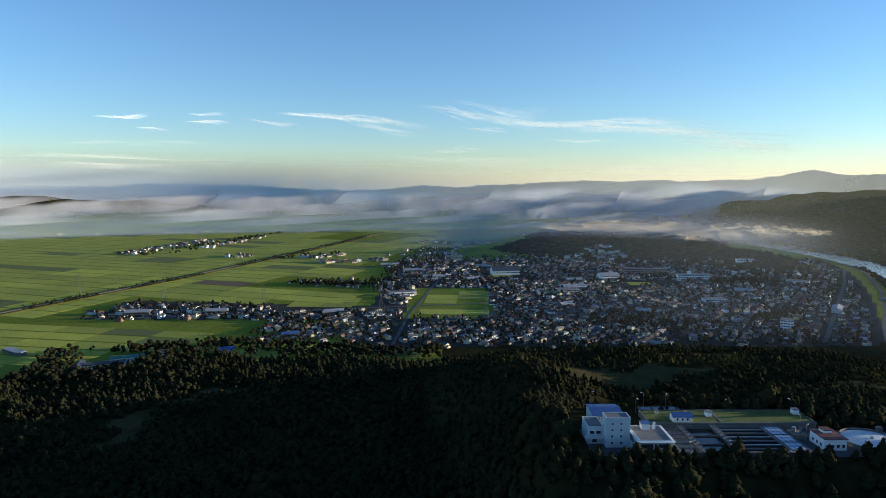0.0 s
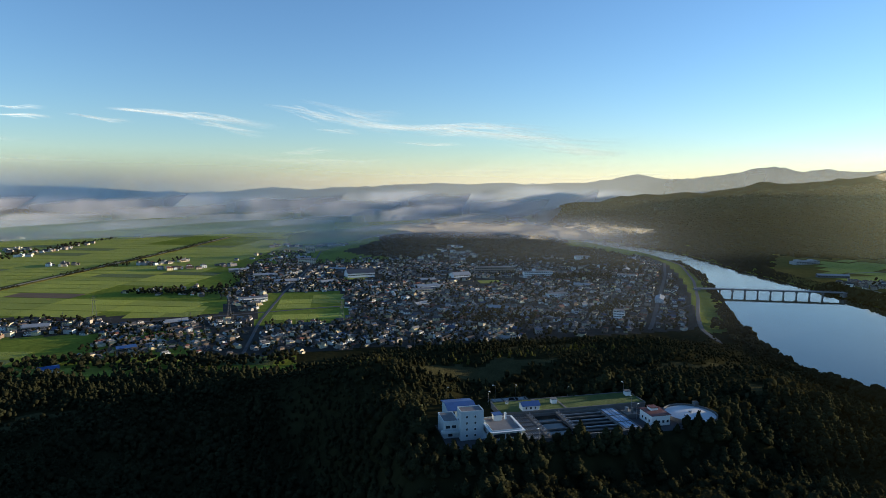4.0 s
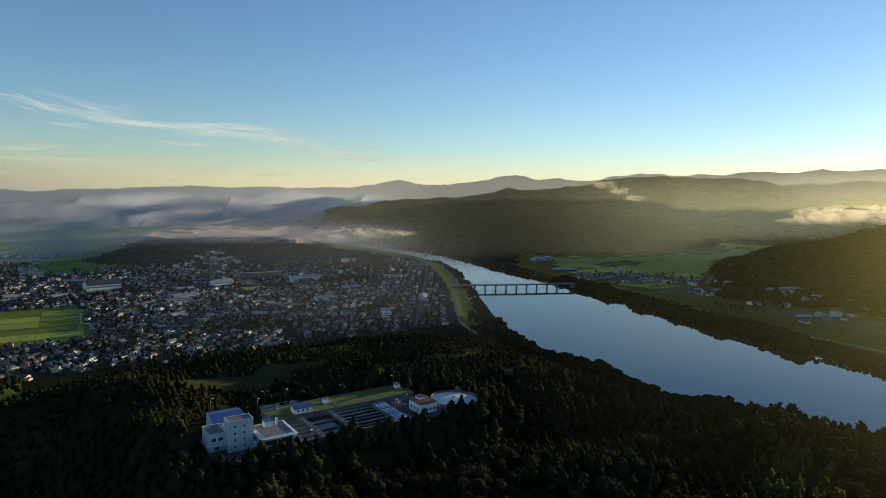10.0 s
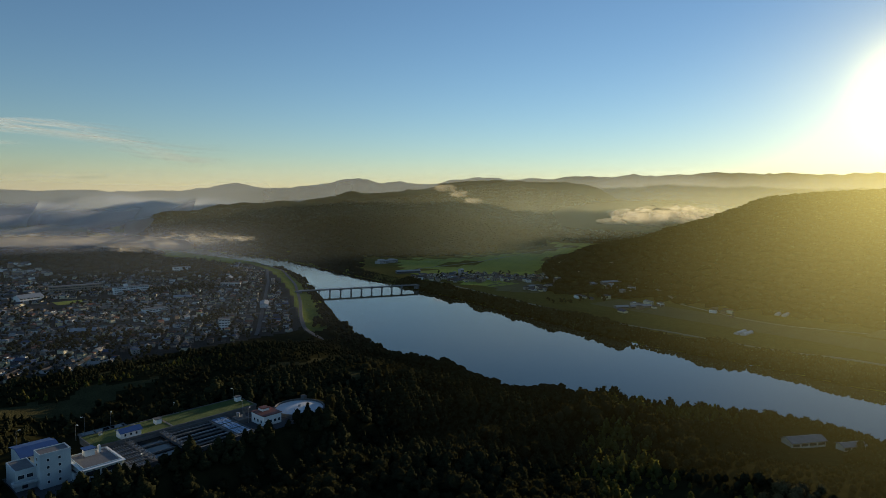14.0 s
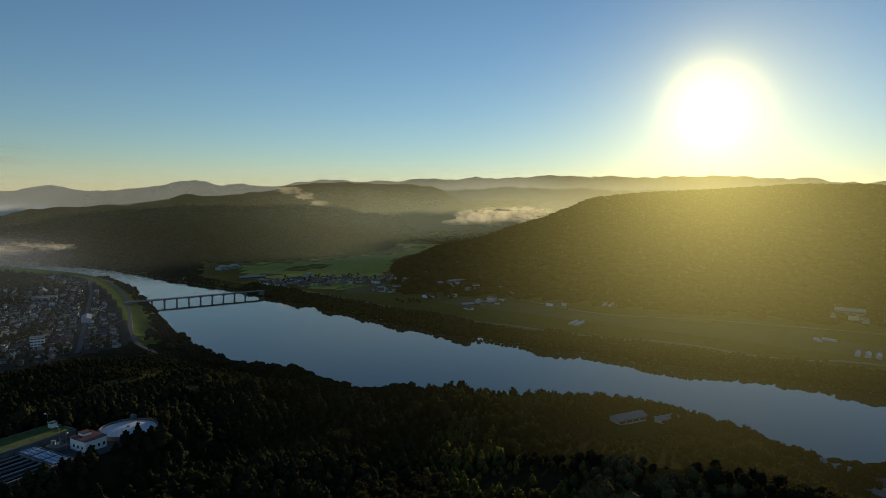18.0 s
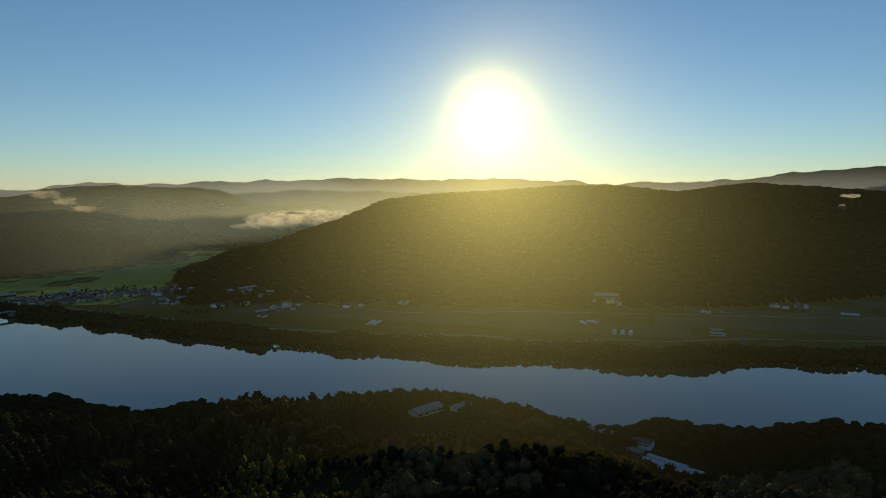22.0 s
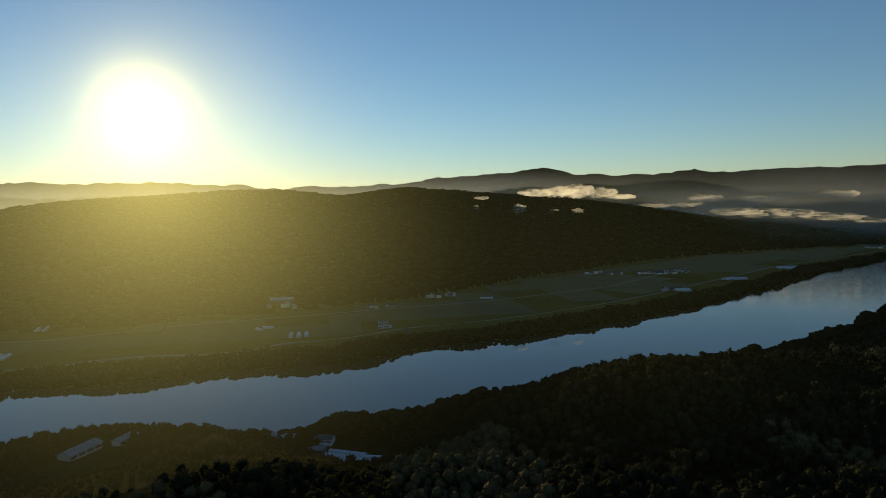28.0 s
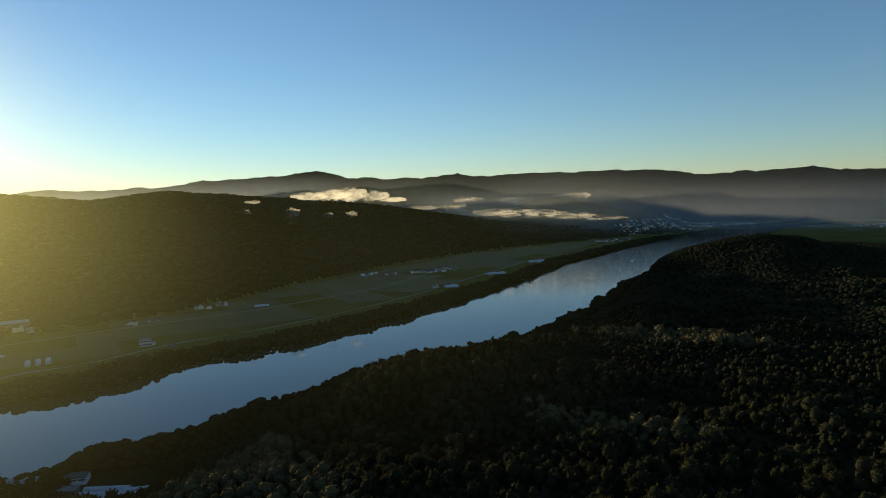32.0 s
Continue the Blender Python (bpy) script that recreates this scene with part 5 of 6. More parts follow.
for x, y, tn, L in ((-20, 1240, 10, 40), (60, 1215, 20, 30), (-60, 1330, 5, 46), (90, 1390, -15, 36), (300, 905, -30, 30), (585, 925, 56, 40), (700, 1240, 56, 36), (190, 960, 30, 26), (-160, 905, 20, 30),
                    (-330, 910, 8, 30), (-440, 900, 8, 34), (520, 1080, -34, 30), (750, 1320, -34, 30), (250, 1200, 10, 30), (-120, 1420, 12, 40), (20, 1620, 5, 34)):
    block("workshop", "long workshop under a pale metal roof", x, y, tn, L, 13, 5, 1, M_TOWNWALL, "gable", M_SILVER, group="workshops of the town", win=1.2)
# school buildings and yards in the lee of the wooded hill
for x, y, tn, L, W, rm in ((-350, 640, 20, 36, 9, M_GYMROOF), (-338, 664, 20, 34, 8, M_GREENROOF), (-322, 634, 110, 26, 9, M_GYMROOF), (-374, 634, 110, 24, 8, M_GYMROOF)):
    block("care_home", "low building wing with a metal roof among trees", x, y, tn, L, W, 5, 1, M_WHITE, "gable", rm, group="care home wings")
block("shed", "small shed with a bright blue metal roof", -371, 594, 25, 12, 8, 4, 1, M_WHITE, "gable", M_BLUEROOF, win=0.8)
block("farmhouse", "white house at the foot of the wooded slope", -309, 680, 30, 14, 10, 6, 2, M_WHITE, "gable", M_TOWNROOF)
block("barn", "blue-roofed barn beside the houses", -243, 692, 25, 18, 10, 6, 1, M_WHITE, "gable", M_BLUEROOF)
block("barn", "blue-roofed barn beside the houses", -190, 770, 25, 20, 9, 5, 1, M_TOWNWALL, "gable", M_BLUEROOF)
block("long_shed", "long low shed beside the shaded field", -480, 693, -32, 36, 9, 4, 1, M_CONC, roof_mat=M_SILVER, win=0.8)


# hamlets on the plain, on the hill estate and across the river
def hamlet(cx, cy, sx, sy, turn, n, seed):
    rg = np.random.RandomState(seed)
    V = [[], [], []]
    F = [[], [], []]
    for _ in range(n):
        u, v = (rg.rand() - 0.5) * sx, (rg.rand() - 0.5) * sy
        a = radians(turn)
        x, y = cx + u * math.cos(a) - v * math.sin(a), cy + u * math.sin(a) + v * math.cos(a)
        k = rg.randint(0, 6)
        tn, z = radians(turn + rg.choice([0, 90]) + rg.rand() * 12), float(height(x, y))
        w, r, wins, d = house_parts(k)
        g = Shape()
        for p in wins:
            g.box(p[0] - 0.9, p[0] + 0.9, p[1] - 0.07, p[1] + 0.05, p[2] - 0.65, p[2] + 0.65)
        for j, sh in enumerate((w, r, g)):
            b = len(V[j])
            V[j] += [(x + p[0] * math.cos(tn) - p[1] * math.sin(tn), y + p[0] * math.sin(tn) + p[1] * math.cos(tn), z + p[2]) for p in sh.v]
            F[j] += [tuple(b + q for q in f) for f in sh.f]
    return V, F


HAMLETS = [(2060, -3700, 330, 90, 58, 80), (-790, 1830, 380, 60, 76, 60), (-650, 1980, 380, 40, 80, 34), (-760, 2410, 460, 50, 5, 50), (-300, 1600, 110, 30, 40, 16), (-520, 1600, 60, 40, 0, 9), (-210, 1500, 160, 40, 20, 18),
           (-1250, 2250, 700, 50, 10, 50), (60, 1960, 260, 60, 0, 36), (160, 2250, 300, 70, 0, 30),
           (355, 1500, 160, 110, 35, 52), (1170, 860, 250, 110, -40, 80), (1120, 940, 190, 120, -40, 70), (1230, 800, 160, 60, -30, 30), (1060, 980, 120, 40, -30, 14), (1090, 575, 150, 40, -20, 12), (1110, 690, 110, 50, -30, 14), (1030, 470, 110, 50, -25, 9),
           (1072, 344, 60, 40, 0, 6), (1160, -95, 60, 24, 80, 4), (1130, -262, 60, 20, 80, 4), (1195, -410, 60, 24, 80, 6), (1360, -1000, 260, 60, 70, 40), (1065, -862, 50, 20, 70, 5),
           (1610, -2250, 140, 90, 60, 26), (1800, -2900, 450, 140, 75, 90), (1840, -3650, 500, 100, 80, 110), (1000, -3900, 500, 240, 60, 60)]
VV, FF = [[], [], []], [[], [], []]
for i, h in enumerate(HAMLETS):
    V, F = hamlet(*h, 100 + i)
    for j in range(3):
        b = len(VV[j])
        VV[j] += V[j]
        FF[j] += [tuple(b + q for q in f) for f in F[j]]
for j, (nm, mat, lb) in enumerate((("hamlet_walls", M_FARWALL, "walls of farmhouses scattered over the plain"), ("hamlet_roofs", M_FARROOF, "roofs of farmhouses scattered over the plain"),
                                  ("hamlet_windows", M_GLASS, "dark windows of the scattered farmhouses"))):
    me = bpy.data.meshes.new(nm)
    me.from_pydata(VV[j], [], FF[j])
    me.materials.append(mat)
    tagged(new(nm, me), lb, "houses", kind="stuff")

# white walls toned down to grey for the shade and distance beyond the river
M_GREYWALL = material("dimmed_white_wall", (0.36, 0.36, 0.35), 0.85, vary=0.2, scale=0.15, fine=2.0)
# single buildings beyond the river
fac = block("factory", "pale factory below the dark wooded hill", 1204, 1288, 5, 74, 20, 7, 2, M_GREYWALL, roof_mat=M_SILVER)
part("roof_house", Shape().box(-30, -16, -7, 7, 7.5, 11), M_GREYWALL, fac)
part("roof_house", Shape().box(14, 27, -7, 7, 7.5, 10), M_GREYWALL, fac)
block("sawmill", "low pale sheds near the bridge head", 1085, 1085, -25, 60, 12, 5, 1, M_CONC, "gable", M_SILVER)
for x, y, tn, L in ((1146, 578, -24, 52), (1125, 600, -24, 30), (1038, 470, -32, 40), (1111, 735, -30, 30), (1008, 490, -30, 24)):
    block("packing_shed", "long shed with a pale roof among the fields", x, y, tn, L, 10, 3.4, 1, M_CONC, "gable", M_SILVER, group="packing sheds", win=1.0)
vt = block("temple_tower", "white house with a tall stepped roof in the village", 1166, 985, 0, 10, 10, 11, 3, M_GREYWALL, roof="gable", roof_mat=M_GREYWALL)
wh = block("pump_station", "white two-storey pump station by the dike road", 933, -226, 76, 16, 10, 9, 2, M_GREYWALL, bays=4)
part("side_wing", Shape().box(-13, -8.1, -4, 4, -1, 4), M_GREYWALL, wh)
part("mast", Shape().box(7, 7.6, 3, 3.6, 9.5, 13), M_GREYWALL, wh)
block("farmhouse", "grey house and barn on the hill foot", 1172, -98, 80, 40, 16, 9, 2, M_CONC, "gable", M_SILVER)
gate = thing("sluice_gate", pose(868, -243, float(height(868, -243)), 0, 0, 80), "concrete sluice gate frame on the dike", "sluice gate")
for x in (-4, 0, 4):
    part("post", Shape().box(x - 0.7, x + 0.7, -1, 1, -4, 7), M_CONC, gate)
part("gate_deck", Shape().box(-5.5, 5.5, -1.6, 1.6, 7, 8.2), M_CONC, gate)
part("gate_house", Shape().box(-5.2, 5.2, -1.4, 1.4, 8.2, 10), M_CONC, gate)


M_FILM = material("milky_plastic_film", (0.44, 0.45, 0.45), 0.3, vary=0.1, scale=0.3)


def greenhouse(x, y, turn, L, n, gap=8.0, W=6.5):
    for q in range(n):
        a = radians(turn)
        px, py = x - math.sin(a) * q * gap, y + math.cos(a) * q * gap
        g = thing("greenhouse", on_ground(px, py, turn), "round-arched greenhouse covered in milky film", "greenhouse", "greenhouses")
        arch = [(math.cos(math.pi * k / 10) * W / 2, 0.9 + math.sin(math.pi * k / 10) * 2.6) for k in range(11)]
        arch = [(W / 2, -0.5)] + arch + [(-W / 2, -0.5)]
        k = len(arch)
        s = Shape().add([(-L / 2, u, v) for u, v in arch] + [(L / 2, u, v) for u, v in arch], [(i, i + 1, k + i + 1, k + i) for i in range(k - 1)])
        part("film", s, M_FILM, g)
        for e in (-L / 2, L / 2):
            part("end_wall", Shape().add([(e, u, v) for u, v in arch], [tuple(range(k))]), M_FILM, g)
        for i in range(9):
            h, xx = Shape(), -L / 2 + L * i / 8
            for j in range(1, k - 2):
                h.beam((xx, arch[j][0] * 1.01, arch[j][1] + 0.03), (xx, arch[j + 1][0] * 1.01, arch[j + 1][1] + 0.03), 0.12, 0.08)
            part("hoop", h, M_STEEL, g)


greenhouse(930, -88, -8, 26, 3, -11)
greenhouse(995, -48, 20, 18, 1)
greenhouse(1005, -62, 60, 18, 1)
greenhouse(944, 277, -6, 30, 2, -9)
greenhouse(1130, 272, 0, 42, 2, -10)
greenhouse(1137, -484, 70, 26, 1)
greenhouse(1143, -1098, 75, 50, 3, 8)
greenhouse(1264, -1396, 75, 60, 3, 8)
greenhouse(1040, -870, 70, 30, 2, 8)
# nursery in the hollow by the river
greenhouse(459, -80, 52, 30, 4, 7.2)
greenhouse(439, -97, 62, 24, 3, 7.0)
block("boat_shed", "grey sheds beside the river road", 497, -34, 60, 26, 9, 4, 1, M_CONC, "gable", M_SILVER, win=0.8)
block("farmhouse", "low house with a pale roof by the river", 485, -66, 60, 16, 9, 4.5, 1, M_WHITE, "gable", M_TOWNROOF, win=0.9)
block("shed", "flat grey storage shed in the hollow", 470, -58, 60, 14, 8, 3.5, 1, M_CONC, win=0.8)
M_LODGEROOF = material("weathered_slate_roof", (0.17, 0.17, 0.175), 0.5, vary=0.3, scale=0.4, fine=3.0)
lodge = block("lodge", "grey-roofed lodge on the wooded knoll above the river", 412, 84, -35, 23, 9, 3.8, 1, M_CREAM, "gable", M_LODGEROOF)
block("lodge_annex", "annex with a lit glazed front on the knoll", 424, 62, -35, 15, 6, 3.4, 1, M_CREAM, "gable", M_LODGEROOF)


# pylons and poles
M_PYLON = material("weathered_steel", (0.11, 0.115, 0.115), 0.7, vary=0.2)
def pylon(x, y, h):
    p = thing("power_pylon", on_ground(x, y, 20), "grey steel lattice power pylon in the rice fields", "pylon", "power pylons")
    for sx, sy in ((-1, -1), (1, -1), (1, 1), (-1, 1)):
        part("leg", Shape().beam((sx * 3.2, sy * 3.2, 0), (sx * 0.5, sy * 0.5, h), 0.16, 0.16), M_PYLON, p)
    b = Shape()
    for i in range(7):
        z0, z1 = h * i / 7, h * (i + 1) / 7
        w0, w1 = 3.2 - 2.7 * i / 7, 3.2 - 2.7 * (i + 1) / 7
        for sx in (-1, 1):
            b.beam((sx * w0, -w0, z0), (sx * w1, w1, z1), 0.1, 0.1).beam((-w0, sx * w0, z0), (w1, sx * w1, z1), 0.1, 0.1)
    part("lattice", b, M_PYLON, p)
    for z, w in ((h * 0.78, 5), (h * 0.88, 4), (h * 0.97, 3)):
        part("cross_arm", Shape().beam((-w, 0, z), (w, 0, z), 0.25, 0.25), M_PYLON, p)


for x, y in ((-455, 1020), (-279, 973), (-624, 1072), (-90, 905), (60, 860)):
    pylon(x, y, 32)
pl = Shape()
for i in range(0, len(HX), 9):
    x, y = HX[i] + 8, HY[i] + 6
    z = float(height(x, y))
    pl.tube(x, y, z - 1, z + 11, 0.2, 0.14, 5).box(x - 1.1, x + 1.1, y - 0.08, y + 0.08, z + 9.8, z + 10.1)
tagged(new("utility_poles", pl.mesh("utility_poles", M_CONC)), "grey concrete utility poles along the streets", "poles", kind="stuff")


def town_trees():
    """Garden trees and shrine groves between the houses."""
    x, y = jittered(-560, 980, 690, 1900, 10.0, rng)
    d = town_density(x, y)
    grove = fbm(x, y, 120, 91)
    ok = (rng.rand(len(x)) < np.where(grove > 0.56, 0.85, 0.42)) & (d > 0.2) & (x < WEST(y) - 75)
    x, y = x[ok], y[ok]
    scatter("garden_trees", np.stack([x, y, height(x, y)], -1), 4 + 6 * rng.rand(len(x)), BROAD_LOW, M_LEAF, rng, "dark garden trees between the houses", "trees", 1.1)
    rows = [(-190, 1150, 90, 12, -10, 60), (-110, 1190, 40, 10, 0, 24), (480, 880, 60, 14, 30, 40), (560, 728, 22, 16, 50, 34), (690, 1370, 60, 70, 0, 120), (600, 1180, 40, 30, 0, 40), (250, 870, 60, 20, 10, 40), (560, 1190, 60, 16, 20, 40), (300, 830, 70, 12, 4, 40), (-700, 1900, 300, 14, 76, 70), (-340, 1600, 90, 12, 40, 24),
            (-294, 712, 74, 16, 14, 110), (-402, 640, 22, 60, 14, 110), (-150, 700, 70, 22, -6, 130), (-296, 630, 14, 44, 10, 60), (-352, 592, 60, 14, 16, 90), (-262, 668, 34, 20, 10, 50), (-60, 690, 60, 20, 0, 90), (1180, 900, 150, 60, -40, 40), (1070, 560, 120, 30, -20, 40), (-760, 2400, 400, 12, 5, 60), (-650, 1990, 350, 12, 80, 40)]
    P, S = [], []
    for cx, cy, sx, sy, turn, n in rows:
        u, v = (rng.rand(n) - 0.5) * 2 * sx, (rng.rand(n) - 0.5) * 2 * sy
        a = radians(turn)
        X, Y = cx + u * math.cos(a) - v * math.sin(a), cy + u * math.sin(a) + v * math.cos(a)
        P.append(np.stack([X, Y, height(X, Y)], -1)), S.append(7 + 6 * rng.rand(n))
    scatter("windbreak_trees", np.concatenate(P), np.concatenate(S), BROAD_LOW, M_LEAF, rng, "dark windbreak trees beside farms and fields", "trees", 1.1)

    # scrub along the embankment through the paddies
    line = np.array(((-760, 640), (-700, 760), (-644, 905), (-515, 1258), (-359, 1789), (-230, 2300)), float)
    leg = rng.randint(1, 5, 1100)
    f = rng.rand(1100, 1)
    p = line[leg] * (1 - f) + line[leg + 1] * f
    side = np.where(rng.rand(1100) < 0.7, 12.0, -12.0) + 9 * (rng.rand(1100) - 0.5)
    x, y = p[:, 0] + side, p[:, 1] + 0.3 * side
    ok = value_noise(x, y, 60, 5) > 0.34
    x, y = x[ok], y[ok]
    scatter("embankment_scrub", np.stack([x, y, height(x, y) + 0.2], -1), 2.5 + 3.0 * rng.rand(len(x)), BROAD_LOW, M_WILLOW, rng, "rough scrub along the embankment between the paddies", "shrubs", 1.5)


town_trees()

# ---- rice fields ----
def crop(name, a, b, rough=0.9, spread=0.9):
    m = material(name, a, rough, vary=0.3, scale=0.012, fine=0.5, bump=1.0, bump_scale=1.2, per_object=spread, tint=b)
    return m


M_RICE = crop("ripening_rice", (0.20, 0.245, 0.026), (0.40, 0.41, 0.042))
M_SOY = crop("dark_green_beans", (0.080, 0.110, 0.022), (0.115, 0.140, 0.030))
M_SOIL = material("bare_field_soil", (0.13, 0.08, 0.04), 0.95, vary=0.3, scale=0.05)
fields = tagged(new("rice_fields"), "green rice paddies divided by low banks", "fields", kind="structure")
rng = np.random.RandomState(15)


def lay_fields(u0, u1, v0, v1, du, dv, test, gap=4.0, origin=(-515, 1258), turn=-18.0, side=0.7):
    c, s = math.cos(radians(turn)), math.sin(radians(turn))
    out = []
    for i in range(int((u1 - u0) / du)):
        for j in range(int((v1 - v0) / dv)):
            a0, a1 = u0 + i * du + side / 2, u0 + (i + 1) * du - side / 2
            b0, b1 = v0 + j * dv + gap / 2, v0 + (j + 1) * dv - gap / 2
            pts = [(origin[0] + a * c - b * s, origin[1] + a * s + b * c) for a, b in ((a0, b0), (a1, b0), (a1, b1), (a0, b1))]
            if all(test(x, y) for x, y in pts):
                out.append(pts)
    return out


def open_plain(x, y):
    return (hill_mask(np.array(x), np.array(y)) < 0.02 and float(height(x, y)) < 9.5 and float(town_density(np.array(x), np.array(y))) < 0.12 and float(road_near(np.array(x), np.array(y))) > 3
            and -1 < x - -2600 and x < 250 and y > 480)


def east_plain(x, y):
    return (y < 900 or math.atan2(x, y) > radians(43.5)) and x > float(EAST(y)) + 95 and float(height(x, y)) < 10.0 and float(road_near(np.array(x), np.array(y))) > 3


def in_rect(x, y):
    return bool(in_open(np.array(x), np.array(y))) and float(road_near(np.array(x), np.array(y))) > 2


def add_field(pts, mat, lift=0.12):
    z = max(float(height(x, y)) for x, y in pts) + lift
    cx, cy = sum(p[0] for p in pts) / 4, sum(p[1] for p in pts) / 4
    V, F = [], []
    n = 6
    for i in range(n + 1):
        for j in range(n + 1):
            s, t = i / n, j / n
            x = (pts[0][0] * (1 - s) + pts[1][0] * s) * (1 - t) + (pts[3][0] * (1 - s) + pts[2][0] * s) * t
            y = (pts[0][1] * (1 - s) + pts[1][1] * s) * (1 - t) + (pts[3][1] * (1 - s) + pts[2][1] * s) * t
            V.append((x, y, z + 0.05 * rng.rand()))
    for i in range(n):
        for j in range(n):
            a = i * (n + 1) + j
            F.append((a, a + n + 1, a + n + 2, a + 1))
    rim = [i * (n + 1) for i in range(n + 1)] + [n * (n + 1) + j for j in range(1, n + 1)] + [i * (n + 1) + n for i in range(n - 1, -1, -1)] + [j for j in range(n - 1, 0, -1)]
    b = len(V)
    V += [(V[r][0], V[r][1], z - 0.5) for r in rim]
    F += [(rim[k], rim[(k + 1) % len(rim)], b + (k + 1) % len(rim), b + k) for k in range(len(rim))]
    return V, F


# crop toned olive for the hazy shade on the eastern fields
M_OLIVECROP = crop("olive_cast_crop", (0.115, 0.100, 0.028), (0.155, 0.128, 0.034), spread=0.3)
west = lay_fields(-1500, 900, -800, 260, 120, 46, lambda x, y: open_plain(x, y) and (y > 868 or x < -600))
west += lay_fields(-2000, 900, 260, 1450, 150, 62, open_plain)
east = lay_fields(-400, 500, -900, 900, 90, 50, east_plain, 0.8, (1000, 200), -8) + lay_fields(-700, 1200, -400, 700, 62, 30, east_plain, 1.2, (1600, 1150), 25)
east += lay_fields(-300, 300, -2600, 0, 80, 70, east_plain, 0.8, (1100, -750), 22)
west += lay_fields(-500, 500, -800, -380, 70, 34, lambda x, y: open_plain(x, y) and y < 868, origin=(-350, 1200), turn=-10)
inner = lay_fields(-300, 400, -500, 300, 52, 40, in_rect, origin=(10, 1000), turn=-4)
allf = sorted(west + east + inner, key=lambda p: math.hypot(p[0][0], p[0][1]))
print("fields", len(west), len(east), len(inner))
JOINED = {"rice": ([], []), "meadow": ([], []), "beans": ([], [])}
for i, pts in enumerate(allf):
    beans = pts[0][0] < 300 and float(value_noise(pts[0][0], pts[0][1], 170, 12)) + 0.5 * rng.rand() > 1.0
    V, F = add_field(pts, M_RICE)
    if i < 290:
        ob = new("paddy", mesh_from("paddy", V, F, M_SOIL if rng.rand() < 0.012 else M_OLIVECROP if 800 < pts[0][0] and pts[0][1] < 800 else M_SOY if beans else M_RICE, flat=True))
        ob.parent = fields
    else:
        JV, JF = JOINED["meadow" if 800 < pts[0][0] and pts[0][1] < 800 else "beans" if beans else "rice"]
        b = len(JV)
        JV += V
        JF += [tuple(b + q for q in f) for f in F]
tagged(new("far_paddies", mesh_from("far_paddies", *JOINED["rice"], M_RICE, flat=True)), "distant rice paddies towards the fog", "fields", kind="stuff")
tagged(new("far_bean_fields", mesh_from("far_bean_fields", *JOINED["beans"], M_SOY, flat=True)), "dark green bean fields among the distant paddies", "fields", kind="stuff")
tagged(new("far_meadows", mesh_from("far_meadows", *JOINED["meadow"], M_OLIVECROP, flat=True)), "floodplain fields beyond the river, toned dark olive for haze and shade", "fields", kind="stuff")

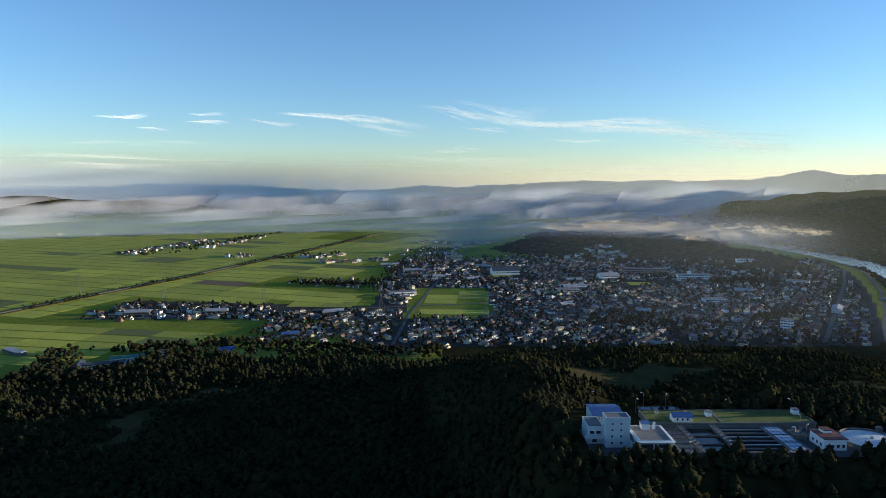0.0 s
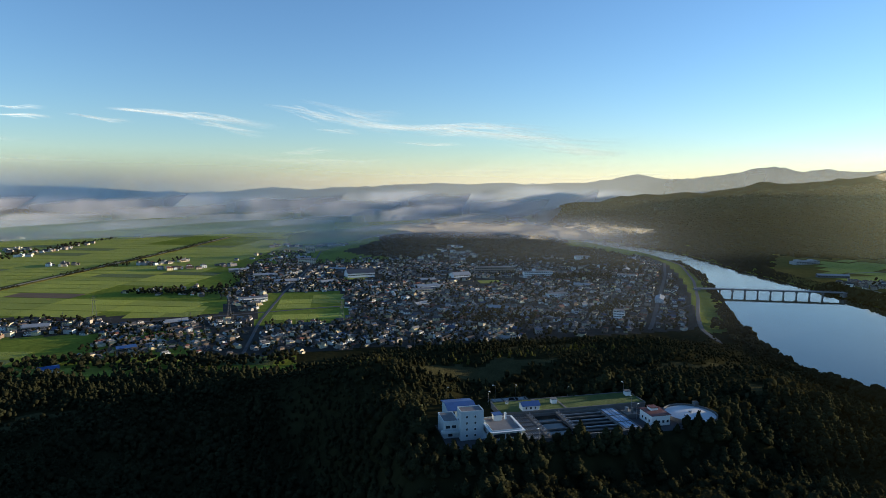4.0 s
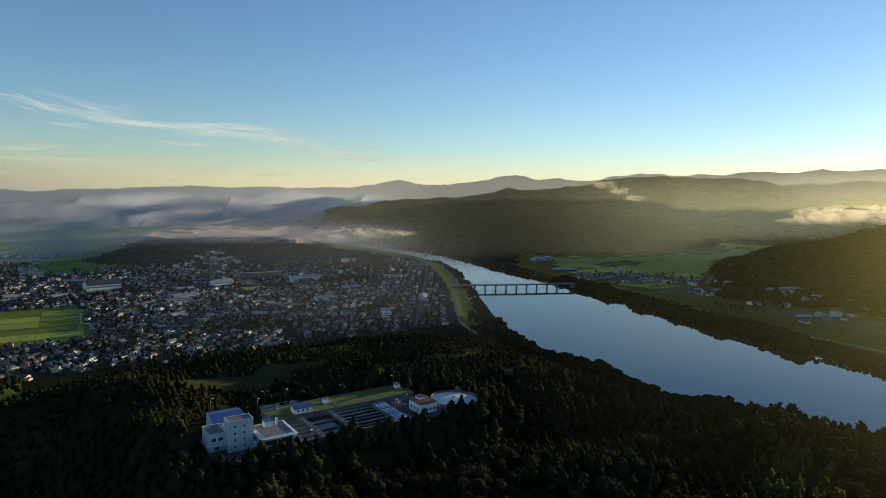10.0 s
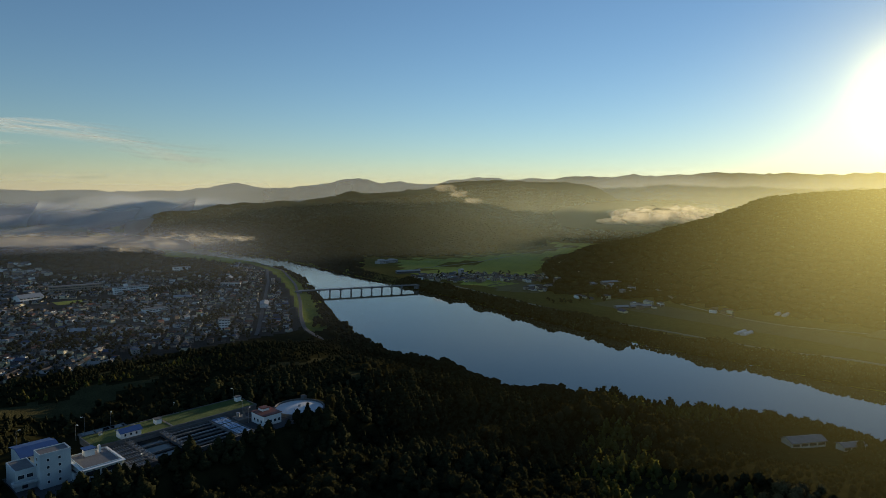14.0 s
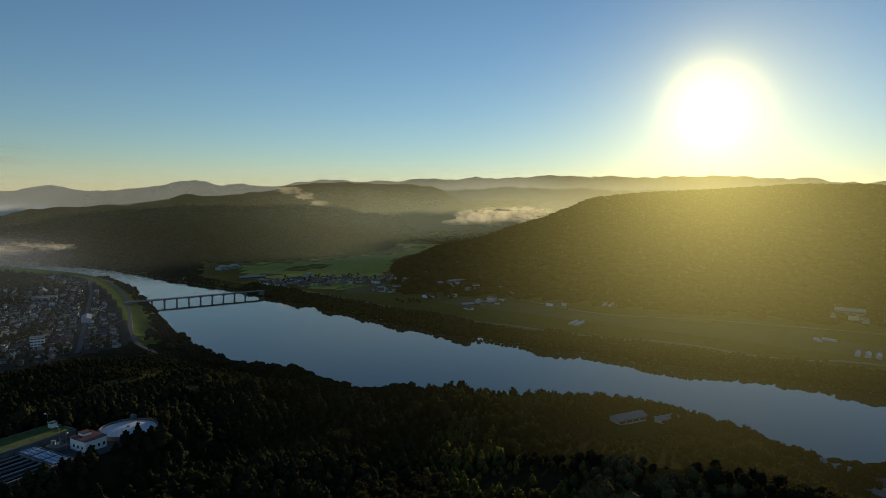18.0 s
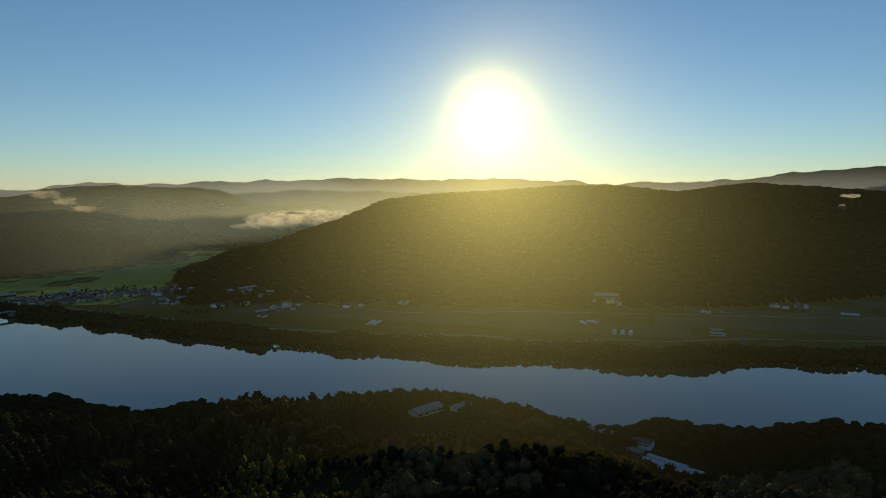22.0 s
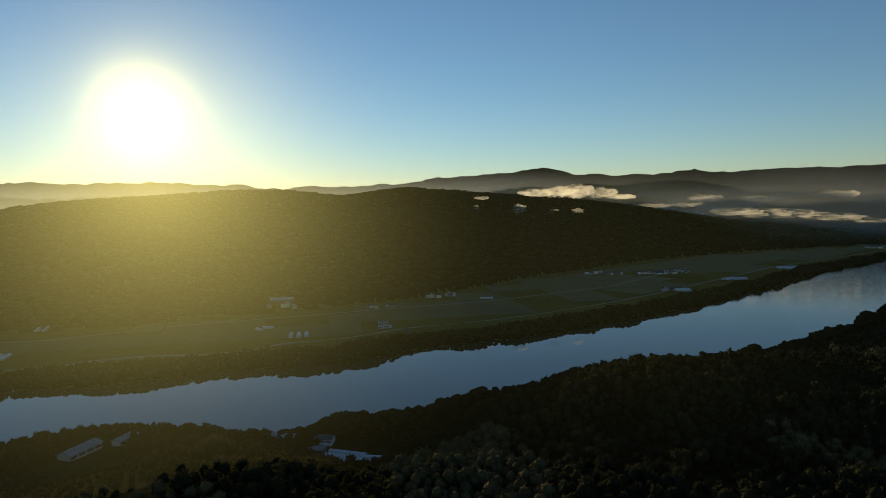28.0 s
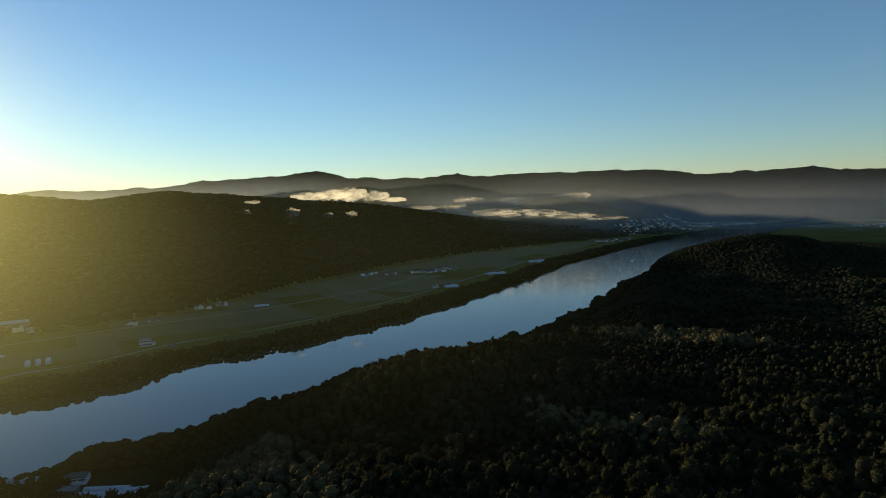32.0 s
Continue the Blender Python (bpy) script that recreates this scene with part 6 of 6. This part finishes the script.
# ---- morning mist, fog banks, clouds and the sun's glow ----
def vapour(name, color, density, size, stretch=(1, 1, 1), low=0.35, high=0.7, top=None, back=0.6, detail=5.0, lobe=(), relief=0.0, toward_sun=False):
    """Thin water droplets: partly clear, the rest scattering light forward and back; its thickness follows noise and the mesh's own 'thick' values."""
    m = bpy.data.materials.new(name)
    m.use_nodes = True
    n, l = m.node_tree.nodes, m.node_tree.links
    n.remove(n["Principled BSDF"])
    out = n["Material Output"]
    geo, mp, nz = n.new("ShaderNodeNewGeometry"), n.new("ShaderNodeMapping"), n.new("ShaderNodeTexNoise")
    mp.inputs["Scale"].default_value = [s / size for s in stretch]
    nz.inputs["Scale"].default_value, nz.inputs["Detail"].default_value, nz.inputs["Roughness"].default_value = 1.0, detail, 0.6
    l.new(geo.outputs["Position"], mp.inputs["Vector"]), l.new(mp.outputs["Vector"], nz.inputs["Vector"])
    rg = n.new("ShaderNodeMapRange")
    rg.interpolation_type = "SMOOTHSTEP"
    rg.inputs["From Min"].default_value, rg.inputs["From Max"].default_value = low, high
    rg.inputs["To Max"].default_value = density
    l.new(nz.outputs["Fac"], rg.inputs["Value"])
    at, mul = n.new("ShaderNodeAttribute"), n.new("ShaderNodeMath")
    at.attribute_name, mul.operation = "thick", "MULTIPLY"
    mul.use_clamp = True
    l.new(rg.outputs["Result"], mul.inputs[0]), l.new(at.outputs["Fac"], mul.inputs[1])
    clear, fwd, bck, mixs, mixa = n.new("ShaderNodeBsdfTransparent"), n.new("ShaderNodeBsdfTranslucent"), n.new("ShaderNodeBsdfDiffuse"), n.new("ShaderNodeMixShader"), n.new("ShaderNodeMixShader")
    fwd.inputs["Color"].default_value, bck.inputs["Color"].default_value = (*color, 1), (*color, 1)
    mixs.inputs[0].default_value = 1 - back
    first = fwd
    if lobe:
        for rough, ior, share in lobe:
            ref, mixf = n.new("ShaderNodeBsdfRefraction"), n.new("ShaderNodeMixShader")
            ref.inputs["Color"].default_value, ref.inputs["Roughness"].default_value, ref.inputs["IOR"].default_value = (*color, 1), rough, ior
            mixf.inputs[0].default_value = share
            l.new(first.outputs[0], mixf.inputs[1]), l.new(ref.outputs[0], mixf.inputs[2])
            first = mixf
    if relief:
        bp = n.new("ShaderNodeBump")
        bp.inputs["Strength"].default_value, bp.inputs["Distance"].default_value = 1.0, relief
        l.new(nz.outputs["Fac"], bp.inputs["Height"])
        l.new(bp.outputs["Normal"], bck.inputs["Normal"]), l.new(bp.outputs["Normal"], fwd.inputs["Normal"])
    if toward_sun:
        way = n.new("ShaderNodeCombineXYZ")
        for k in range(3):
            way.inputs[k].default_value = sun_way[k]
        away = n.new("ShaderNodeCombineXYZ")
        for k in range(3):
            away.inputs[k].default_value = -sun_way[k]
        l.new(way.outputs[0], bck.inputs["Normal"]), l.new(away.outputs[0], fwd.inputs["Normal"])
    l.new(first.outputs[0], mixs.inputs[1]), l.new(bck.outputs[0], mixs.inputs[2])
    l.new(mul.outputs[0], mixa.inputs[0]), l.new(clear.outputs[0], mixa.inputs[1]), l.new(mixs.outputs[0], mixa.inputs[2])
    l.new(mixa.outputs[0], out.inputs["Surface"])
    return m


def with_thick(me, values):
    a = me.attributes.new("thick", "FLOAT", "POINT")
    a.data.foreach_set("value", np.asarray(values, np.float32))
    return me


def grid_mesh(name, X, Y, Z, thick, mat):
    r, c = X.shape
    i, j = np.meshgrid(np.arange(c - 1), np.arange(r - 1))
    a = (j * c + i).ravel()
    F = np.stack([a, a + 1, a + c + 1, a + c], -1)
    F = F[thick.ravel()[F].max(1) > 0.0008]
    me = mesh_from(name, np.stack([X, Y, Z], -1).reshape(-1, 3), F, mat)
    return with_thick(me, thick.ravel())


M_FOG = vapour("fog", (0.60, 0.61, 0.69), 1.0, 420, (0.7, 0.7, 5.0), 0.0, 0.40, back=0.4, detail=4.0)
M_WISP = vapour("wisps", (1.0, 0.95, 0.80), 1.0, 75, (0.8, 0.8, 1.5), 0.16, 0.74, back=0.6, detail=4.0, toward_sun=True)
M_CIRRUS = vapour("cirrus", (0.90, 0.96, 1.0), 0.78, 520, (0.33, 0.33, 26.0), 0.30, 0.78, detail=8.0, back=0.5, toward_sun=True)
# materials of the sheets that stand in for haze, each tint set in
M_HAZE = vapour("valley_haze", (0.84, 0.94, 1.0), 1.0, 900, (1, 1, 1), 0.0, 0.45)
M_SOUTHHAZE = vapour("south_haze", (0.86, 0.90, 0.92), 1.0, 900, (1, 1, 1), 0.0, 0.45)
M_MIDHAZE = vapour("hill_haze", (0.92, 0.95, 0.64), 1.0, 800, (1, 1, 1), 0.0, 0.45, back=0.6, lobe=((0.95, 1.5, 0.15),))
# yellow tint and forward lobes make the sun's glow and its veil
M_SUNVEIL = vapour("sun_glow_veil", (0.96, 0.94, 0.40), 1.0, 700, (1, 1, 1), 0.0, 0.5, back=0.9, lobe=((0.95, 1.5, 0.20), (0.65, 1.35, 0.045), (0.42, 1.3, 0.042)))


def fold(v):
    """Long slow rises and quick returns, one a unit."""
    f = v - np.floor(v)
    return np.where(f < 0.9, f / 0.9, (1 - f) / 0.1)


def fog_bank():
    """Ground fog over the plain: rolling swathes one behind the other."""
    bank = tagged(new("fog_bank"), "low white fog bank lying over the plain", "fog", kind="stuff")
    deg = np.arange(-80, 46, 0.25)
    for k in range(6):
        d0 = 2520 + 360 * k
        top = 30 + 20 * k if k else 26
        lev = np.linspace(0, 1, 14)
        A, L = np.meshgrid(np.radians(deg), lev)
        g = np.degrees(A)
        phase = (g / 15.0 + 0.37 * k) % 1.0
        lift = fold(phase)
        D = d0 + 260 * (fbm(g * 18, 0 * g + 40 * k, 260, 60 + k) - 0.5) + (1 - L) * 120 + ((480 + 560 * smooth(-5, 25, g)) * (lift - 0.5)) + 40 * (fbm(g * 48 + 700 * k, L * 70, 150, 80 + k) - 0.5)
        crest = top * (1 + 0.38 * smooth(-6, 12, g)) * (0.72 + 0.56 * fbm(g * 30, 0 * g + 90 * k, 120, 70 + k, 4))
        X, Y, Z = D * np.sin(A), D * np.cos(A), crest * L - 4
        start = smooth(46, 33, g) if k > 2 else smooth(22 + 4 * k, 10 + 4 * k, g)
        gap = smooth(0.25, 0.45, fbm(g * 22, 0 * g + 13 * k, 200, 90 + k)) if k == 0 else smooth(-31, -18, g) if k in (1, 3) else 1.0
        t = smooth(1.0, 0.72, L) * smooth(0, 0.15, L) * start * smooth(-80, -66, g) * gap * (0.7 if k < 2 else 0.9) * smooth(0, 0.35, phase) * smooth(0.9, 0.5, phase)
        ob = new("fog_swathe", grid_mesh("fog_swathe", X, Y, Z, t, M_FOG))
        ob.parent = bank


fog_bank()


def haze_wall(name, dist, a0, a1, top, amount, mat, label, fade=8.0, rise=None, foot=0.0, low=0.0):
    """An upright see-through sheet that stands in for haze in the air."""
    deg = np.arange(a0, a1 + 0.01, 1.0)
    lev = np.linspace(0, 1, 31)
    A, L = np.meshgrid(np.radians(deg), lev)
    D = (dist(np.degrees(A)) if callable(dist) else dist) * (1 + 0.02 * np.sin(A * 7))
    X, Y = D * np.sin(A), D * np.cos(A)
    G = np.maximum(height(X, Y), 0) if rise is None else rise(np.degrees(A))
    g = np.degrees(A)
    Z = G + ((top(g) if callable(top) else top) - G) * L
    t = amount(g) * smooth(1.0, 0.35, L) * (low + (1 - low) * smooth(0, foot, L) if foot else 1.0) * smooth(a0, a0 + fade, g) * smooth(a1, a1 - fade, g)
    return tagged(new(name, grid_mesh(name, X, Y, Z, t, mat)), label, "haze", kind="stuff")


# haze put into translucent sheets, hung between the ranges to veil what lies behind
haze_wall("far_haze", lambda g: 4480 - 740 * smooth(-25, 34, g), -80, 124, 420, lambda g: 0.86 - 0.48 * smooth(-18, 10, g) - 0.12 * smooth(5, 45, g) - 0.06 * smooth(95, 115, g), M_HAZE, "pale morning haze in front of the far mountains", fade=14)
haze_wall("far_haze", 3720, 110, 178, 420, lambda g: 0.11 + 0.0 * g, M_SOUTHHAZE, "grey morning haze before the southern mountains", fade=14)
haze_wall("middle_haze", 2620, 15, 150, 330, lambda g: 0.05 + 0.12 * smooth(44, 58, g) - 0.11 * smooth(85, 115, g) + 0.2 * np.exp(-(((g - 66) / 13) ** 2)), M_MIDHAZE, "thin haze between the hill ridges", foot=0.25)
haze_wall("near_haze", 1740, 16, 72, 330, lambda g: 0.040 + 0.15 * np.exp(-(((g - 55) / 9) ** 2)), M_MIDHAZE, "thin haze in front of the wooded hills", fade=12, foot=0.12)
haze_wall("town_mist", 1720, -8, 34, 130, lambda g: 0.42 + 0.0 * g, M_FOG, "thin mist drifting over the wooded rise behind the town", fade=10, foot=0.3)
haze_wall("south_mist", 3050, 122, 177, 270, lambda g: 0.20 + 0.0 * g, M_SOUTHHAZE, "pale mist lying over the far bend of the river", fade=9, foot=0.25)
# two added sheets, densest at the sun's bearing, veil sky and ridge with glow
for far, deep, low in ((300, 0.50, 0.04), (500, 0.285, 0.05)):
    haze_wall("valley_haze", far, 36, 152, lambda g: 195 + far * (0.19 + 0.22 * np.exp(-(((g - 86) / 20) ** 2))), lambda g: 0.6 * (0.020 + 0.022 * smooth(56, 80, g) - 0.023 * smooth(91, 114, g) + 0.080 * np.exp(-(((g - 85) / 13) ** 2))), M_SUNVEIL,
              "sheet thickened toward the sun for its glow over the river", fade=26, foot=0.62, low=low, rise=lambda g: 195 - far * (deep - 0.04 * smooth(122, 140, g)))
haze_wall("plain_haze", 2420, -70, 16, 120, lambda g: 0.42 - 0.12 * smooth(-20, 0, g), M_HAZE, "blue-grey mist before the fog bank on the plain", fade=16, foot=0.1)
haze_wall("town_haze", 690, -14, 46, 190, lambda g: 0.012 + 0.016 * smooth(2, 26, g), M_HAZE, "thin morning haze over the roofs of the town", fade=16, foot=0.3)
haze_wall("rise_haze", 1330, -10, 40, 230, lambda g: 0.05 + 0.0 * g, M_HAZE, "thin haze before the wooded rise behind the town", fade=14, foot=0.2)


def puff(x, y, z, wide, tall, seed, bank):
    """A torn scrap of cloud: a lumpy shell open at the back."""
    a = math.atan2(x, y)
    ta, ra = (math.cos(a), -math.sin(a)), (math.sin(a), math.cos(a))
    nu, nv = 36, 16
    u, v = np.meshgrid(np.linspace(math.pi, 2 * math.pi, nu), np.linspace(0.02, math.pi - 0.02, nv))
    cx, cy, cz = np.cos(u) * np.sin(v), np.sin(u) * np.sin(v), np.cos(v)
    rr = (0.7 + 0.6 * value_noise(u * 2.1 + seed, v * 3.0, 0.8, seed) * np.minimum(1, 3 * np.minimum(u, 2 * math.pi - u) / math.pi + 0.35))
    ob = new("cloud_scrap", grid_mesh("cloud_scrap", x + wide * rr * (cx * ta[0] + 0.35 * cy * ra[0]), y + wide * rr * (cx * ta[1] + 0.35 * cy * ra[1]), z + tall * rr * cz, 0.75 * (0.3 if math.degrees(a) < 40 else 0.35 if math.degrees(a) < 60 else 0.75 if 60 < math.degrees(a) < 72 else 0.5 if math.hypot(x, y) < 1850 else 0.45 if math.degrees(a) > 126 else 0.8) * smooth(0.0, 0.75, -cy), M_WISP))
    ob.parent = bank


def polar(azd, dist, el):
    a = radians(azd)
    return dist * math.sin(a), dist * math.cos(a), 195 + dist * math.tan(radians(el))


scraps = tagged(new("cloud_scraps"), "small torn clouds drifting along the hill sides", "clouds", kind="stuff")
PUFFS = [(63.3, 2450, -2.0, 70, 14), (65, 2450, -1.6, 95, 32), (66.5, 2450, -1.5, 105, 36), (68.3, 2450, -1.35, 105, 36), (70.3, 2450, -1.2, 85, 26), (48.4, 2600, 0.7, 50, 16), (49.6, 2600, 0.2, 40, 14), (50.9, 2600, -0.4, 40, 12), (56.5, 2900, -1.0, 90, 8),
         (117.8, 2330, 0.75, 70, 16), (119.6, 2330, 0.85, 75, 20), (121.3, 2330, 0.85, 75, 24), (123.2, 2360, 0.7, 70, 18), (125, 2400, 0.3, 60, 10), (116.1, 1640, -0.62, 22, 12), (119.2, 1640, -0.9, 16, 6),
         (121.3, 1660, -0.9, 16, 8), (112.8, 1760, 0.4, 23, 5), (112.3, 1600, -0.45, 9, 6), (131.9, 3100, 0.05, 90, 16), (130.4, 3000, -0.5, 80, 12), (127.8, 2900, -0.5, 70, 10), (136.1, 3200, -0.05, 100, 14), (141.1, 3200, 0.15, 100, 20), (134.4, 2520, -1.1, 110, 14), (136.2, 2520, -1.2, 100, 16),
         (138.4, 2500, -1.3, 105, 15), (140.8, 2480, -1.55, 110, 13), (143.4, 2450, -1.8, 100, 10), (148.2, 3300, -2.1, 150, 12), (22.5, 1850, -4.4, 70, 18), (24.5, 1850, -4.1, 80, 24), (26.6, 1850, -4.0, 90, 26),
         (28.6, 1880, -3.9, 80, 20), (30.5, 1900, -3.9, 50, 10), (19.4, 1850, -3.7, 100, 16), (16, 1850, -3.7, 120, 18), (12, 1900, -3.9, 120, 14), (32.1, 2400, -2.0, 30, 7)]
for i, (azd, dist, el, wide, tall) in enumerate(PUFFS):
    x, y, z = polar(azd, dist, el)
    puff(x, y, z, wide, tall, 300 + i, scraps)


def cirrus():
    """High streaks of ice cloud far away in the north: bearing and height at both ends, thickness, density."""
    sheet = tagged(new("cirrus_clouds"), "thin white streaks of high cloud", "clouds", kind="stuff")
    rng = np.random.RandomState(77)
    rows = [(-2.5, 6.62, 4.8, 5.24, 0.51, 0.9),
            (-1.2, 6.53, 8.8, 4.81, 0.46, 0.7),
            (0.8, 6.73, 9.8, 5.86, 0.82, 0.45),
            (3.8, 5.93, 11.2, 4.48, 0.61, 0.7),
            (5.8, 5.23, 16.9, 4.47, 0.72, 0.8),
            (10.7, 5.17, 24.4, 4.43, 0.82, 0.7),
            (10.3, 4.40, 24.4, 3.62, 0.72, 0.65),
            (15.5, 4.21, 30.0, 3.44, 1.33, 0.6),
            (19.2, 3.29, 30.0, 2.49, 0.92, 0.35),
            (8.8, 3.59, 15.6, 3.35, 0.26, 0.6),
            (1.8, 4.72, 5.8, 4.15, 0.41, 0.6),
            (-14.4, 5.86, -7.2, 5.32, 0.46, 0.9),
            (-12.1, 5.53, -1.2, 4.87, 0.61, 0.9),
            (-8.2, 4.82, -2.2, 4.18, 0.51, 0.7),
            (-17.3, 5.12, -12.6, 4.85, 0.31, 0.9),
            (-28.5, 4.98, -24.3, 5.30, 0.31, 0.6),
            (-21.5, 5.50, -18.4, 5.46, 0.26, 0.7),
            (-21.9, 4.93, -18.1, 4.87, 0.26, 0.8),
            (-25.7, 4.26, -23.0, 4.12, 0.20, 0.6),
            (-34.7, 1.85, -14.1, 1.84, 0.51, 0.28),
            (-34.7, 1.15, -17.8, 1.04, 0.61, 0.25),
            (-7.2, 2.22, 10.8, 1.70, 0.61, 0.25),
            (-1.7, 2.59, 3.8, 2.68, 0.41, 0.4),
            (5.9, 0.98, 32.3, 1.16, 0.92, 0.2),
            (-31.1, 2.99, -17.8, 3.09, 0.51, 0.15)]
    for k, (a0, e0, a1, e1, w, amt) in enumerate(rows):
        for sub in range(3):
            u, lev = np.meshgrid(np.linspace(-0.06, 1.06, 40), np.linspace(-1, 1, 9))
            if sub:
                q = rng.rand(4)
                cut = (a1 - a0) * 0.35
                f0, f1 = cut * q[0], cut * q[1]
                u0, rise = (a0 + f0, a1 - f1), (q[2] - 0.5) * 1.7 * w
            else:
                u0, rise = (a0, a1), 0.0
            thin = w * (0.55 if sub else 1.1)
            A = np.radians(u0[0] + (u0[1] - u0[0]) * u)
            D = 4700.0 - (200 + 75 * (a1 - a0)) * (1 - u) * 0.9 + 3 * k + 0.6 * sub
            wob = 0.25 * w * np.sin(u * 5 + k) + 0.2 * w * (value_noise(u * 6 + k, 0 * u, 1.0, 40 + k) - 0.5)
            el = e0 + (e1 - e0) * u + rise * (0.3 + 0.7 * u) + wob + thin * (0.2 + 0.35 * u) * lev
            Z = 198 + D * np.tan(np.radians(el))
            t = amt * (0.62 if sub else 0.8) * (1 - lev * lev) * smooth(-0.06, 0.25, u) * smooth(1.06, 0.6, u)
            ob = new("cirrus_streak", grid_mesh("cirrus_streak", D * np.sin(A), D * np.cos(A), Z, t, M_CIRRUS))
            ob.parent = sheet


cirrus()
